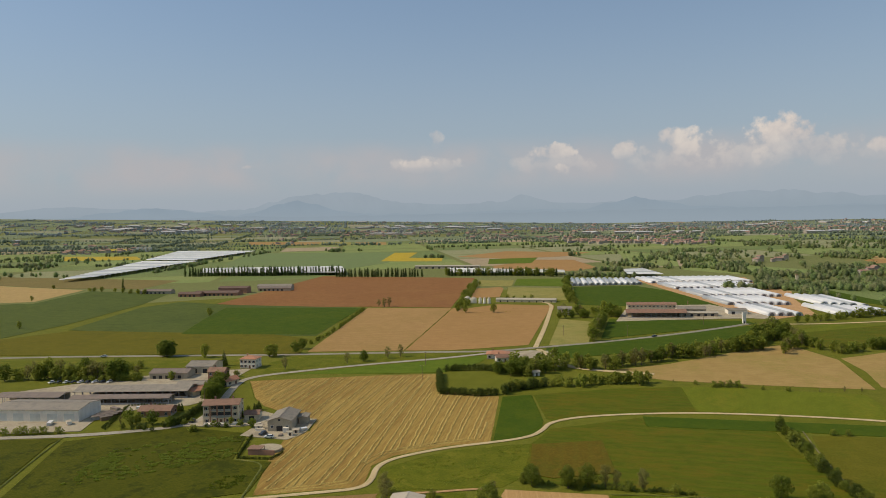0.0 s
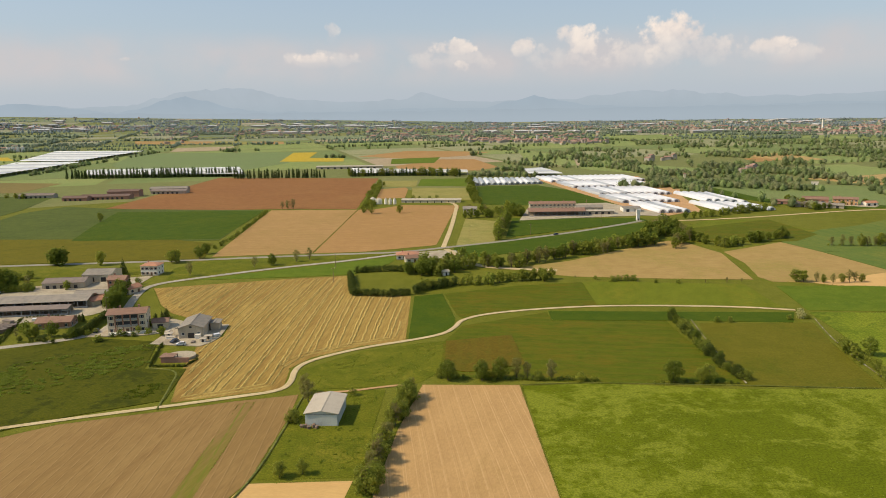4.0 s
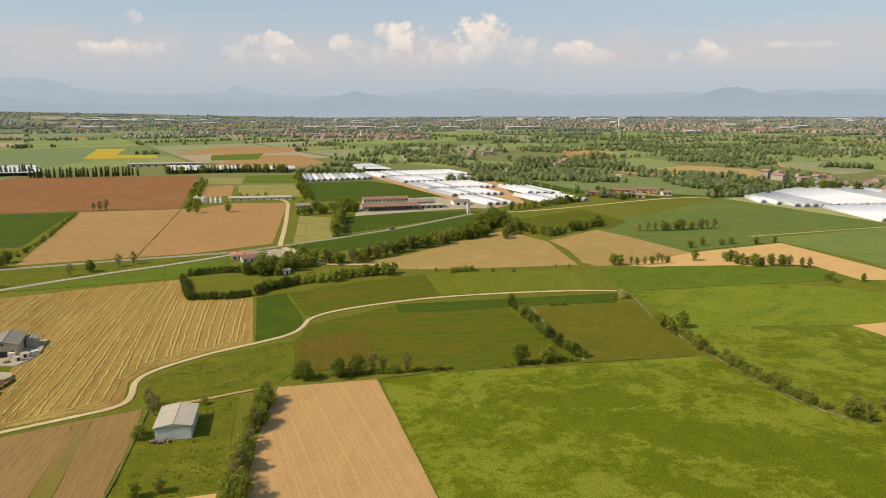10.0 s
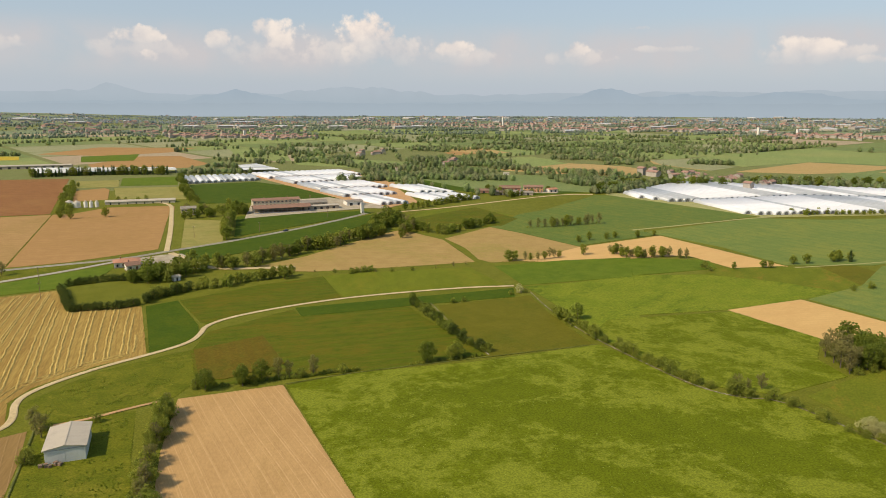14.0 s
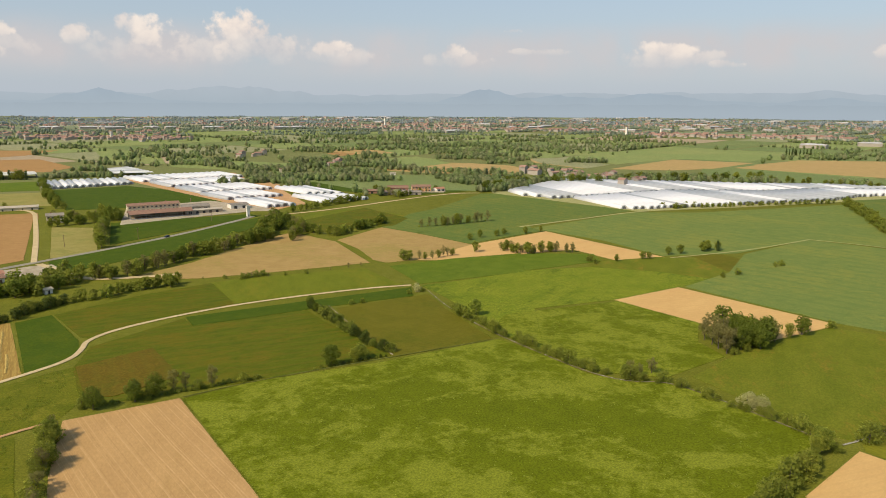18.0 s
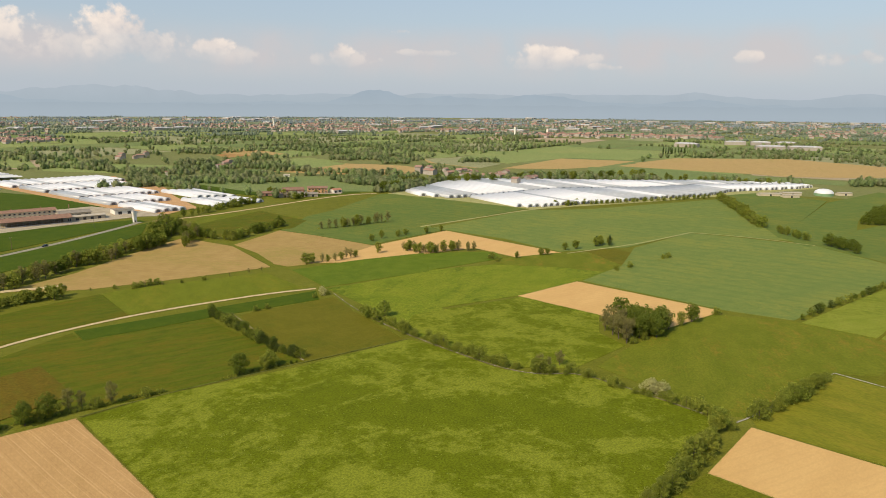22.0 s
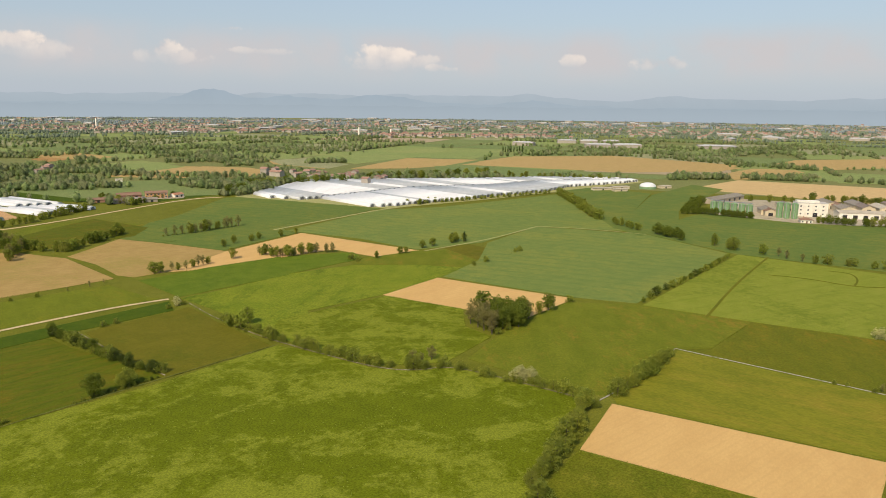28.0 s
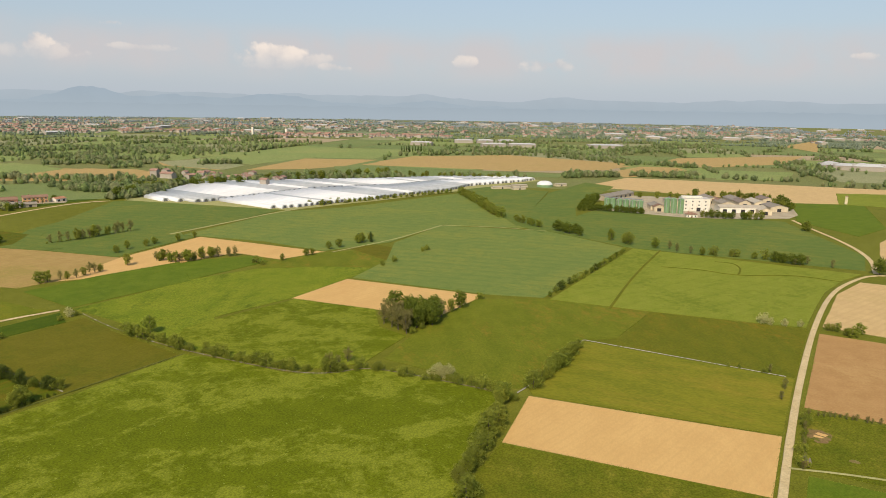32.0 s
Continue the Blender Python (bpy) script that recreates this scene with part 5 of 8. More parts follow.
house("villa", "low villa with tiled roof in a garden", -212, 314, 12, 16, 9, 1, TILE, WALL_BRICK, 4)
for i in range(6):
    shed("trailer", "covered farm trailer parked in the yard", -238 + 5 * (i % 2), 302 + 3.6 * (i // 2), 50, 5.0, 2.2, 1.9, 0.25, TIMBER if i % 2 else CONCRETE, SHEET_BROWN, category="trailer")

# metal barn on its plot
mb = shed("metal_barn", "pale blue metal barn with a low pale roof", -54.5, 217.5, 92, 15.5, 10.6, 4.4, 0.9, METAL_BLUE, SHEET_PALE, (), (), "barn")
for k in (-2.65, 2.65):
    part("sliding_door", boxed(-7.86, k - 2.55, 0.1, -7.77, k + 2.55, 4.0), METAL_BLUE, mb, "pale ribbed sliding door")
part("door_track", boxed(-7.92, -5.3, 4.02, -7.76, 5.3, 4.16), STEEL, mb)
for s in (-1, 1):
    part("gutter", boxed(-8.2, s * 5.75 - 0.1, 4.16, 8.2, s * 5.75 + 0.1, 4.3), STEEL, mb)
for i in range(5):
    crate = thing("farm_crate", -60.5 + 1.25 * i + 0.2 * (i % 2), 208.6 - 0.4 * (i % 3), 0, 14 * i, "weathered wooden crate beside the metal barn", "crate", "crates by the barn")
    part("box", boxed(-0.5, -0.5, 0, 0.5, 0.5, 0.9 + 0.3 * (i % 2)), TIMBER, crate)
    part("rim", boxed(-0.55, -0.55, 0.8, 0.55, 0.55, 0.86), STEEL, crate)

# house at the crossroads
house("house", "low white house with a red tile roof", -60, 474, 8, 15, 10, 1, TILE_RED, WALL_WHITE, 4, hip=True)
house("house", "white cottage under trees", -56, 462, 20, 8, 6, 1, TILE, WALL_WHITE, 2)
shed("pump_house", "small white pump house by the hedge", -30, 424, 30, 4, 3.5, 2.4, 0.7, WALL_WHITE, SHEET_PALE, (("f", 0, 1, 1.9),), category="hut")

# large farm by the greenhouses
house("farmhouse", "long two-storey farmhouse with tiled roof", 57, 716, 3, 46, 12, 2, TILE, WALL, 12, chimneys=3)
open_shed("barn", "long tiled barn with an open arcade", 58, 672, 3, 52, 15, 5.0, 2.2, TILE, 12)
shed("barn", "tiled barn with grey sheet roof", 92, 700, 3, 26, 12, 4.4, 1.6, WALL_GREY, SHEET, [("f", -9 + 6 * i, 3, 3) for i in range(4)])
shed("store", "flat white packing store", 132, 697, 3, 17, 14, 4.2, 0.6, WALL_WHITE, SHEET, [("f", -4 + 8 * i, 3, 3) for i in range(2)])
shed("workshop", "low grey workshop with a pale roof", 96, 680, 3, 34, 9, 3.4, 0.8, WALL_GREY, SHEET_PALE, [("f", -12 + 6 * i, 2.5, 2.5) for i in range(5)])
house("house", "white house with a grey roof among trees", -25, 682, 0, 13, 9, 2, SHEET, WALL, 4)
shed("poultry_house", "very long low poultry house", -72, 778, -2, 66, 11, 2.8, 1.2, WALL, SHEET_PALE, [("f", -28 + 8 * i, 1.2, 1.8) for i in range(8)])
wt = thing("water_tower", 128, 638, 0, 10, "white square water tower beside the road", "water tower")
part("shaft", boxed(-1.3, -1.3, 0, 1.3, 1.3, 7.6), WALL_WHITE, wt)
part("tank", boxed(-1.55, -1.55, 7.6, 1.55, 1.55, 9.6), WALL_WHITE, wt)
part("cap", boxed(-1.7, -1.7, 9.6, 1.7, 1.7, 9.8), CONCRETE, wt)
part("door", boxed(-0.45, -1.36, 0.05, 0.45, -1.29, 2.0), DARK, wt)
for i, (bx, by) in enumerate(((-137, 771), (-129, 764), (-121, 762), (-116, 761), (-111, 761))):
    si = thing("feed_silo", bx, by, 0, 0, "squat white feed silo on a concrete base", "silo", "white feed silos")
    bm = bmesh.new()
    r = 3.6 if i < 2 else 1.8
    tube(bm, 0, 0, 0.4, 5.2, r, r, 14)
    part("body", bm, WALL_WHITE, si)
    bm = bmesh.new()
    tube(bm, 0, 0, 5.2, 7.0, r, 0.4, 14)
    part("roof", bm, SHEET_PALE, si)
    bm = bmesh.new()
    tube(bm, 0, 0, 0, 0.4, r + 0.3, r + 0.3, 14)
    part("base", bm, CONCRETE, si)

# farm on the plain, north-east
house("farmhouse", "ochre farmhouse with tiled roof", 352, 735, -22, 22, 11, 2, TILE, coat("ochre_plaster", (0.62, 0.36, 0.17), (0.5, 0.29, 0.14), 0.9), 6)
shed("barn", "tiled barn beside the ochre farmhouse", 330, 752, -22, 24, 12, 4.2, 2.0, WALL_BRICK, TILE, [("f", -8 + 5 * i, 3, 3) for i in range(4)])
shed("barn", "low grey farm shed with doors", 318, 727, -22, 20, 10, 3.2, 1.2, WALL_GREY, SHEET, [("f", -6 + 6 * i, 2.5, 2.4) for i in range(3)])
shed("hut", "small white hut in a field", 401, 921, -20, 8, 6, 3.2, 0.8, WALL_WHITE, SHEET_PALE, (("f", 0, 1.5, 2),), category="hut")
sub = thing("water_tower", 259, 994, 0, 0, "slim pale tower above the trees", "tower")
part("shaft", boxed(-1.6, -1.6, 0, 1.6, 1.6, 9), WALL, sub)
part("roof", hip_roof(3.2, 3.2, 9.15, 1.0, 0.3), TILE, sub)

for bx, by, bl, bw, bt, rf, wl in ((300, 742, 26, 9, -22, TILE, WALL_BRICK), (338, 765, 18, 9, -22, TILE, WALL), (372, 728, 12, 8, 10, TILE_RED, WALL_WHITE), (302, 724, 16, 8, -22, SHEET_BROWN, WALL_GREY), (328, 712, 22, 7, -20, SHEET, WALL_GREY)):
    shed("outbuilding", "old farm outbuilding beside the ochre farmhouse", bx, by, bt, bl, bw, 3.2, 1.5, wl, rf, [("f", -bl / 4, 2.4, 2.4), ("f", bl / 4, 2.4, 2.4)])

# farm on the plain, west
for fx, fy, fl, fw, st, rf in ((-580, 845, 44, 12, 1, SHEET_BROWN), (-480, 830, 60, 16, 1, TILE_OLD), (-470, 855, 40, 14, 2, TILE_OLD), (-425, 885, 46, 14, 1, SHEET_BROWN), (-440, 915, 50, 12, 1, SHEET), (-510, 815, 30, 12, 1, TILE_OLD)):
    shed("barn", "long farm building with " + ("a tiled roof" if rf == TILE_OLD else "a grey sheet roof"), fx, fy, 5, fl, fw, 3.2 * st + 0.6, 2.0, WALL_BRICK if rf == TILE_OLD else WALL_GREY, rf, [("f", -fl / 2 + 4 + 6 * i, 2.6, 2.6) for i in range(int(fl / 6) - 1)])

# feed mill
for i, y in enumerate((249, 243, 236, 229, 221.5, 214.5)):
    si = thing("grain_silo", 676, y, 0, 0, "tall green ribbed steel grain silo", "silo", "green grain silos")
    bm = bmesh.new()
    tube(bm, 0, 0, 0.4, 10.4, 3.1, 3.1, 16)
    part("body", bm, SILO, si)
    bm = bmesh.new()
    tube(bm, 0, 0, 10.4, 11.5, 3.25, 0.5, 16)
    part("cone_roof", bm, SILO, si)
    bm = bmesh.new()
    tube(bm, 0, 0, 0, 0.4, 3.4, 3.4, 16)
    part("base", bm, CONCRETE, si)
    part("ladder", boxed(-3.3, -0.25, 0.5, -3.12, 0.25, 10.5), STEEL, si)
gal = thing("silo_gantry", 676, 232, 0, 0, "steel conveyor gantry above the silos", "gantry")
part("conveyor", boxed(-0.5, -20, 11.7, 0.5, 20, 12.4), STEEL, gal)
for y in (-19, -6, 6, 19):
    part("leg", boxed(-0.2, y - 0.2, 0, 0.2, y + 0.2, 11.7), STEEL, gal)
for i, (x, y) in enumerate(((682, 189), (682, 182.5), (684, 176))):
    si = thing("grain_silo", x, y, 0, 0, "tall green steel silo beside the mill tower", "silo", "green mill silos")
    bm = bmesh.new()
    tube(bm, 0, 0, 0, 14.6, 2.9, 2.9, 16)
    part("body", bm, SILO, si)
    bm = bmesh.new()
    tube(bm, 0, 0, 14.6, 15.5, 3.0, 0.5, 16)
    part("cone_roof", bm, SILO, si)
    part("ladder", boxed(-3.1, -0.25, 0.5, -2.92, 0.25, 14.7), STEEL, si)
mill = thing("mill_tower", 715, 170, 0, -62, "white slab-sided mill tower with flat roof", "mill")
part("wall", boxed(-14, -7, 0, 14, 7, 13.2), WALL_WHITE, mill)
part("parapet", boxed(-14.2, -7.2, 13.2, 14.2, 7.2, 13.6), CONCRETE, mill)
part("roof_house", boxed(-13, -4, 13.6, 7, 4, 15.2), WALL_WHITE, mill)
for i in range(4):
    for k in range(3):
        window(mill, -10 + 6.6 * i, -7, 2.6 + 3.6 * k, 1.4, 1.2, "f")
opening(mill, "door", 3, -7, 0, 4, 4.2, "f")
house("mill_office", "small white gatehouse with a brown hipped roof", 666, 162, -65, 10, 9, 1, TILE, WALL_WHITE, 3, hip=True, shutters=False)
shed("mill_store", "long white store with a pale roof", 733, 128, -62, 46, 18, 6.0, 1.6, WALL_WHITE, SHEET_PALE, [("f", -18 + 9 * i, 4, 4) for i in range(5)], category="store")
for x, y, l, w, rf in ((800, 172, 34, 16, SHEET), (812, 146, 32, 16, SHEET), (800, 122, 30, 14, SHEET_PALE), (770, 100, 26, 18, SHEET), (770, 150, 28, 14, SHEET), (790, 136, 26, 12, SHEET_BROWN), (748, 200, 26, 14, SHEET), (700, 205, 18, 14, SHEET), (690, 200, 12, 10, TILE), (745, 178, 22, 10, SHEET_PALE), (762, 186, 20, 12, SHEET), (735, 108, 24, 12, SHEET_PALE), (835, 118, 24, 12, SHEET_BROWN), (786, 160, 18, 10, TILE), (700, 232, 30, 10, SHEET_PALE)):
    shed("mill_shed", "grey gabled shed of the feed mill", x, y, 28, l, w, 5.0, 2.4, WALL, rf, [("l", 0, 4, 3.6), ("f", -6, 3, 3), ("f", 4, 3, 3)], category="shed")
shed("mill_shed", "long grey shed behind the silos", 770, 272, -8, 70, 18, 4.4, 2.2, WALL_GREY, SHEET, [("f", -24 + 12 * i, 4, 3.4) for i in range(5)], category="shed")
dm = thing("gas_dome", 828, 385, 0, 0, "white inflated gas dome on a dark tank ring", "dome")
bm = bmesh.new()
tube(bm, 0, 0, 0, 3.0, 10.5, 10.5, 24)
part("tank", bm, SILO, dm)
bm = bmesh.new()
prev = (3.0, 10.5)
for a in (20, 40, 60, 80):
    cur = (3.0 + 5.0 * math.sin(radians(a)), 10.5 * math.cos(radians(a)))
    tube(bm, 0, 0, prev[0], cur[0], prev[1], cur[1], 24)
    prev = cur
part("membrane", bm, POLY, dm)
for x, y, l, w in ((770, 420, 26, 8), (800, 410, 22, 10), (775, 398, 18, 8), (850, 372, 16, 8)):
    shed("plant_building", "low pale plant building", x, y, -35, l, w, 3.0, 0.6, WALL, SHEET_PALE, [("f", 0, 2, 2.2)])
py = thing("transformer_tower", 880, 38, 0, 0, "small pale transformer tower in a field", "tower")
part("shaft", boxed(-1.4, -1.4, 0, 1.4, 1.4, 9), WALL, py)
part("roof", hip_roof(2.8, 2.8, 9.15, 0.8, 0.3), TILE, py)
shed("field_shack", "small rusty red shack under trees", 181, 23.5, 10, 2.4, 1.8, 1.6, 0.3, WALL_BRICK, SHEET_BROWN, (("f", 0, 0.8, 1.4),), category="hut")


# greenhouses
def tunnel_meshes(length, mat):
    """The cover, one end wall and one door of a polytunnel 7.4 m wide that runs along y."""
    seg = [(3.7 * math.cos(a), 3.5 * math.sin(a) ** 0.8) for a in [math.pi * i / 12 for i in range(13)]]
    v = [(x, y, z) for y in (-length / 2, length / 2) for x, z in seg]
    v += [(x * 0.985, y, z * 0.985) for y in (-length / 2, length / 2) for x, z in seg]
    f = [(i, i + 1, i + 14, i + 13) for i in range(12)] + [(26 + i + 13, 26 + i + 14, 26 + i + 1, 26 + i) for i in range(12)]
    f += [(i, 26 + i, 27 + i, i + 1) for i in range(12)] + [(13 + i, 14 + i, 40 + i, 39 + i) for i in range(12)]
    cover = mesh_of("cover", v, f, mat, True)
    ends = []
    for s in (-1, 1):
        y0 = s * (length / 2 - 0.3)
        ev = [(x * 0.95, y0, z * 0.95) for x, z in seg] + [(x * 0.95, y0 + 0.1, z * 0.95) for x, z in seg]
        ef = [tuple(range(13)), tuple(range(25, 12, -1))] + [(i, 13 + i, 14 + i, i + 1) for i in range(12)]
        ends.append(mesh_of("end_wall", ev, ef, mat))
    dv = [(x * 0.55, -length / 2 + d, z * 0.75) for d in (0.18, 0.12) for x, z in seg]
    df = [tuple(range(13)), tuple(range(25, 12, -1))] + [(i, 13 + i, 14 + i, i + 1) for i in range(12)]
    return cover, ends, mesh_of("door_opening", dv, df, TUNNEL_END)


TUNNELS = {}


def tunnel(x0, y0, x1, y1, grey, label, group):
    length = max(round(math.hypot(x1 - x0, y1 - y0) / 6) * 6, 12)
    key = (length, grey)
    if key not in TUNNELS:
        TUNNELS[key] = tunnel_meshes(length, POLY_GREY if grey else POLY)
    cover, ends, door = TUNNELS[key]
    turn = math.degrees(math.atan2(-(x0 - x1), (y0 - y1)))
    ob = thing("polytunnel", (x0 + x1) / 2, (y0 + y1) / 2, 0.3, turn, label, "greenhouse", group)
    part("cover", cover, None, ob)
    for e in ends:
        part("end_wall", e, None, ob)
    part("door_opening", door, None, ob)


def lerp_line(pts, v, axis):
    """Where the line of points stands at v."""
    for a, b in zip(pts, pts[1:]):
        lo, hi = sorted((a[axis], b[axis]))
        if lo <= v <= hi:
            k = (v - a[axis]) / (b[axis] - a[axis])
            return a[1 - axis] + k * (b[1 - axis] - a[1 - axis])
    return None


rng = random.Random(7)
for i in range(13):
    x = -36 + 7.7 * i
    tunnel(x - 4, 1028, x + 3, 944 + i * 1.3, i in (1, 2, 4, 7, 8, 11, 12), "single polytunnel at the field edge" + (" of clear film" if i in (1, 2, 4, 7, 8, 11, 12) else " of white film"), "row of polytunnels")
LEFT1 = [(62, 1050), (64, 1009), (73, 982), (103, 888), (122, 810), (143, 718), (163, 664)]
for (ya, yb), greys in (((1046, 978), (2, 5)), ((968, 902), (0, 6)), ((893, 824), (0, 1, 4)), ((815, 756), (0, 3)), ((747, 682), (2,))):
    xa, xb = lerp_line(LEFT1, ya, 1), lerp_line(LEFT1, yb, 1)
    right = 208 if ya > 900 else 196 + (ya - 800) * 0.1
    n = int((right - xb) / 7.7)
    for i in range(n):
        tunnel(xb + 7.7 * i - 14, ya + 2 * i * 0.3, xb + 7.7 * i + 4, yb + i * 0.5, i in greys, "white polytunnel joined to its neighbours" if i not in greys else "clear polytunnel joined to its neighbours", "northern greenhouse block")
for i in range(5):
    tunnel(210 + 7.7 * i, 838 - 3 * i, 226 + 7.7 * i, 762 - 4 * i, i == 3, "white polytunnel beside the clay yard", "eastern greenhouse block")
for i in range(7):
    tunnel(206 + 7.7 * i, 752 - 3 * i, 220 + 7.7 * i, 690 - 1 * i if i < 3 else 696 - 0 * i, i in (2,), "white polytunnel beside the clay yard", "eastern greenhouse block")
BACK2 = [(424, 684), (487, 716), (560, 756), (612, 714), (679, 662), (735, 610), (836, 545), (906, 452)]
MID2 = [(424, 650), (447, 606), (475, 600), (600, 596), (700, 540), (780, 524), (906, 446)]
FRONT2 = [(424, 668), (447, 600), (470, 510), (490, 503), (578, 484), (624, 478), (710, 458), (774, 464), (865, 434), (906, 430)]
i = 0
x = 430.0
while x < 900:
    yb, ym, yf = lerp_line(BACK2, x, 0), lerp_line(MID2, x, 0), lerp_line(FRONT2, x, 0)
    block = int((x - 430) / 62)
    if yb - ym > 14:
        grey = (block * 5 + 1) % 3 != 0 and i % 7 not in (0, 1)
        tunnel(x + 14, yb - 2, x + 6, ym + 3, grey, ("clear" if grey else "white") + " polytunnel in a wide block", "southern greenhouse block")
    if ym - yf > 14 and x > 466:
        white = x < 606 and i % 9 != 4 or 640 < x < 655 or x > 770
        tunnel(x + 5, ym - 1, x - 3, yf + 2, not white, ("white" if white else "clear") + " polytunnel in a wide block", "southern greenhouse block")
    x += 7.7
    i += 1

# orchards under pale hail nets, far to the west
def net_block(label, a, b, c, d, rows_n):
    ob = thing("hail_net", 0, 0, 0, 0, label, "hail net")
    OUTLINES.append([a, b, c, d])
    for i in range(rows_n):
        u0, u1 = i / rows_n, (i + 0.94) / rows_n
        p = []
        for u, e in ((u0, 0), (u1, 0), (u1, 1), (u0, 1)):
            q = [(a, b), (d, c)][e]
            p.append(Vector(q[0]).lerp(Vector(q[1]), u))
        um0, um1 = p[0].lerp(p[1], 0.5), p[3].lerp(p[2], 0.5)
        bm = bmesh.new()
        rows3 = [[bm.verts.new((*spot(q.x, q.y, z)[0],)) for q, z in ((s, 5.2), (m, 6.4), (e2, 5.2))] for s, m, e2 in ((p[0], um0, p[1]), (p[3], um1, p[2]))]
        low3 = [[bm.verts.new((*spot(q.x, q.y, z)[0],)) for q, z in ((s, 5.1), (m, 6.3), (e2, 5.1))] for s, m, e2 in ((p[0], um0, p[1]), (p[3], um1, p[2]))]
        for k in range(2):
            bm.faces.new((rows3[0][k], rows3[0][k + 1], rows3[1][k + 1], rows3[1][k]))
            bm.faces.new((low3[0][k], low3[1][k], low3[1][k + 1], low3[0][k + 1]))
        part("net_strip", bm, (NET, POLY_GREY, NET, NET_OLD, NET)[(i * 7 + rows_n) % 5], ob)
        bm = bmesh.new()
        for q in p:
            s = spot(q.x, q.y)[0]
            tube(bm, s.x, s.y, s.z, s.z + 5.2, 0.12, 0.12, 4)
        part("post_row", bm, CONCRETE, ob)
    return ob


net_block("pale hail net over orchard rows", (-1067, 1502), (-1236, 1899), (-965, 1868), (-919, 1471), 22)
net_block("pale hail net over orchard rows", (-864, 988), (-1037, 1448), (-886, 1442), (-840, 1054), 22)
net_block("pale hail net beyond the poplar row", (-735, 1213), (-680, 1112), (-410, 1115), (-467, 1248), 20)
net_block("pale hail net beyond the poplar row", (-250, 1190), (-232, 1105), (-45, 1100), (-48, 1133), 18)
net_block("pale nets behind the greenhouse row", (44, 1147), (46, 1065), (98, 1060), (73, 1172), 8)
shed("long_store", "very long pale roofed store", -265, 1255, 0, 120, 14, 4.5, 1.2, WALL_GREY, SHEET_PALE, [("f", -50 + 12 * i, 4, 3) for i in range(9)])

# trees
def leaf_mesh(name, seed, lobes, count, size, mat, inner=0.25):
    """A crown of many small leaf sprays around a few uneven lobes."""
    r = np.random.RandomState(seed)
    lobes = np.array(lobes)
    w = lobes[:, 3] * lobes[:, 3]
    pick = r.choice(len(lobes), count, p=w / w.sum())
    d = r.normal(size=(count, 3))
    d /= np.linalg.norm(d, axis=1)[:, None]
    reach = np.where(r.rand(count) < inner, r.uniform(0.45, 0.9, count), r.uniform(0.85, 1.12, count))
    c = lobes[pick, :3] + d * lobes[pick, 3:4] * np.stack([np.ones(count), np.ones(count), lobes[pick, 4]], 1) * reach[:, None]
    nrm = d + r.normal(size=(count, 3)) * 0.55 + np.array([-0.2, -0.1, 0.55])
    nrm /= np.linalg.norm(nrm, axis=1)[:, None]
    t = np.cross(nrm, r.normal(size=(count, 3)))
    t /= np.linalg.norm(t, axis=1)[:, None]
    b = np.cross(nrm, t)
    s = size * r.uniform(0.6, 1.35, count)[:, None]
    corners = []
    for k in range(4):
        a = k * math.pi / 2
        rad = r.uniform(0.55, 1.1, count)[:, None]
        corners.append(c + (t * math.cos(a) + b * math.sin(a)) * s * rad + nrm * s * r.uniform(-0.3, 0.3, count)[:, None])
    v = np.stack(corners, 1).reshape(-1, 3)
    f = np.arange(count * 4).reshape(-1, 4)
    return mesh_of(name, v.tolist(), f.tolist(), mat)


def trunk_mesh(name, seed, h, r0, limbs, spread, start=0.35):
    r = random.Random(seed)
    bm = bmesh.new()

    def limb(p, q, a, b):
        n = 6
        axis = (q - p).normalized()
        u = axis.cross(Vector((0.3, 0.9, 0.2))).normalized()
        w = axis.cross(u)
        ra = [bm.verts.new(p + (u * math.cos(k * 2 * math.pi / n) + w * math.sin(k * 2 * math.pi / n)) * a) for k in range(n)]
        rb = [bm.verts.new(q + (u * math.cos(k * 2 * math.pi / n) + w * math.sin(k * 2 * math.pi / n)) * b) for k in range(n)]
        for k in range(n):
            bm.faces.new((ra[k], ra[(k + 1) % n], rb[(k + 1) % n], rb[k]))
        bm.faces.new(rb)
    lean = Vector((r.uniform(-0.04, 0.04) * h, r.uniform(-0.04, 0.04) * h, h * 0.55))
    limb(Vector((0, 0, -0.3)), lean, r0 * 1.25, r0 * 0.6)
    limb(lean, lean + Vector((r.uniform(-0.05, 0.05) * h, r.uniform(-0.05, 0.05) * h, h * 0.35)), r0 * 0.6, r0 * 0.15)
    for k in range(limbs):
        a = k * 2.4 + r.uniform(0, 1)
        p = lean * (start + (0.95 - start) * k / limbs)
        limb(p, p + Vector((math.cos(a) * spread, math.sin(a) * spread, h * r.uniform(0.16, 0.3))), r0 * 0.4, r0 * 0.1)
    return finish(name, bm, BARK)


def lobes_round(seed, h, w, low, n=9):
    r = random.Random(seed)
    out = [(0, 0, h * (low + 1) / 2, w * 0.3, 1.15)]
    for k in range(n):
        a = k * 2.4 + r.uniform(-0.4, 0.4)
        z = low + (0.98 - low) * (k + 0.5) / n
        ring = math.sin(math.pi * min(max((z - low) / (1 - low), 0.12), 0.85)) * 0.36
        out.append((math.cos(a) * w * ring, math.sin(a) * w * ring, h * z * 0.93, w * r.uniform(0.17, 0.26), r.uniform(0.8, 1.1)))
    return out


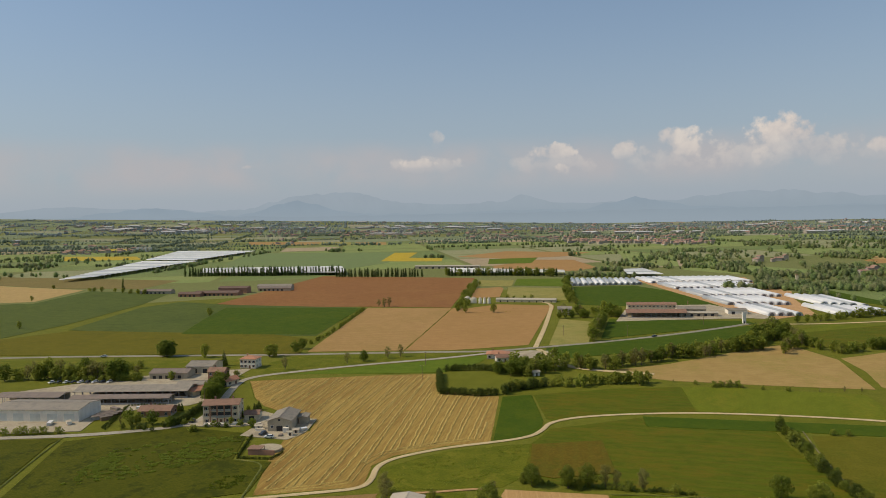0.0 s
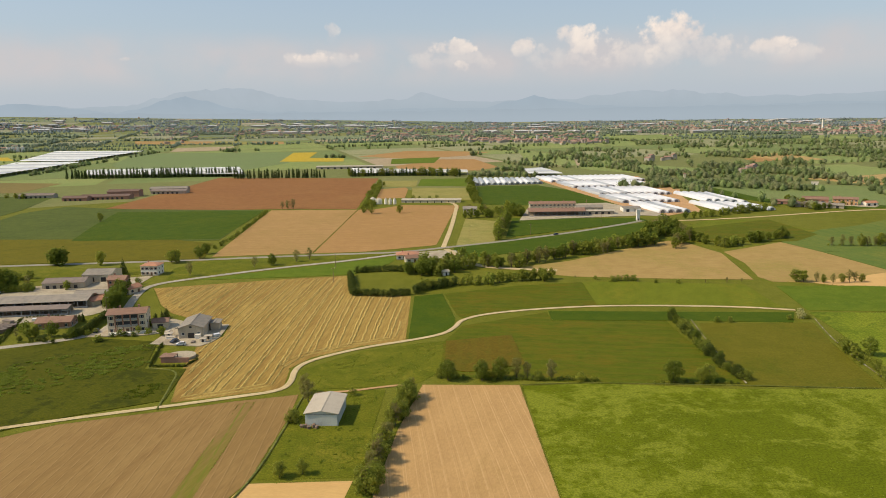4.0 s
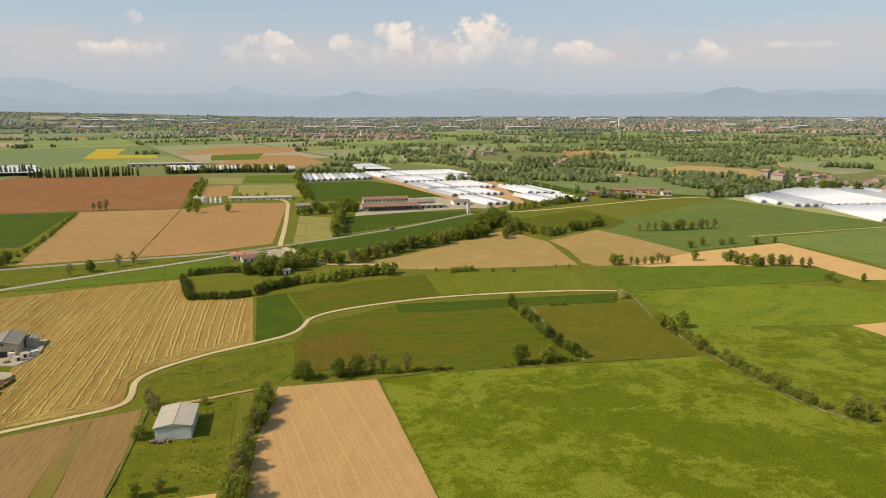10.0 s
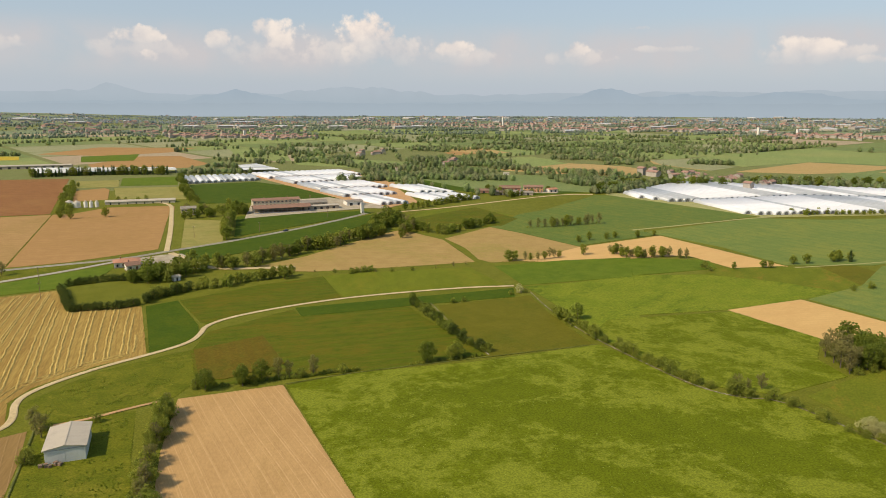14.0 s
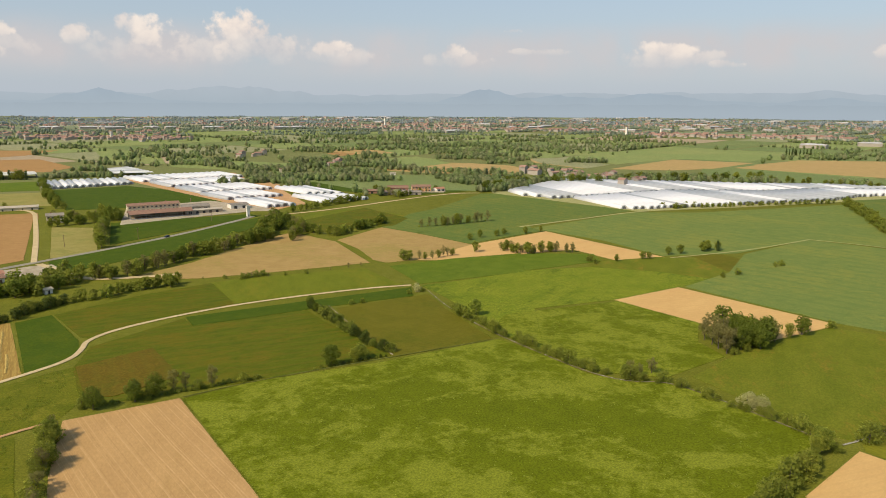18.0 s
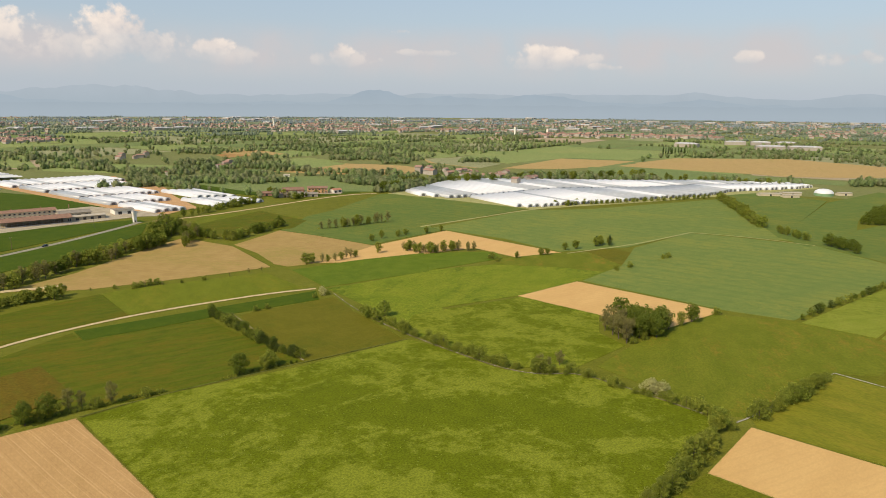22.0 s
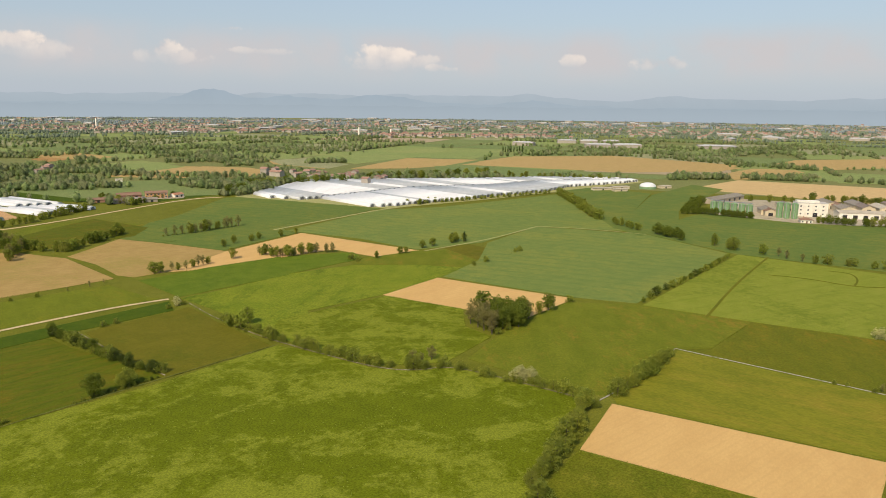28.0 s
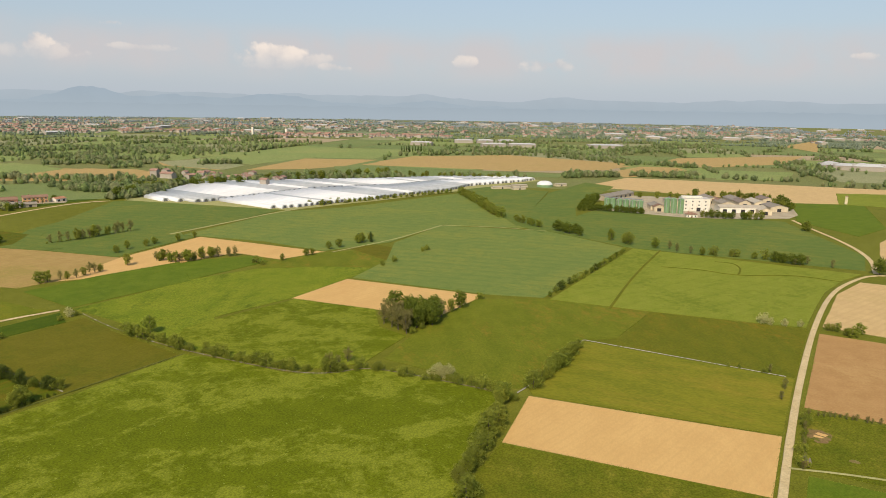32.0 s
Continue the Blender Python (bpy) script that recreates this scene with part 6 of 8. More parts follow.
def lobes_column(seed, h, w, low, n=8):
    r = random.Random(seed)
    return [(r.uniform(-0.1, 0.1) * w, r.uniform(-0.1, 0.1) * w, h * (low + (0.96 - low) * (k + 0.3) / n), w * (0.5 - 0.3 * k / n) * r.uniform(0.85, 1.1), 1.5) for k in range(n)]


# kind: variants of (height, trunk mesh, crown mesh), label
KINDS = {}


def kind(name, label, category, group, h, seeds, trunk, lobes, count, size, mat, inner=0.25):
    """Close variants with many small sprays, far ones with fewer and wider."""
    near, away = [], []
    for s in seeds:
        me = trunk_mesh("trunk" if category == "tree" else "stem", s, *trunk)
        crown = "crown" if category == "tree" else "foliage"
        near.append((h, me, leaf_mesh(crown, s, lobes(s), int(count * 2.6), size * 0.58, mat, inner)))
        away.append((h, me, leaf_mesh(crown, s, lobes(s), int(count * 0.8), size * 0.98, mat, inner)))
    KINDS[name] = (label, category, group, near, away)


kind("tree_a", "dense dark green leafy tree", "tree", "broadleaf trees", 10.0, (1, 2, 3), (10, 0.26, 6, 2.4), lambda s: lobes_round(s, 10, 8.4, 0.22, 10), 900, 0.52, LEAF_A)
kind("tree_b", "light spring-green leafy tree", "tree", "spring-green trees", 8.0, (11, 12, 13, 14), (8, 0.19, 6, 1.7), lambda s: lobes_round(s, 8, 6.0, 0.2, 9), 700, 0.42, LEAF_B, 0.35)
kind("tree_c", "mid-green leafy field tree", "tree", "field trees", 8.0, (15, 16, 17), (8, 0.2, 6, 1.7), lambda s: lobes_round(s, 8, 6.6, 0.16, 10), 760, 0.44, LEAF_C, 0.3)
kind("sapling", "slender budding tree with thin foliage", "tree", "budding trees", 9.0, (21, 22, 23), (9, 0.15, 9, 1.5, 0.25), lambda s: lobes_round(s, 9, 5.0, 0.25, 9), 480, 0.32, LEAF_THIN, 0.5)
kind("poplar", "tall narrow dark poplar", "tree", "poplars", 16.0, (31, 32), (16, 0.28, 6, 0.7, 0.2), lambda s: lobes_column(s, 16, 4.4, 0.1), 620, 0.6, LEAF_POPLAR)
kind("cypress", "single tall narrow cypress", "tree", "", 18.0, (36,), (18, 0.3, 4, 0.6, 0.1), lambda s: lobes_column(s, 18, 4.0, 0.06), 700, 0.55, LEAF_HEDGE)
kind("conifer", "dark cone-shaped garden conifer", "tree", "conifers", 10.0, (41,), (10, 0.2, 6, 0.9, 0.1), lambda s: [(0, 0, 1.2 + k * 1.05, 2.3 * (1 - k / 9.5), 0.6) for k in range(9)], 650, 0.42, LEAF_HEDGE)
kind("bush", "dense green hedgerow bush", "bush", "hedgerow bushes", 3.6, (51, 52), (3.4, 0.09, 6, 1.0, 0.05), lambda s: lobes_round(s, 3.6, 4.2, 0.02, 7), 400, 0.30, LEAF_C)
kind("light_bush", "light green hedgerow bush", "bush", "hedgerow bushes", 3.6, (53, 54), (3.4, 0.09, 6, 1.0, 0.05), lambda s: lobes_round(s, 3.6, 3.8, 0.02, 7), 380, 0.29, LEAF_B, 0.4)
kind("shrub", "low light green shrub", "bush", "low shrubs", 2.2, (61, 62), (2.0, 0.05, 5, 0.7, 0.05), lambda s: lobes_round(s, 2.2, 2.8, 0.0, 6), 220, 0.24, LEAF_B)
kind("hedge_bush", "dark clipped hedge bush", "bush", "garden hedge", 3.6, (71, 72), (3.4, 0.08, 5, 0.8, 0.05), lambda s: lobes_round(s, 3.6, 3.6, 0.0, 8), 400, 0.28, LEAF_HEDGE)
kind("blossom", "bush in pale creamy blossom", "bush", "blossoming bushes", 4.4, (81, 82), (4.2, 0.1, 6, 1.2, 0.05), lambda s: lobes_round(s, 4.4, 4.6, 0.03, 8), 480, 0.28, BLOSSOM)
NAMES = {"tree_a": "broadleaf_tree", "tree_b": "young_tree", "tree_c": "field_tree", "sapling": "budding_tree", "poplar": "poplar_tree", "cypress": "cypress_tree", "conifer": "conifer",
         "bush": "bush", "light_bush": "light_bush", "shrub": "shrub", "hedge_bush": "hedge_bush", "blossom": "blossoming_bush"}
grove = random.Random(5)


def plant(name, x, y, h):
    if name == "bush" and grove.random() < 0.45:
        name = "light_bush"
    if name == "tree_b" and grove.random() < 0.45:
        name = "tree_c"
    label, category, group, near, away = KINDS[name]
    builds = near if math.hypot(x - CX, y - CY) < 310 else away
    h0, trunk, crown = builds[grove.randrange(len(builds))]
    s = h / h0
    p, k = spot(x, y)
    ob = tagged(new(NAMES[name]), label, category, group)
    wide = grove.uniform(0.88, 1.15)
    ob.matrix_world = Matrix.LocRotScale(p, Euler((0, 0, grove.uniform(0, 6.28))), (s * wide * k, s * wide * k, s * k))
    for me in (trunk, crown):
        c = new(me.name.split(".")[0], me)
        c.parent = ob
    return ob


def row(kinds, pts, spacing, heights, jitter):
    step = spacing * grove.uniform(0.3, 0.7)
    for (x0, y0), (x1, y1) in zip(pts, pts[1:]):
        d = math.hypot(x1 - x0, y1 - y0)
        while step < d:
            k = step / d
            plant(grove.choice(kinds), x0 + (x1 - x0) * k + grove.gauss(0, jitter * 0.6), y0 + (y1 - y0) * k + grove.gauss(0, jitter * 0.6), grove.uniform(*heights))
            step += spacing * grove.uniform(0.7, 1.35)
        step -= d


def singles(name, pts, heights):
    for x, y in pts:
        plant(name, x, y, grove.uniform(*heights))


row(["light_bush", "tree_b", "sapling", "bush"], [(-28, 239), (-30, 214), (-32, 197), (-32, 174), (-32, 168)], 2.8, (3.4, 8.6), 1.2)
row(["hedge_bush", "bush", "tree_a"], [(86, 334), (88, 295), (90, 268), (95, 252)], 2.8, (3.2, 5.8), 0.9)
row(["bush", "shrub", "tree_c", "light_bush"], [(146, 294), (147, 255), (150, 225), (154, 201), (161, 185), (172, 177)], 3.0, (1.6, 6.2), 1.5)
row(["bush", "shrub"], [(173, 175), (173, 157), (178, 138), (179, 125), (175, 115)], 3.2, (1.5, 5.0), 1.4)
row(["tree_b", "bush"], [(189, 114), (198, 114), (212, 114), (222, 114), (242, 116)], 3.5, (4, 7.5), 1)
row(["tree_c", "light_bush", "tree_b"], [(175, 117), (162, 113), (143, 109), (126, 104), (111, 99)], 3.6, (5, 8.5), 1.8)
row(["sapling", "sapling", "tree_b"], [(250, 410), (253, 395), (264, 389), (280, 388), (291, 376)], 2.1, (5, 8), 3.5)
row(["sapling", "tree_b"], [(171, 412), (182, 405), (197, 405), (211, 409)], 5.5, (4.5, 8), 2)
row(["sapling", "sapling", "tree_b"], [(239, 517), (268, 516), (309, 518)], 6, (7, 11), 2)
row(["shrub"], [(239, 517), (309, 518)], 3, (0.9, 1.6), 0.6)
row(["tree_b"], [(243, 450), (267, 452), (293, 457), (324, 452)], 12, (5, 7), 2)
row(["tree_a", "tree_b", "sapling"], [(-24, 454), (-5, 448), (16, 446), (45, 473), (73, 493), (100, 509), (125, 555), (145, 601)], 6, (8, 12), 4)
row(["tree_a", "bush", "tree_b"], [(-23, 441), (6, 446), (37, 472), (71, 494), (111, 531), (135, 587)], 6, (6, 10), 4)
row(["bush", "tree_b"], [(-43, 385), (-28, 397), (-2, 402), (22, 412), (36, 416)], 4, (4, 7), 2)
row(["bush"], [(68, 408), (83, 410)], 4, (3, 4.5), 1)
row(["hedge_bush"], [(-88, 429), (-66, 435), (-33, 426)], 2.5, (3.5, 4.5), 0.5)
row(["hedge_bush"], [(-89, 421), (-78, 374), (-57, 372), (-45, 377)], 2.3, (3.5, 4.6), 0.5)
row(["hedge_bush", "tree_b"], [(-45, 377), (-30, 392), (-21, 399)], 3, (4, 6), 1.5)
row(["tree_a", "tree_b", "bush"], [(-56, 422), (-44, 429), (-33, 421), (-25, 444), (-46, 446)], 4, (6, 10), 4)
row(["bush", "sapling"], [(42, 416), (78, 408), (112, 405), (149, 406)], 13, (1.8, 3.6), 2)
row(["tree_b"], [(13, 407), (35, 410)], 11, (6, 9), 2)
row(["tree_a", "tree_b", "bush"], [(139, 556), (155, 533), (166, 513), (191, 528), (223, 551)], 5, (6, 9), 3)
row(["hedge_bush", "bush", "tree_a"], [(307, 159), (338, 161), (351, 160), (384, 160), (460, 163)], 8.5, (3, 5), 0.6)
row(["tree_b", "bush", "sapling"], [(488, 153), (486, 134), (482, 119), (485, 104), (489, 89), (490, 71), (486, 50), (488, 26)], 8, (5, 8), 2.5)
row(["tree_b", "bush"], [(691, 434), (621, 370), (547, 307)], 5, (7, 10), 3)
row(["tree_b"], [(540, 293), (524, 258)], 6, (6, 8), 2)
row(["tree_a"], [(518, 242), (503, 212)], 5, (8, 10), 3)
row(["blossom"], [(325, 56), (326, 50), (328, 43), (329, 36)], 5, (3, 5.5), 1)
row(["sapling", "shrub", "sapling"], [(219, 26), (222, 20), (223.5, 12), (224.5, -8)], 1.8, (1.6, 3.4), 0.7)
row(["shrub", "sapling"], [(176, 23.6), (188, 24.6), (205, 25.6), (218, 26)], 2.4, (1.4, 3.6), 0.5)
row(["tree_a"], [(643, 265), (653, 253), (654, 227), (657, 205)], 3.2, (6, 8), 1.5)
row(["tree_a", "tree_b"], [(669, 155), (672, 141), (680, 125), (688, 99), (688, 93)], 5, (6, 9.5), 2.5)
row(["tree_b", "tree_a"], [(858, 167), (857, 151), (856, 121), (853, 109)], 6, (7, 10), 2)
row(["tree_b"], [(790, 249), (792, 229), (851, 171), (866, 136), (786, 85)], 12, (6, 9), 4)
row(["bush", "tree_b"], [(538, 491), (569, 481), (608, 471), (694, 448)], 7, (4, 5.5), 1)
row(["bush"], [(512, 510), (514, 493), (543, 499)], 5, (4, 6), 4)
row(["tree_a", "tree_b"], [(647, 722), (712, 680), (779, 652), (833, 630)], 8, (9, 13), 8)
row(["tree_a", "tree_b"], [(419, 702), (479, 742), (542, 741), (599, 713)], 8, (9, 13), 8)
row(["tree_b"], [(818, 620), (851, 542), (884, 465)], 9, (6, 10), 6)
row(["bush"], [(-212, 503), (-217, 582), (-236, 705)], 9, (2.5, 5), 1)
row(["sapling"], [(-232, 723), (-212, 729)], 8, (9, 12), 3)
row(["tree_b", "bush", "tree_a"], [(-361, 367), (-341, 373), (-320, 377), (-305, 382), (-289, 387)], 6, (7, 11), 3)
row(["bush"], [(-304, 407), (-289, 413)], 5, (4, 6), 2)
row(["poplar"], [(-704, 1100), (-606, 1107), (-504, 1115), (-419, 1123)], 5.0, (14, 19), 1)
row(["poplar"], [(-415, 1081), (-341, 1079), (-270, 1087)], 4.8, (12, 17), 1.5)
row(["poplar", "poplar", "poplar", "tree_c"], [(-234, 1096), (-179, 1104), (-115, 1102), (-53, 1081)], 5.2, (10, 15), 1.5)
row(["tree_a", "tree_b", "bush"], [(172, 647), (200, 662), (229, 678), (264, 700)], 6, (6, 9), 3)
row(["tree_a", "tree_b"], [(106, 508), (124, 553), (136, 564), (148, 591), (140, 609)], 5, (8, 12), 5)
row(["tree_a", "tree_b"], [(-30, 654), (-16, 667), (-4, 663), (9, 666), (26, 676)], 6, (7, 11), 5)
row(["sapling", "tree_b"], [(2, 540), (6, 589), (11, 636)], 4, (9, 12), 2)
row(["tree_a", "tree_b", "sapling"], [(-33, 689), (-22, 690), (-6, 683), (10, 697), (29, 660)], 5, (7, 12), 5)
row(["bush", "tree_b"], [(-133, 692), (-152, 840), (-165, 989)], 7, (4, 7), 2)
row(["tree_b", "tree_a"], [(-38, 1024), (-30, 856), (-22, 763)], 7, (6, 10), 4)
row(["bush", "tree_b"], [(-133, 734), (-148, 863), (-157, 962)], 8, (4, 7), 2)
row(["bush"], [(-266, 271), (-258, 273), (-251, 275), (-237, 279)], 5, (3, 4.5), 0.5)
row(["tree_b", "bush"], [(-721, 876), (-658, 856), (-586, 830)], 18, (5, 8), 4)
row(["hedge_bush"], [(-138, 260), (-146, 288)], 1.0, (1.0, 1.4), 0.15)
row(["hedge_bush"], [(-137, 260.5), (-123.5, 261.5), (-122, 270)], 1.0, (1.0, 1.3), 0.15)
row(["hedge_bush"], [(-221, 286), (-238, 326), (-230, 330), (-218, 331)], 1.6, (0.9, 1.3), 0.3)
row(["tree_b", "tree_a", "sapling"], [(-350, 373), (-326, 379), (-300, 387), (-275, 384)], 5, (8, 13), 4)
row(["tree_a", "sapling", "tree_b"], [(312, 781), (303, 697), (335, 719), (376, 738)], 9, (5, 9), 4)
row(["tree_b", "sapling"], [(127, 507), (151, 540), (149, 581)], 6, (6, 10), 3)
row(["shrub", "bush"], [(-20, 253), (40, 252)], 2.2, (1.0, 2.0), 0.5)
row(["shrub", "hedge_bush"], [(60, 251), (92, 251)], 2.6, (0.9, 1.8), 0.5)
singles("tree_a", [(-16, 251), (-3, 251), (4, 253)], (7, 9))
singles("sapling", [(14, 254), (23, 252), (10, 254)], (7, 9))
singles("bush", [(34, 252), (-19, 254), (1, 251), (18, 252)], (3, 4.5))
singles("tree_a", [(68, 252)], (8.5, 9))
singles("tree_b", [(81, 253), (78, 252)], (5.5, 7))
singles("tree_c", [(153, 283)], (7.5, 8.5))
singles("blossom", [(179, 149), (180, 147), (181, 145)], (4.6, 6))
singles("sapling", [(167, 187), (164, 189), (173, 187)], (5, 7))
singles("blossom", [(147, 335)], (4, 5))
singles("bush", [(150, 334), (141, 333), (106, 328), (112, 328)], (2, 3))
singles("tree_a", [(226, 189), (236, 190), (243, 198), (231, 196), (243, 191)], (9.5, 12))
singles("sapling", [(222, 205), (220, 199), (218, 194), (230, 210), (226, 199), (230, 206)], (10, 12.5))
singles("sapling", [(222, 191), (216, 188), (219, 190), (225, 192)], (9.5, 12))
singles("tree_a", [(242, 213), (242, 203), (233, 189)], (9.5, 12))
singles("sapling", [(243, 188), (246, 188)], (8.5, 10))
singles("tree_a", [(266, 189)], (9, 10))
singles("tree_b", [(257, 189)], (6, 7))
singles("bush", [(287, 189), (218, 186), (226, 186), (236, 187)], (3, 4))
singles("tree_b", [(230, 410), (296, 342), (317, 340), (321, 338), (342, 341), (352, 340), (372, 338), (384, 336), (378, 339)], (5, 8))
singles("poplar", [(382, 334), (373, 339)], (8, 10))
singles("bush", [(322, 279), (336, 280), (375, 283), (381, 283), (281, 350), (279, 342)], (3, 5))
singles("tree_b", [(29, 412), (35, 413)], (7, 8))
singles("tree_a", [(486, 67), (486, 62), (485, 56), (485, 51)], (7, 8.5))
singles("tree_b", [(498, 186), (492, 174), (490, 170)], (7, 10))
singles("tree_b", [(331, 26), (331, 24), (331, 22)], (3.5, 5))
singles("bush", [(326, 16), (328, 18), (335, 13)], (3.5, 5))
singles("tree_a", [(483, 5)], (10, 11))
singles("sapling", [(256, 42), (229, 35), (240, 35)], (3, 5))
singles("bush", [(253, 57), (254, 53), (254, 44)], (1.5, 2.2))
singles("tree_a", [(665, 271), (694, 276), (680, 266), (718, 275), (836, 194), (836, 101), (808, 93), (772, 86)], (9, 12))
singles("tree_b", [(643, 59), (645, 61)], (7, 9))
singles("tree_a", [(705, 277), (685, 273), (726, 281)], (9, 12))
singles("tree_a", [(-299, 450), (-301, 450), (-297, 452)], (12, 14))
singles("tree_b", [(-269, 451), (-382, 646), (-219, 459), (-222, 458)], (9, 11))
singles("tree_a", [(-208, 472), (-210, 489)], (8, 9))
singles("tree_a", [(-149, 451)], (7, 8))
singles("sapling", [(-128, 469), (-135, 462), (-157, 441), (-192, 420)], (8, 10))
singles("tree_b", [(-124, 689), (-96, 691)], (9, 11))
singles("bush", [(-95, 799), (-88, 797), (-76, 798), (-68, 800)], (4, 6))
singles("tree_a", [(-203, 348), (-208, 359), (-208, 366), (-218, 390), (-216, 379)], (7, 9))
singles("conifer", [(-239, 426)], (11, 12))
singles("hedge_bush", [(-175, 298), (-169, 299), (-165, 299), (-168, 320), (-169, 328)], (2, 3))
singles("conifer", [(-158, 316), (-163, 327), (-164, 325)], (4.5, 6))
singles("tree_b", [(-168, 313), (-164, 313)], (4, 5))
singles("bush", [(-65, 215), (-65, 212), (-63, 233), (-49, 235)], (3, 4.5))
singles("sapling", [(-64, 229), (-67, 236)], (7, 9))
singles("tree_b", [(-52, 179), (-58, 177)], (4.5, 6))
singles("tree_b", [(-30, 169), (-30, 171)], (6, 8))
row(["poplar"], [(1294, 940), (1335, 912)], 6, (13, 16), 1.5)
singles("cypress", [(-658, 877)], (18, 19))
singles("tree_b", [(-702, 759), (-527, 556), (-793, 898)], (6, 9))
singles("tree_a", [(-200, 340), (-203, 352), (-206, 360), (-210, 374), (-199, 346)], (8, 10))
row(["hedge_bush"], [(-192.3, 295.3), (-191.1, 305.2), (-195.7, 328.3)], 1.7, (3.0, 4.4), 0.35)
row(["hedge_bush"], [(-223.9, 287.9), (-229.5, 303.4), (-237.8, 324.5)], 1.9, (1.2, 1.9), 0.3)
singles("tree_c", [(-214.0, 295.5), (-212.1, 298.3), (-219.6, 301.4)], (5, 6.5))
singles("tree_a", [(-204.2, 298.0), (-192.5, 295.3)], (5.5, 7))
singles("hedge_bush", [(-214.1, 289.5), (-207.7, 288.2), (-202.0, 289.5), (-197.4, 288.2), (-195.1, 294.3), (-205.3, 290.1)], (2.4, 3.6))
singles("sapling", [(-220.8, 296.8)], (4.5, 5.5))
singles("conifer", [(-206.9, 322.4), (-205.7, 322.5)], (3.5, 4.5))
singles("light_bush", [(-178.4, 290.4), (-177.7, 292.1)], (3.2, 4))
singles("tree_a", [(-204.9, 348.6), (-205.2, 358.1), (-206.6, 365.4), (-206.8, 355.6)], (7, 9))
singles("tree_c", [(-216.0, 389.0), (-214.4, 397.8)], (4, 5.5))
singles("sapling", [(-300.9, 380.3), (-298.6, 383.2), (-303.5, 378.7), (-293.6, 380.6)], (10, 13))
singles("tree_a", [(-288.0, 378.1), (-286.1, 379.6)], (12, 14))
singles("bush", [(-275.5, 381.6), (-272.8, 383.2), (-313.4, 376.8), (-280.1, 378.6)], (4, 5.5))
singles("tree_c", [(-312.6, 379.6), (-251.2, 384.3), (-319.6, 375.0)], (5, 7))
row(["bush", "tree_c"], [(-316.3, 371.1), (-289.6, 375.3), (-266.4, 379.3)], 3.2, (2.6, 5.0), 0.8)
singles("conifer", [(-158, 318), (-163, 326), (-164, 330), (-205, 322), (-203.5, 322), (-161, 321)], (4.5, 6.5))
singles("bush", [(-172, 300), (-186, 303), (-166, 300), (-160, 303), (-156, 308), (-188, 300)], (2, 3.2))
singles("tree_b", [(-165, 303), (-152, 300)], (4, 5))
singles("tree_a", [(-330, 392), (-318, 396)], (6, 9))
singles("tree_a", [(240, 188), (248, 192), (233, 185), (231, 191), (237, 202)], (9, 11))

# where woods, villages, works and towers stand: from, to, spread, how many
WOODS = [((229, 1060), (268, 830), 12, 60), ((268, 830), (318, 705), 10, 60), ((-40, 1090), (60, 1075), 8, 60), 
         ((400, 745), (500, 790), 14, 60), ((600, 765), (680, 700), 12, 50), ((680, 700), (800, 600), 12, 60), ((100, 1288), (434, 1642), 70, 70),
         ((850, 560), (930, 480), 12, 40), ((1250, 900), (1900, 600), 40, 120), ((900, 1100), (1300, 1500), 90, 150),
         ((300, 1200), (560, 1150), 22, 80), ((-1150, 1100), (-900, 1040), 25, 80), ((-1300, 1500), (-1000, 1900), 60, 150), ((1000, 160), (1150, -60), 14, 40)]
VILLAGES = [((600, 860), (640, 780), 14, 10), ((640, 752), (660, 735), 6, 4), ((300, 1375), (380, 1420), 12, 5), ((350, 1112), (408, 1103), 7, 4), ((617, 791), (630, 704), 30, 12),
            ((-70, 2330), (290, 2110), 45, 180), ((1720, 1760), (2080, 1320), 70, 216), ((1500, 2380), (1850, 2050), 80, 122), ((1063, 2760), (1500, 2400), 90, 115), ((-1560, 1880), (-1450, 2010), 60, 34),
            ((-420, 2700), (250, 2560), 90, 86), ((-1500, 3150), (-700, 3300), 150, 165), ((-2700, 3300), (-1700, 3500), 160, 144), ((-700, 3500), (700, 3700), 220, 172), ((700, 3300), (2000, 2950), 170, 216),
            ((2000, 2950), (3100, 1900), 200, 230), ((2400, 1600), (3300, 700), 220, 158), ((3000, 900), (3700, 100), 200, 115), ((1000, 4300), (3600, 3200), 300, 158), ((3600, 2600), (4600, 500), 300, 158)]
INDUSTRY = [((1505, 115), (1450, 0), 25, 6), ((-168, 3093), (530, 2954), 60, 12), ((-2650, 3350), (-2000, 3250), 90, 26), ((-1250, 3950), (-700, 4100), 90, 14), ((1700, 2400), (2800, 1900), 150, 12), ((2600, 900), (3000, 200), 150, 12), ((-2500, 3800), (2500, 4300), 250, 46), ((2800, 3700), (5000, 300), 250, 46)]
# large halls: from, to along one front
WORKS = [((1759, 1079), (1880, 931)), ((1624, 917), (1720, 797)), ((1803, 685), (1854, 599)), ((-1043, 3126), (-810, 3107)), ((734, 2792), (887, 2843)), ((1568, 1105), (1586, 1031))]
TOWERS = [(1618, 1752, 30), (1789, 1769, 22), (120, 2200, 22), (1258, 2875, 42)]

# the far plain: parcels, hedgerows, woods, villages
far_rng = random.Random(11)


def bearing(x, y):
    return math.degrees(math.atan2(x - CX, y - CY))


def in_sight(x, y, near, far_d):
    d = math.hypot(x - CX, y - CY)
    return near < d < far_d and -52 < bearing(x, y) < 97


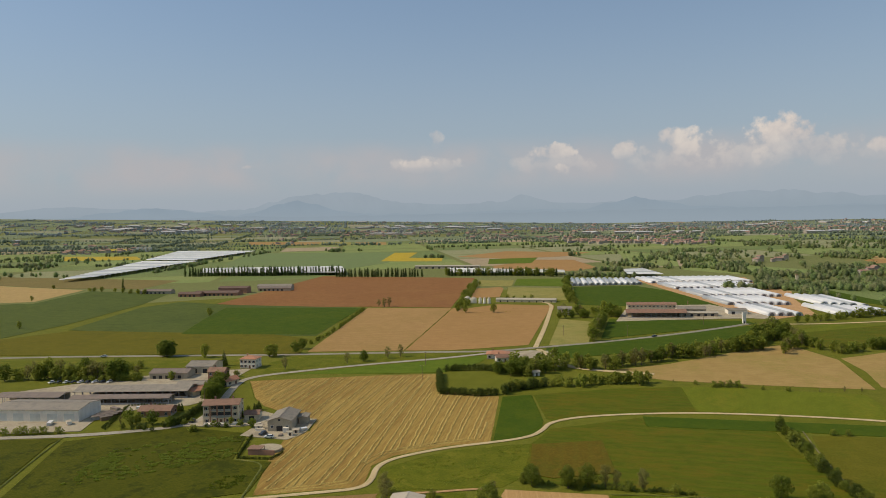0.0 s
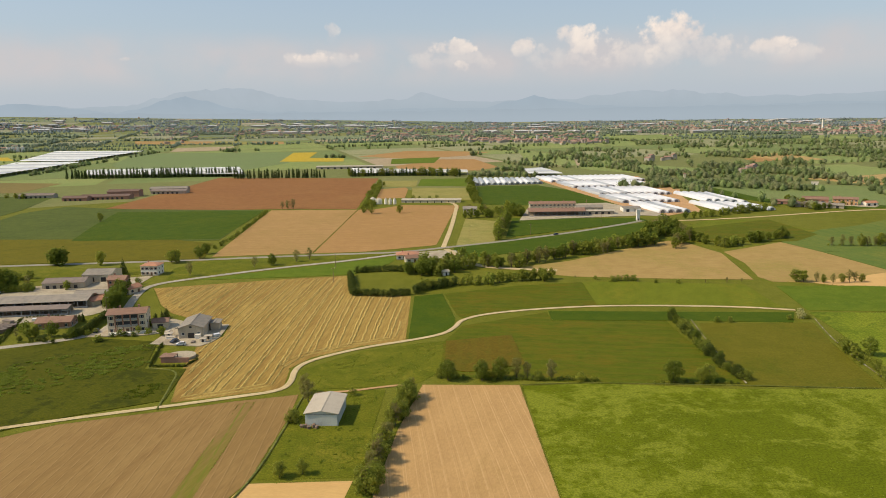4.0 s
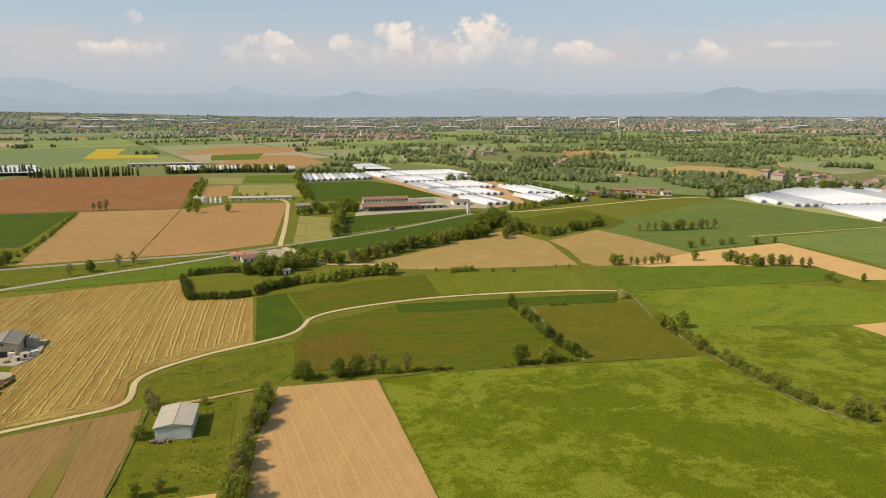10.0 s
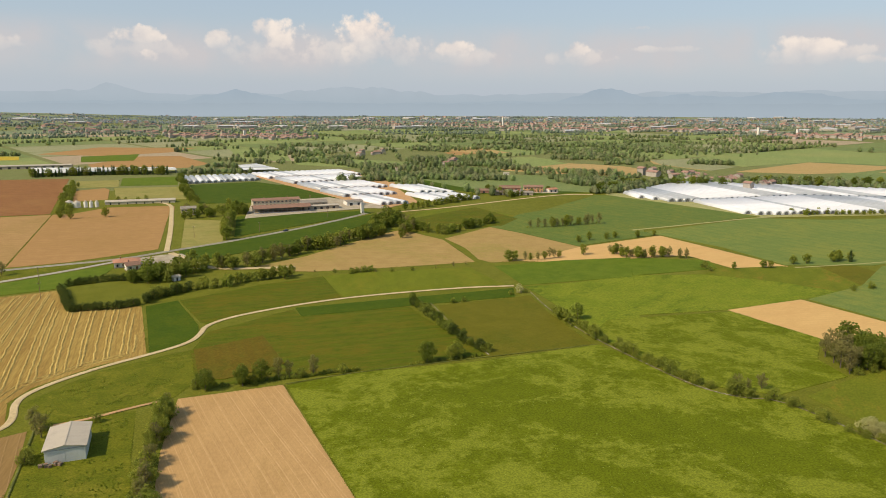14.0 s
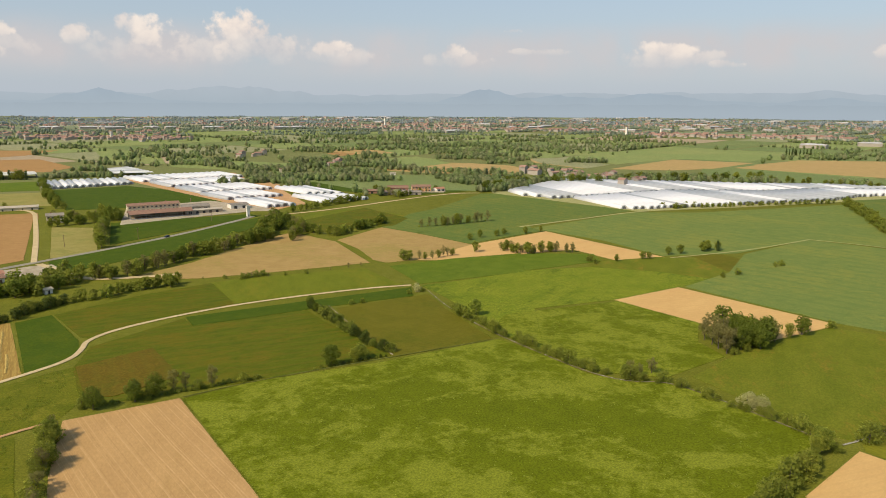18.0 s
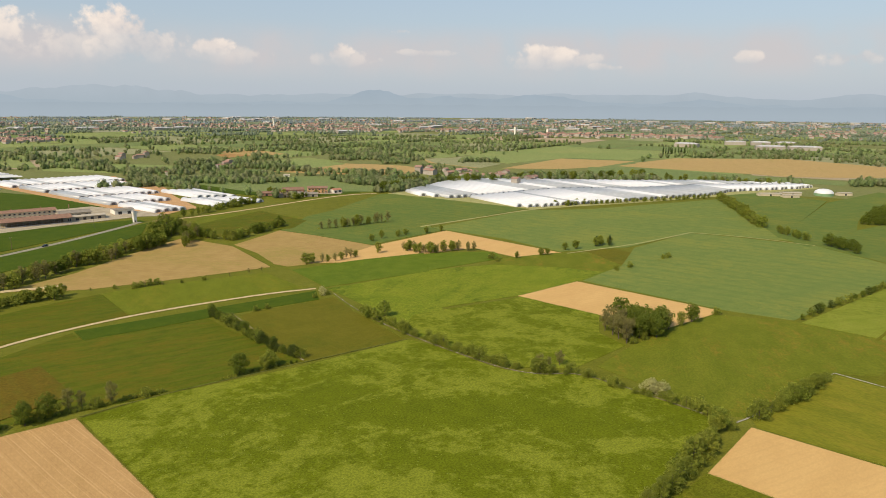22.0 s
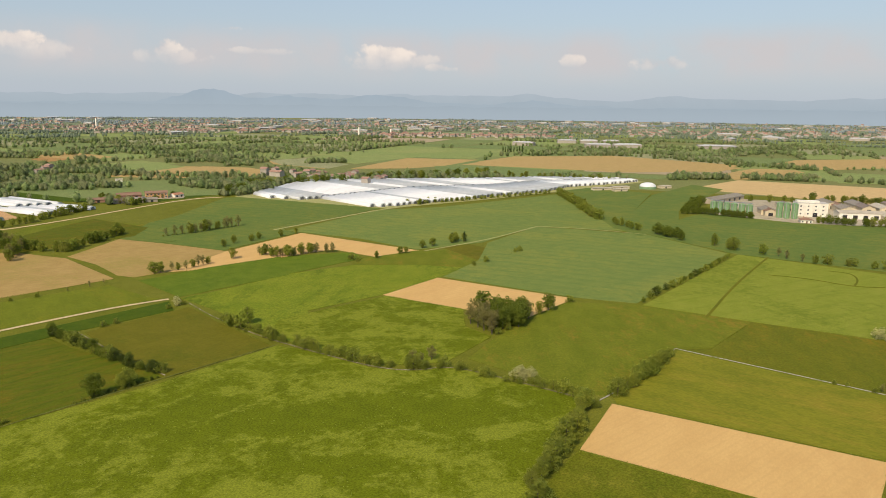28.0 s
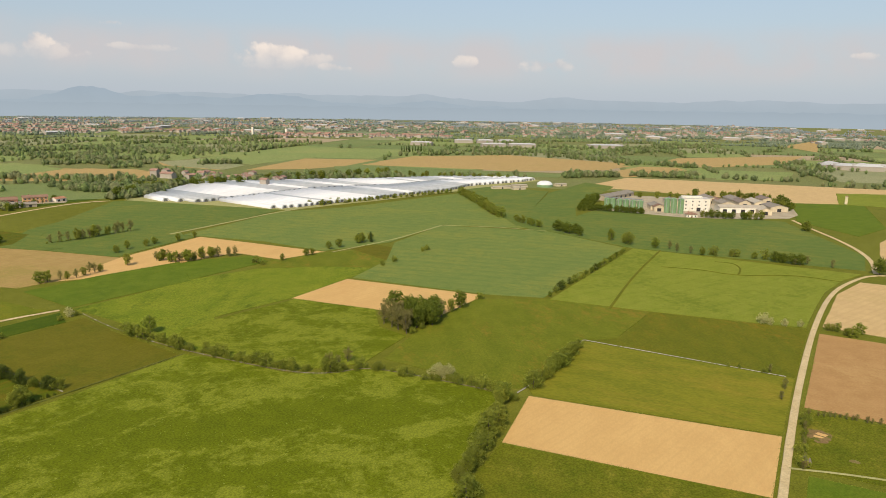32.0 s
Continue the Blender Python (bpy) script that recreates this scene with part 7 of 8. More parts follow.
parcels = collections.defaultdict(lambda: ([], []))
edges = []
# parcels past 2600 m use the tints with more painted haze
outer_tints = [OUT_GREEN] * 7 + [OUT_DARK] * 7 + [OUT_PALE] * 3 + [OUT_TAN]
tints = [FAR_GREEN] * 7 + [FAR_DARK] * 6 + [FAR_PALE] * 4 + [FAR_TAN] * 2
for gx in range(-30, 34):
    for gy in range(-6, 36):
        u, v = gx * 230, gy * 190
        cxx, cyy = u * 0.94 - v * 0.34, u * 0.34 + v * 0.94
        if not in_sight(cxx, cyy, 1150, 5400):
            continue
        quad = []
        for du, dv in ((0.03, 0.03), (0.97, 0.03), (0.97, 0.97), (0.03, 0.97)):
            jx, jy = (gx + round(du)) * 7 % 5 - 2, (gy + round(dv)) * 11 % 7 - 3
            uu, vv = u + du * 230 + jx * 16, v + dv * 190 + jy * 12
            quad.append((uu * 0.94 - vv * 0.34, uu * 0.34 + vv * 0.94))
        edges.append(quad)
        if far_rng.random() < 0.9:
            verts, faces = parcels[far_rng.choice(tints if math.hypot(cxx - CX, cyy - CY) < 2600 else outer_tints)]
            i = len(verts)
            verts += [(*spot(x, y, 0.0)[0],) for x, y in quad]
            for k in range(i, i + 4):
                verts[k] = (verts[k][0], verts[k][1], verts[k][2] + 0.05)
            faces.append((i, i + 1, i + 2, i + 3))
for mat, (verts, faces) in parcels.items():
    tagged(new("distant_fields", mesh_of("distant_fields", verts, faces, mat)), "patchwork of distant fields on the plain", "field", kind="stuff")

# canopies of distant woods and hedgerows
CANOPIES = [[] for _ in range(5)]
NEAR_CLEAR = [(110, 2220, 230), (230, 1800, 200), (1900, 1540, 260), (-450, 1400, 520), (60, 900, 260), (640, 560, 330), (950, 200, 260), (-750, 1150, 380), (-950, 1600, 330)]


def free(x, y):
    return all(math.hypot(x - a, y - b) > c for a, b, c in NEAR_CLEAR) and not any(inside(x, y, o) for o in OUTLINES)


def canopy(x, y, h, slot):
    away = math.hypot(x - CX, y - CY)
    # farther trees take the leaf colours with more haze painted in
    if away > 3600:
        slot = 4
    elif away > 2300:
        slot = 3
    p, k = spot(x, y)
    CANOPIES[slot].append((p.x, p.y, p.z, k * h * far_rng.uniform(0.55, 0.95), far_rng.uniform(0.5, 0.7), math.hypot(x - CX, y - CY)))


def canopy_mesh(slot):
    """Distant trees: each a lumpy tapering crown with loose leaf sprays round it."""
    r = np.random.RandomState(40 + slot)
    rows_c = np.array(CANOPIES[slot])
    m, seg = len(rows_c), 6
    ang = np.arange(seg) * 2 * math.pi / seg
    rings_v = []
    for z, wide in ((0.02, 0.5), (0.22, 0.95), (0.5, 1.0), (0.78, 0.72)):
        a = ang[None, :] + r.uniform(0, 1, (m, 1))
        w = rows_c[:, 3:4] * rows_c[:, 4:5] * 0.6 * wide * r.uniform(0.7, 1.25, (m, seg))
        zz = rows_c[:, 2:3] + rows_c[:, 3:4] * (z + r.uniform(-0.06, 0.08, (m, seg)))
        rings_v.append(np.stack([rows_c[:, 0:1] + np.cos(a) * w, rows_c[:, 1:2] + np.sin(a) * w, zz], 2))
    tip = np.stack([rows_c[:, 0] + r.normal(0, 0.6, m), rows_c[:, 1] + r.normal(0, 0.6, m), rows_c[:, 2] + rows_c[:, 3] * r.uniform(0.92, 1.12, m)], 1)[:, None, :]
    v = np.concatenate(rings_v + [tip], 1)
    n_v = v.shape[1]
    start = np.arange(m) * n_v
    faces = []
    for q in range(3):
        for k in range(seg):
            k2 = (k + 1) % seg
            faces += np.stack([start + q * seg + k, start + q * seg + k2, start + (q + 1) * seg + k2, start + (q + 1) * seg + k], 1).tolist()
    for k in range(seg):
        faces += np.stack([start + 3 * seg + k, start + 3 * seg + (k + 1) % seg, start + 4 * seg], 1).tolist()
    core = v.reshape(-1, 3)
    n = np.where(rows_c[:, 5] < 1500, 52, np.where(rows_c[:, 5] < 2300, 26, 6))
    c = np.repeat(rows_c, n, axis=0)
    m = len(c)
    a, e = r.uniform(0, 6.283, m), r.uniform(-0.5, 1.45, m)
    d = np.stack([np.cos(a) * np.cos(e), np.sin(a) * np.cos(e), np.sin(e)], 1)
    q = r.uniform(0.7, 1.25, m)[:, None]
    h = c[:, 3:4]
    mid = c[:, :3] + d * np.concatenate([h * c[:, 4:5] * 0.78, h * c[:, 4:5] * 0.78, h * 0.52], 1) * q + np.concatenate([np.zeros((m, 2)), h * 0.5], 1)
    nrm = d + r.normal(size=(m, 3)) * 0.45 + np.array([0, 0, 0.6])
    nrm /= np.linalg.norm(nrm, axis=1)[:, None]
    t = np.cross(nrm, r.normal(size=(m, 3)))
    t /= np.linalg.norm(t, axis=1)[:, None]
    b = np.cross(nrm, t)
    s = h * np.where(c[:, 5:6] < 1500, 0.105, np.where(c[:, 5:6] < 2300, 0.14, 0.24)) * r.uniform(0.65, 1.3, (m, 1))
    spray = np.stack([mid + (t * math.cos(k * 1.5708) + b * math.sin(k * 1.5708)) * s * r.uniform(0.6, 1.1, (m, 1)) for k in range(4)], 1).reshape(-1, 3)
    faces += (np.arange(m * 4).reshape(-1, 4) + len(core)).tolist()
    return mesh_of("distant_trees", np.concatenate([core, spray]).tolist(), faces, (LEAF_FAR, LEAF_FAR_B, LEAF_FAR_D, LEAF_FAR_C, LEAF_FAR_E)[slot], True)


for quad in edges:
    for (x0, y0), (x1, y1) in ((quad[0], quad[1]), (quad[1], quad[2])):
        if far_rng.random() < (0.5 if math.hypot(x0 - CX, y0 - CY) < 2000 else 0.62):
            d = math.hypot(x1 - x0, y1 - y0)
            dense = far_rng.choice((4.5, 6, 9))
            dist = math.hypot(x0 - CX, y0 - CY)
            if dist > 3000:
                dense *= 1.8
            size = far_rng.uniform(0.75, 1.25)
            for i in range(int(d / dense)):
                t = (i + far_rng.random()) * dense / d
                x, y = x0 + (x1 - x0) * t + far_rng.gauss(0, 3), y0 + (y1 - y0) * t + far_rng.gauss(0, 3)
                if free(x, y):
                    canopy(x, y, size * far_rng.uniform(6, 12), far_rng.randrange(3))
for _ in range(230):
    a, d = radians(far_rng.uniform(-50, 95)), far_rng.uniform(1350, 5400)
    wx, wy = CX + d * math.sin(a), CY + d * math.cos(a)
    for i in range(int(far_rng.uniform(20, 60))):
        x, y = wx + far_rng.gauss(0, 70), wy + far_rng.gauss(0, 28)
        if free(x, y):
            canopy(x, y, far_rng.uniform(8, 14), far_rng.randrange(3))
for wood in WOODS:
    (x0, y0), (x1, y1), wide, n = wood
    for i in range(n):
        t = far_rng.random()
        x, y = x0 + (x1 - x0) * t + far_rng.gauss(0, wide), y0 + (y1 - y0) * t + far_rng.gauss(0, wide)
        if not any(inside(x, y, o) for o in OUTLINES):
            canopy(x, y, far_rng.uniform(7, 12), far_rng.randrange(3))


# tree belts on the plain: along which line, how wide, how many on each stretch
def belt(line, wide, n):
    for (x0, y0), (x1, y1) in zip(line, line[1:]):
        for i in range(n):
            t = far_rng.random()
            canopy(x0 + (x1 - x0) * t + far_rng.gauss(0, wide), y0 + (y1 - y0) * t + far_rng.gauss(0, wide), far_rng.uniform(7, 12), far_rng.randrange(3))


belt([(420, 1035), (458, 982), (504, 909), (547, 850)], 6, 36)
belt([(700, 1532), (701, 1377), (702, 1221), (781, 1177)], 20, 53)
belt([(312, 1036), (356, 967), (387, 961)], 15, 40)
belt([(445, 835), (479, 804), (476, 733)], 12, 30)
belt([(136, 1504), (195, 1357), (224, 1214)], 25, 35)
belt([(435, 1473), (550, 1567)], 15, 40)
belt([(1433, 636), (1359, 524), (1321, 421)], 12, 35)
belt([(998, 426), (1021, 351)], 6, 45)
belt([(1058, 337), (1086, 245)], 5, 50)
belt([(1349, 764), (1391, 675)], 12, 40)
belt([(1769, 573), (1724, 413)], 20, 80)
belt([(1113, 215), (1115, 155), (1132, 114)], 6, 12)
belt([(637, 709), (695, 695), (744, 669), (809, 602)], 10, 36)
belt([(777, 1361), (945, 1347), (963, 1166)], 30, 60)
belt([(774, 1624), (783, 1504), (892, 1514), (874, 1362), (979, 1432)], 14, 55)
belt([(618, 1156), (662, 1145), (715, 1162)], 10, 40)
belt([(682, 1160), (670, 1002)], 8, 45)
belt([(662, 949), (631, 821), (597, 766)], 9, 35)
belt([(442, 815), (450, 761), (480, 708)], 7, 40)
belt([(420, 700), (452, 700), (497, 731), (581, 761)], 6, 36)
belt([(655, 721), (736, 701)], 6, 30)
belt([(885, 1300), (1088, 1329)], 14, 60)
belt([(773, 991), (835, 961)], 8, 30)
belt([(1392, 774), (1480, 716)], 14, 50)
belt([(1771, 835), (1760, 700)], 16, 50)
belt([(1525, 672), (1509, 631), (1410, 528), (1371, 455), (1274, 398)], 10, 36)
belt([(959, 409), (1038, 358)], 5, 50)
belt([(1056, 337), (1130, 253)], 5, 50)
belt([(1301, 369), (1301, 279)], 7, 40)
belt([(1844, 621), (2058, 419)], 20, 80)
belt([(1508, 165), (1568, 141)], 6, 25)
belt([(1942, 262), (2036, 234)], 8, 25)
belt([(1722, 133), (1798, 78)], 6, 30)
belt([(62, 1341), (173, 1692)], 18, 70)
belt([(190, 1730), (300, 1638)], 18, 60)
belt([(181, 1224), (242, 1084), (290, 1063)], 8, 45)
belt([(217, 982), (244, 835)], 8, 50)
belt([(2, 1857), (29, 1752)], 12, 25)
belt([(-63, 1613), (-42, 1586)], 6, 10)
belt([(8, 1189), (43, 1173)], 6, 25)
belt([(452, 1448), (630, 1498)], 16, 60)
belt([(336, 1221), (423, 1117)], 7, 40)
belt([(291, 1089), (391, 1112), (461, 1056)], 8, 40)
belt([(30, 1319), (107, 1237)], 8, 25)
belt([(71, 1211), (272, 1282)], 14, 60)
belt([(159, 899), (268, 925), (348, 869)], 8, 50)
belt([(311, 1079), (480, 1107)], 12, 60)
belt([(-811, 1159), (-848, 1375), (-922, 1872)], 3, 34)
belt([(-399, 1570), (-337, 1557)], 3, 16)
belt([(-1360, 2042), (-1320, 2210)], 14, 40)
belt([(-1083, 1335), (-1006, 1412)], 6, 22)
belt([(419, 932), (571, 816)], 3, 46)
belt([(291, 948), (375, 848)], 4, 50)
belt([(205, 920), (260, 938)], 10, 50)
# village houses
FAR_WALL = coat("weathered_plaster", (0.444, 0.392, 0.324), (0.358, 0.316, 0.264), 0.9, 0.4, vary=0.4)
FAR_ROOF = coat("weathered_tile", (0.396, 0.233, 0.165), (0.306, 0.190, 0.140), 0.9, 0.5, vary=0.4)
HALL_ROOF = coat("grey_hall_roof", (0.55, 0.54, 0.51), (0.45, 0.44, 0.42), 0.7, 0.1, vary=0.35)
HOUSES = []
for L, W, st in ((11, 8, 2), (14, 9, 2), (9, 8, 3), (17, 9, 2)):
    H = 3 * st
    bm = bmesh.new()
    for s in (-1, 1):
        y0, y1 = s * (W / 2 + 0.7), 0.0
        q = [bm.verts.new(p) for p in ((-L / 2 - 0.6, y0, H - 0.25), (L / 2 + 0.6, y0, H - 0.25), (L / 2 + 0.6, y1, H + 1.85), (-L / 2 - 0.6, y1, H + 1.85), (-L / 2 - 0.6, y0, H), (L / 2 + 0.6, y0, H), (L / 2 + 0.6, y1, H + 2.1), (-L / 2 - 0.6, y1, H + 2.1))]
        for f in ((0, 1, 2, 3), (7, 6, 5, 4), (0, 4, 5, 1), (1, 5, 6, 2), (3, 7, 4, 0)):
            bm.faces.new([q[i] for i in f])
    HOUSES.append((finish("wall", gable_walls(L, W, H, 1.8), FAR_WALL), finish("roof", bm, FAR_ROOF)))


MANY = [0]
OUTER = [([], [], []), ([], [], [])]


def village_house(x, y, turn, big=1.0):
    p, k = spot(x, y)
    MANY[0] += 1
    if MANY[0] > 290:
        L, W, H, c, s = far_rng.uniform(4.5, 8) * big * k, far_rng.uniform(4, 5.2) * big * k, far_rng.choice((4, 6.2, 6.2, 8.5)) * big * k, math.cos(turn), math.sin(turn)
        for (verts, faces, _), pts, fs in ((OUTER[0], ((-1, -1, 0), (1, -1, 0), (1, 1, 0), (-1, 1, 0), (-1, -1, 1), (1, -1, 1), (1, 1, 1), (-1, 1, 1)), ((0, 1, 5, 4), (1, 2, 6, 5), (2, 3, 7, 6), (3, 0, 4, 7))),
                                           (OUTER[1], ((-1.1, -1.15, 0.96), (1.1, -1.15, 0.96), (1.1, 1.15, 0.96), (-1.1, 1.15, 0.96), (-1.1, 0, 1.32), (1.1, 0, 1.32)), ((0, 1, 5, 4), (2, 3, 4, 5), (1, 2, 5), (3, 0, 4)))):
            i = len(verts)
            verts += [(p.x + (a * L) * c - (b * W) * s, p.y + (a * L) * s + (b * W) * c, p.z + z * H) for a, b, z in pts]
            faces += [tuple(i + q for q in f) for f in fs]
        return
    ob = tagged(new("village_house"), "village house with plastered walls and red tile roof", "house", "village houses")
    ob.matrix_world = Matrix.LocRotScale(p, Euler((0, 0, turn)), (k * big, k * big, k * big))
    wm, rm = far_rng.choice(HOUSES)
    part("wall", wm, None, ob)
    part("roof", rm, None, ob)


HALL = (finish("wall", gable_walls(80, 30, 8, 3), FAR_WALL), finish("roof", hip_roof(80, 30, 8.3, 3.2, 0.6), HALL_ROOF))


def hall(x, y, turn, sx):
    p, k = spot(x, y)
    ob = tagged(new("industrial_hall"), "pale flat-roofed industrial hall on the plain", "industrial hall", "industrial halls")
    ob.matrix_world = Matrix.LocRotScale(p, Euler((0, 0, turn)), (k * sx, k * sx, k))
    part("wall", HALL[0], None, ob)
    part("roof", HALL[1], None, ob)

def apartment_block(x, y, turn):
    p, k = spot(x, y)
    ob = tagged(new("apartment_block"), "pale six-storey apartment block in the far town", "apartment block", "far apartment blocks")
    ob.matrix_world = Matrix.LocRotScale(p, Euler((0, 0, turn)), (k, k, k))
    part("wall", boxed(-8, -6, 0, 8, 6, 19), WALL_WHITE, ob)
    part("roof", boxed(-8.4, -6.4, 19, 8.4, 6.4, 19.8), FAR_ROOF, ob)
    for i in range(6):
        part("window_band", boxed(-7, -6.06, 1.2 + 3 * i, 7, -5.98, 2.7 + 3 * i), GLASS, ob)


for i in range(11):
    apartment_block(-1455 + 52 * i + (60 if i > 4 else 0), 3175 + 10 * i, 0.3)
for i in range(4):
    p, k = spot(-1413 + 11 * i, 1946 + 5 * i)
    tank = tagged(new("storage_tank"), "tall white storage tank beside the rape fields", "tank", "white storage tanks")
    tank.matrix_world = Matrix.LocRotScale(p, Euler((0, 0, 0)), (k, k, k))
    bm = bmesh.new()
    tube(bm, 0, 0, 0, 15, 5, 5, 14)
    part("body", bm, WALL_WHITE, tank)
    bm = bmesh.new()
    tube(bm, 0, 0, 15, 16.5, 5.1, 0.6, 14)
    part("roof", bm, SHEET_PALE, tank)

for (x0, y0), (x1, y1), wide, n in VILLAGES:
    for i in range(n):
        t = far_rng.random()
        village_house(x0 + (x1 - x0) * t + far_rng.gauss(0, wide), y0 + (y1 - y0) * t + far_rng.gauss(0, wide), far_rng.choice((0.2, 0.35, 1.8, 1.95)) + far_rng.gauss(0, 0.1), far_rng.uniform(0.8, 1.15))
        if i % 2 == 0:
            canopy(x0 + (x1 - x0) * t + far_rng.gauss(0, wide), y0 + (y1 - y0) * t + far_rng.gauss(0, wide), far_rng.uniform(5, 9), far_rng.choice((0, 2)))
for (x0, y0), (x1, y1), wide, n in INDUSTRY:
    for i in range(n):
        t = far_rng.random()
        hall(x0 + (x1 - x0) * t + far_rng.gauss(0, wide), y0 + (y1 - y0) * t + far_rng.gauss(0, wide), far_rng.choice((0.1, 0.4, 1.7)), far_rng.uniform(0.4, 1.2))
for (x0, y0), (x1, y1) in WORKS:
    span, along = math.hypot(x1 - x0, y1 - y0), math.atan2(y1 - y0, x1 - x0)
    n = max(1, round(span / 75))
    for i in range(n):
        t = (i + 0.5) / n
        hall(x0 + (x1 - x0) * t, y0 + (y1 - y0) * t, along, far_rng.uniform(0.7, 0.98) * span / n / 80)
for _ in range(520):
    a, d = far_rng.uniform(-46, 93), far_rng.uniform(2500, 5600)
    x, y = CX + d * math.sin(radians(a)), CY + d * math.cos(radians(a))
    if noise.noise((x * 0.0016, y * 0.0016, 5.0)) < 0.0:
        continue
    if far_rng.random() < 0.08:
        hall(x, y, far_rng.choice((0.2, 1.8)), far_rng.uniform(0.4, 1.1))
    else:
        for _ in range(2):
            village_house(x + far_rng.gauss(0, 22), y + far_rng.gauss(0, 22), far_rng.uniform(0, 3.14), far_rng.uniform(0.7, 1.2))
for name, mat, (verts, faces, _) in (("distant_house_walls", FAR_WALL, OUTER[0]), ("distant_house_roofs", FAR_ROOF, OUTER[1])):
    tagged(new(name, mesh_of(name, verts, faces, mat)), "crowded houses of far villages on the plain", "houses", kind="stuff")
for x, y, h in TOWERS:
    p, k = spot(x, y)
    ob = tagged(new("church_tower"), "pale village tower above the roofs", "tower")
    ob.matrix_world = Matrix.LocRotScale(p, Euler((0, 0, 0.3)), (k, k, k))
    part("shaft", boxed(-3, -3, 0, 3, 3, h), WALL_WHITE, ob)
    part("roof", hip_roof(6, 6, h + 0.15, 3, 0.4), TILE, ob)


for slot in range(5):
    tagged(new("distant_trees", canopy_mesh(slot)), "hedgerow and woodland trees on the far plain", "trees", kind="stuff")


# unlit glowing mountains along the northern horizon, haze painted into their colour
def ridge(name, label, radius, mat, base, height, seed, peaks):
    verts, faces = [], []
    n = 520
    for i in range(n + 1):
        a = -75 + 195 * i / n
        h = base + height * (noise.fractal(Vector((a * 0.09, seed, 0.0)), 0.75, 2.1, 8) * 0.5 + 0.35)
        for pa, ph, pw in peaks:
            h = max(h, ph * math.exp(-abs((a - pa) / pw) ** 1.5) * (1 + 0.25 * noise.fractal(Vector((a * 0.22, seed + 9, 0.0)), 0.8, 2.0, 5)) + height * 0.2 * noise.fractal(Vector((a * 0.6, seed + 4, 0.0)), 0.55, 2.1, 8))
        top = 100 + radius * math.tan(radians(max(h, -1.3)))
        x, y = math.sin(radians(a)), math.cos(radians(a))
        verts += [(CX + x * radius, CY + y * radius, 0), (CX + x * radius, CY + y * radius, top * 0.5), (CX + x * (radius + 30), CY + y * (radius + 30), top)]
        verts += [(CX + x * (radius + 90), CY + y * (radius + 90), 0)]
    for i in range(n):
        j = i * 4
        for k in range(3):
            faces.append((j + k, j + 4 + k, j + 5 + k, j + 1 + k))
    tagged(new(name, mesh_of(name, verts, faces, mat, True)), label, "mountains", kind="structure")


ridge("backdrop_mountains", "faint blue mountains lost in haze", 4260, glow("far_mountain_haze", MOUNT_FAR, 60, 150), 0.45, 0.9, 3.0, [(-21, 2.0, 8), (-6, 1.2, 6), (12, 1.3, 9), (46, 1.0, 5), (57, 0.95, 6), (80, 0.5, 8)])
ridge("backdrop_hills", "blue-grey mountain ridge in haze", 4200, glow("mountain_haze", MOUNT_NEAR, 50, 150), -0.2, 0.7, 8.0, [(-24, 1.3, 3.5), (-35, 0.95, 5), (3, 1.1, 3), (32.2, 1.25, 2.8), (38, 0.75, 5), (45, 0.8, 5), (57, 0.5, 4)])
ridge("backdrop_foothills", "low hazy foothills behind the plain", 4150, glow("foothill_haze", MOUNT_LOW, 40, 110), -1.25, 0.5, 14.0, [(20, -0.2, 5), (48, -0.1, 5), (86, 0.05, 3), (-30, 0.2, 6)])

# tall tufts in the meadows
def tufts(name, label, mat, corners, count, size, seed, keep):
    r = random.Random(seed)
    verts, faces = [], []
    x0, x1 = min(c[0] for c in corners), max(c[0] for c in corners)
    y0, y1 = min(c[1] for c in corners), max(c[1] for c in corners)
    made = 0
    while made < count:
        x, y = r.uniform(x0, x1), r.uniform(y0, y1)
        if not inside(x, y, corners) or 0.5 * noise.noise((x * 0.06, y * 0.06, seed)) + 0.8 * noise.noise((x * 0.33, y * 0.33, seed)) < keep:
            made += 0.1
            continue
        made += 1
        s = size * r.uniform(0.5, 1.4)
        for b in range(4):
            a = r.uniform(0, 6.283)
            dx, dy = math.cos(a) * s, math.sin(a) * s
            lx, ly = r.gauss(0, 0.35) * s, r.gauss(0, 0.35) * s
            i = len(verts)
            verts += [(x - dx * 0.5, y - dy * 0.5, 0.05), (x + dx * 0.5, y + dy * 0.5, 0.05), (x + dx * 0.7 + lx, y + dy * 0.7 + ly, 0.08 + s * 0.75), (x - dx * 0.6 + lx, y - dy * 0.6 + ly, 0.1 + s * 0.6)]
            faces.append((i, i + 1, i + 2, i + 3))
    tagged(new(name, mesh_of(name, verts, faces, mat)), label, "grass", kind="stuff")


tufts("grass_tufts", "taller tufts of trampled grass", TUFT_PALE, [(-192, 222), (-196, 262), (-168, 282), (-147, 288), (-140, 262), (-158, 246), (-176, 226)], 7000, 0.55, 4, 0.12)
tufts("grass_tufts", "dark tufts of trampled grass", TUFT, [(-133, 228), (-122, 230), (-124, 244), (-134, 240)], 260, 0.5, 9, 0.05)
tufts("grass_tufts", "scattered tufts of seeding meadow grass", TUFT_PALE, [(14, 244), (140, 246), (150, 198), (172, 176), (176, 122), (60, 95), (30, 110)], 2200, 0.18, 5, 0.1)
tufts("grass_tufts", "rough grass beside the track", TUFT_PALE, [(-72, 258), (-54, 280), (-24, 294), (-22, 264), (-40, 248), (-64, 244)], 900, 0.22, 7, 0.1)
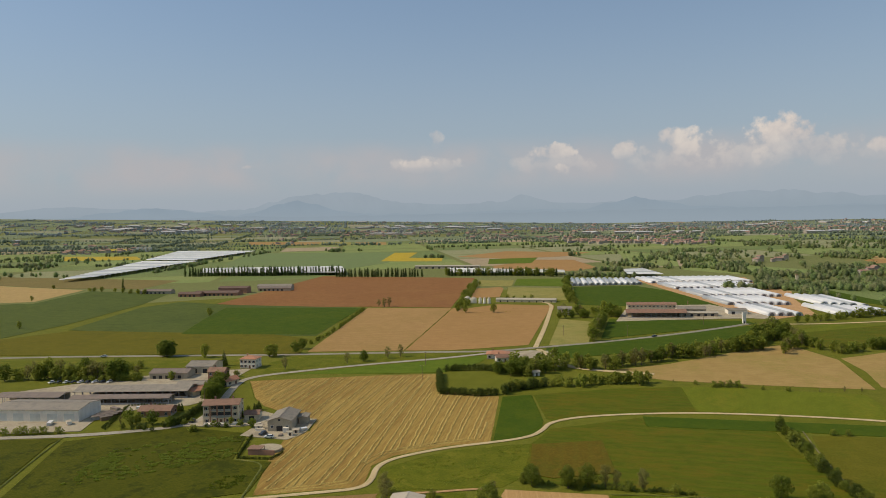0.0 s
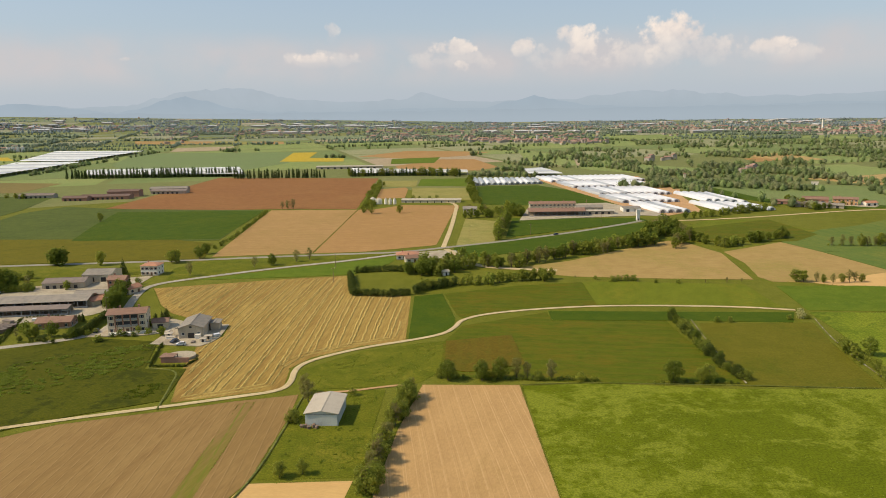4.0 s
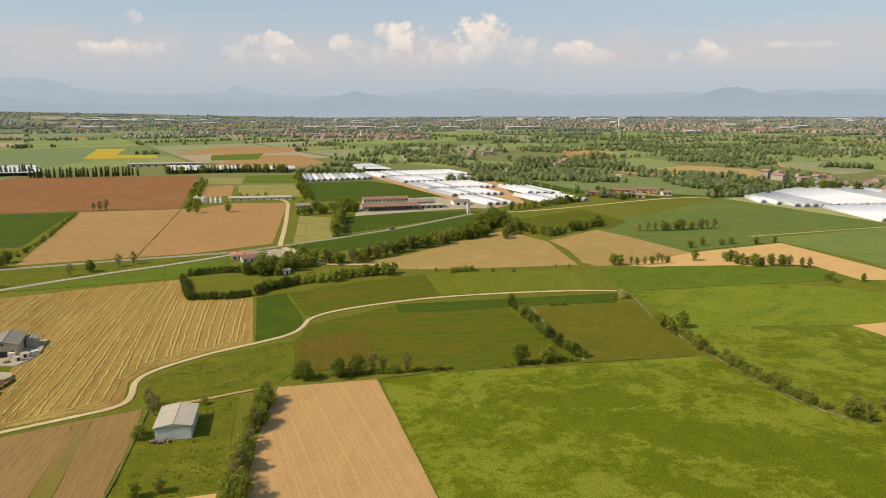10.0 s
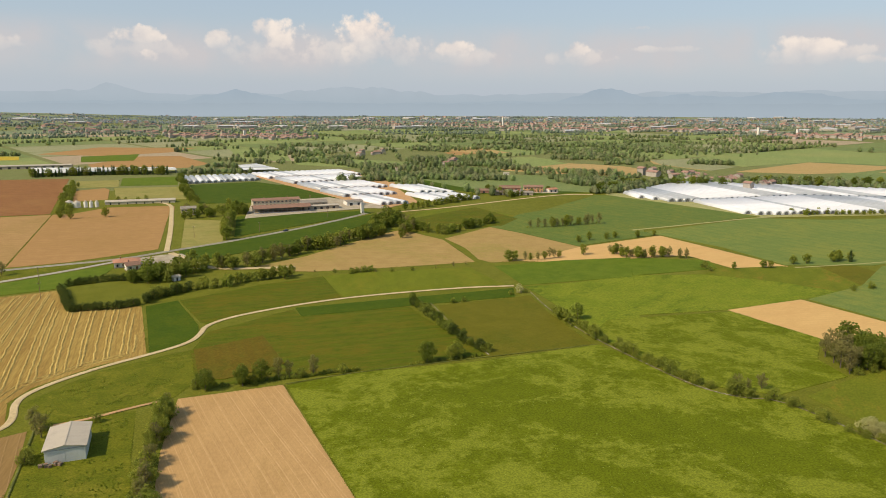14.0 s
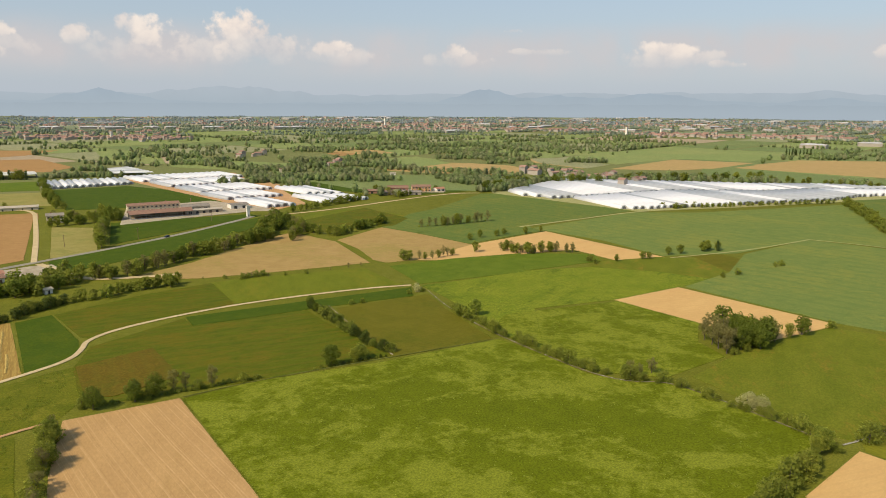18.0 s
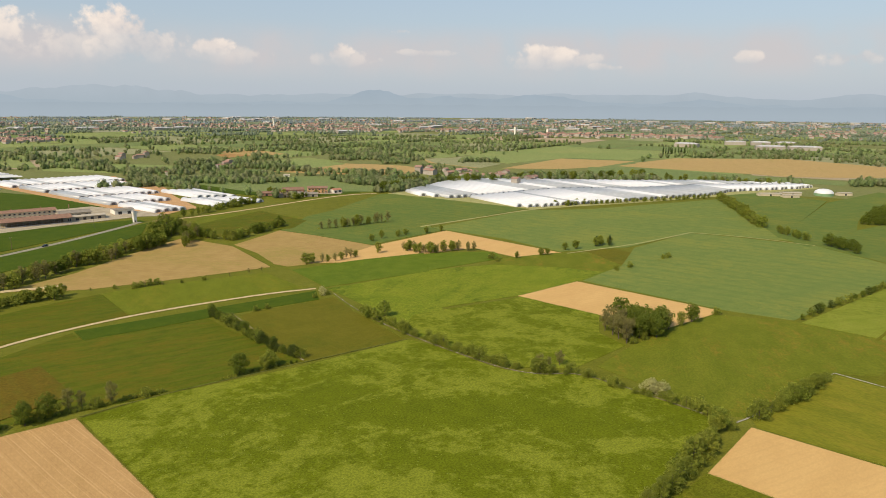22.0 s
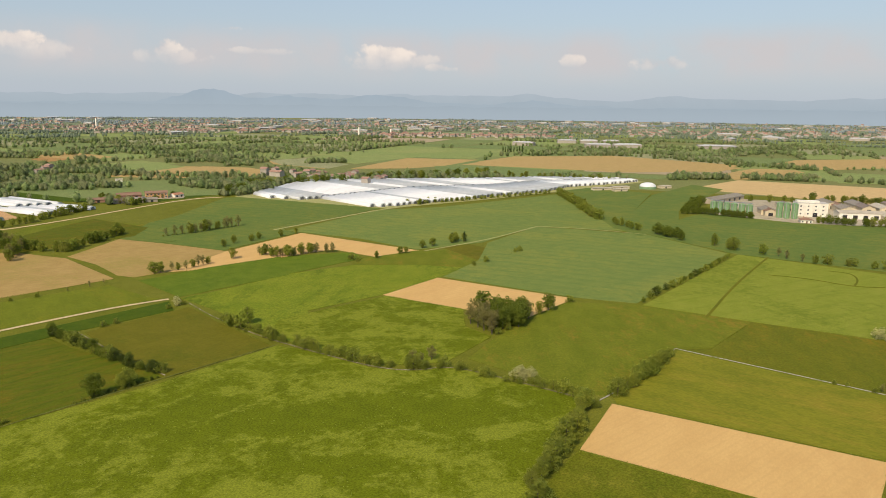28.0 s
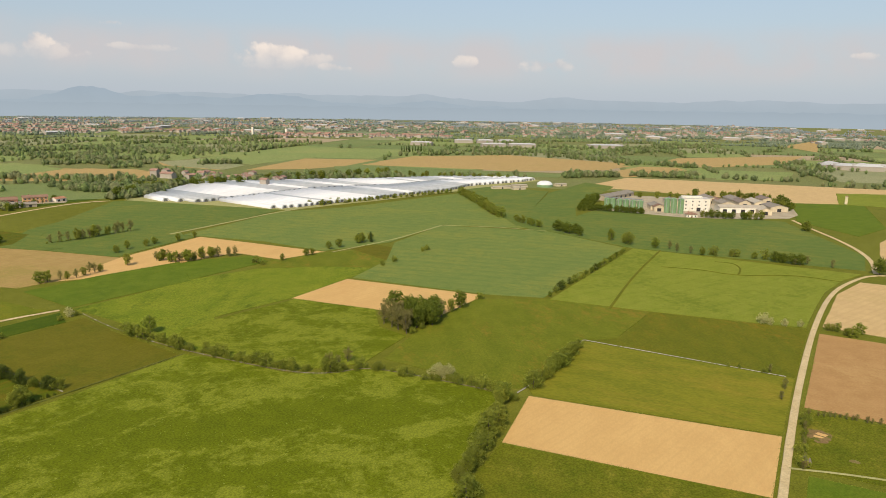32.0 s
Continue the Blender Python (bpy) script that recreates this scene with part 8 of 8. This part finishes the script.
tufts("grass_tufts", "rough tufts in the barn grass", TUFT_PALE, [(-62, 236), (-40, 236), (-37, 182), (-62, 180), (-64, 210)], 500, 0.26, 8, 0.1)
tufts("grass_tufts", "seeding grass of the rough meadow", TUFT_PALE, [(166, 278), (230, 268), (238, 224), (215, 200), (175, 184), (156, 200), (152, 262)], 1500, 0.2, 12, 0.1)
tufts("grass_tufts", "seeding grass of the rough meadow", TUFT_PALE, [(166, 345), (230, 348), (270, 335), (300, 305), (278, 277), (168, 283)], 1500, 0.2, 13, 0.1)


# rough grass along the edges of the parcels
def margins(near, far_d, mat, label, seed, step, size):
    r = random.Random(seed)
    verts, faces = [], []
    for pts in OUTLINES:
        for (x0, y0), (x1, y1) in zip(pts, pts[1:] + pts[:1]):
            d = math.hypot(x1 - x0, y1 - y0)
            for i in range(int(d / step)):
                t = (i + r.random()) * step / d
                x, y = x0 + (x1 - x0) * t + r.gauss(0, 0.2), y0 + (y1 - y0) * t + r.gauss(0, 0.2)
                if not near < math.hypot(x - CX, y - CY) < far_d or noise.noise((x * 0.05, y * 0.05, seed)) < 0.0:
                    continue
                for b in range(3):
                    s = size * r.uniform(0.5, 1.5)
                    a = r.uniform(0, 6.283)
                    dx, dy = math.cos(a) * s, math.sin(a) * s
                    lx, ly = r.gauss(0, 0.3) * s, r.gauss(0, 0.3) * s
                    k = len(verts)
                    verts += [(x - dx * 0.5, y - dy * 0.5, 0.0), (x + dx * 0.5, y + dy * 0.5, 0.0), (x + dx * 0.7 + lx, y + dy * 0.7 + ly, 0.06 + s * 0.7), (x - dx * 0.6 + lx, y - dy * 0.6 + ly, 0.08 + s * 0.55)]
                    faces.append((k, k + 1, k + 2, k + 3))
    tagged(new("field_margin", mesh_of("field_margin", verts, faces, mat)), label, "grass", kind="stuff")


margins(80, 420, TUFT, "rough dark grass along the field edges", 21, 0.7, 0.15)
margins(80, 420, TUFT_PALE, "dry pale grass along the field edges", 22, 0.7, 0.17)
margins(420, 1150, TUFT, "weedy margins between distant parcels", 23, 2.0, 0.3)


# vehicles
def car(x, y, turn, paint, label, scale=1.0):
    ob = thing("car", x, y, 0.32, turn, label, "car")
    bm = bmesh.new()
    prof = [(-2.1, 0.35), (-2.1, 0.85), (-1.2, 0.98), (1.9, 0.95), (2.1, 0.8), (2.1, 0.35)]
    a = [bm.verts.new((px, -0.85, pz)) for px, pz in prof]
    b = [bm.verts.new((px, 0.85, pz)) for px, pz in prof]
    bm.faces.new(a)
    bm.faces.new(b[::-1])
    for i in range(len(prof)):
        bm.faces.new((a[i], b[i], b[(i + 1) % len(prof)], a[(i + 1) % len(prof)]))
    part("body", bm, paint, ob)
    bm = bmesh.new()
    lo = [bm.verts.new(p) for p in ((-1.1, -0.78, 0.96), (1.8, -0.78, 0.94), (1.8, 0.78, 0.94), (-1.1, 0.78, 0.96))]
    hi = [bm.verts.new(p) for p in ((-0.4, -0.65, 1.45), (1.4, -0.65, 1.45), (1.4, 0.65, 1.45), (-0.4, 0.65, 1.45))]
    bm.faces.new(hi)
    for i in range(4):
        bm.faces.new((lo[i], lo[(i + 1) % 4], hi[(i + 1) % 4], hi[i]))
    part("cabin", bm, GLASS, ob)
    part("roof", boxed(-0.4, -0.65, 1.452, 1.4, 0.65, 1.49), paint, ob)
    for wx in (-1.35, 1.3):
        for wy in (-0.8, 0.8):
            bm = bmesh.new()
            n = 12
            c0 = [bm.verts.new((wx + 0.32 * math.cos(i * 2 * math.pi / n), wy - 0.1, 0.32 + 0.32 * math.sin(i * 2 * math.pi / n))) for i in range(n)]
            c1 = [bm.verts.new((v.co.x, wy + 0.1, v.co.z)) for v in c0]
            bm.faces.new(c0)
            bm.faces.new(c1[::-1])
            for i in range(n):
                bm.faces.new((c0[i], c1[i], c1[(i + 1) % n], c0[(i + 1) % n]))
            wheel = part("wheel", bm, RUBBER, ob)
            part("rim", boxed(wx - 0.16, wy - 0.115, 0.16, wx + 0.16, wy + 0.115, 0.48), STEEL, wheel)


car(-137, 287, 10, PAINT_WHITE, "white car parked before the grey barn")
car(-142, 291, 75, PAINT_DARK, "dark car parked in the barn yard")
car(49, 564, 36, PAINT_DARK, "dark car on the country road")
car(-346, 443, 14, PAINT_WHITE, "white car on the country road")
car(-186, 304, 100, PAINT_DARK, "dark car beside the farmhouse")
for i in range(9):
    car(-322 + 4.5 * i, 366 + 0.8 * i, 80 + 6 * (i % 3), (PAINT_WHITE, PAINT_DARK)[i % 2], ("white" if i % 2 == 0 else "dark") + " car parked behind the cattle sheds")


# utility poles along the road
def pole(x, y, h):
    ob = thing("utility_pole", x, y, 0, 25, "slim wooden utility pole with a crossarm", "pole", "utility poles")
    bm = bmesh.new()
    tube(bm, 0, 0, 0, h, 0.16, 0.1, 8)
    part("mast", bm, TIMBER, ob)
    part("crossarm", boxed(-0.9, -0.07, h - 0.7, 0.9, 0.07, h - 0.55), TIMBER, ob)
    for k in (-0.8, 0.0, 0.8):
        bm = bmesh.new()
        tube(bm, k, 0, h - 0.55, h - 0.3, 0.06, 0.04, 6)
        part("insulator", bm, WALL_WHITE, ob)


for x, y in ((29, 566), (94, 628), (-20, 560), (-173, 300), (-199, 336), (-96, 405), (-104, 445)):
    pole(x, y, 9.0)


# bare patches in the green lot
def bare_patch(name, label, mat, x, y, rx, ry, z, seed):
    """An irregular low sheet of bare ground."""
    bm = bmesh.new()
    rim = []
    for i in range(36):
        a = i * 2 * math.pi / 36
        k = 1 + 0.55 * noise.noise((math.cos(a) * 1.6, math.sin(a) * 1.6, seed)) + 0.2 * noise.noise((math.cos(a) * 5, math.sin(a) * 5, seed))
        rim.append(bm.verts.new((rx * k * math.cos(a), ry * k * math.sin(a), 0.0)))
    top = bm.verts.new((0, 0, 0.06))
    for i in range(36):
        bm.faces.new((rim[i], rim[(i + 1) % 36], top))
    part("surface", bm, mat, thing(name, x, y, z, 0, label, "bare ground"))


bare_patch("mud_patch", "churned brown mud around a sandy hollow", MUD, 203.8, 21.3, 5.2, 3.6, 0.26, 1.0)
bare_patch("sand_heap", "pale heap of bare sand in the mud", SAND, 205.0, 21.0, 1.3, 1.5, 0.30, 3.0)
bare_patch("sand_heap", "pale heap of bare sand in the mud", SAND, 202.8, 21.7, 0.8, 1.7, 0.30, 7.0)
bare_patch("mud_patch", "small grey mud patch in the grass", TAN_OLIVE, 190.5, 11.1, 1.2, 1.4, 0.26, 5.0)
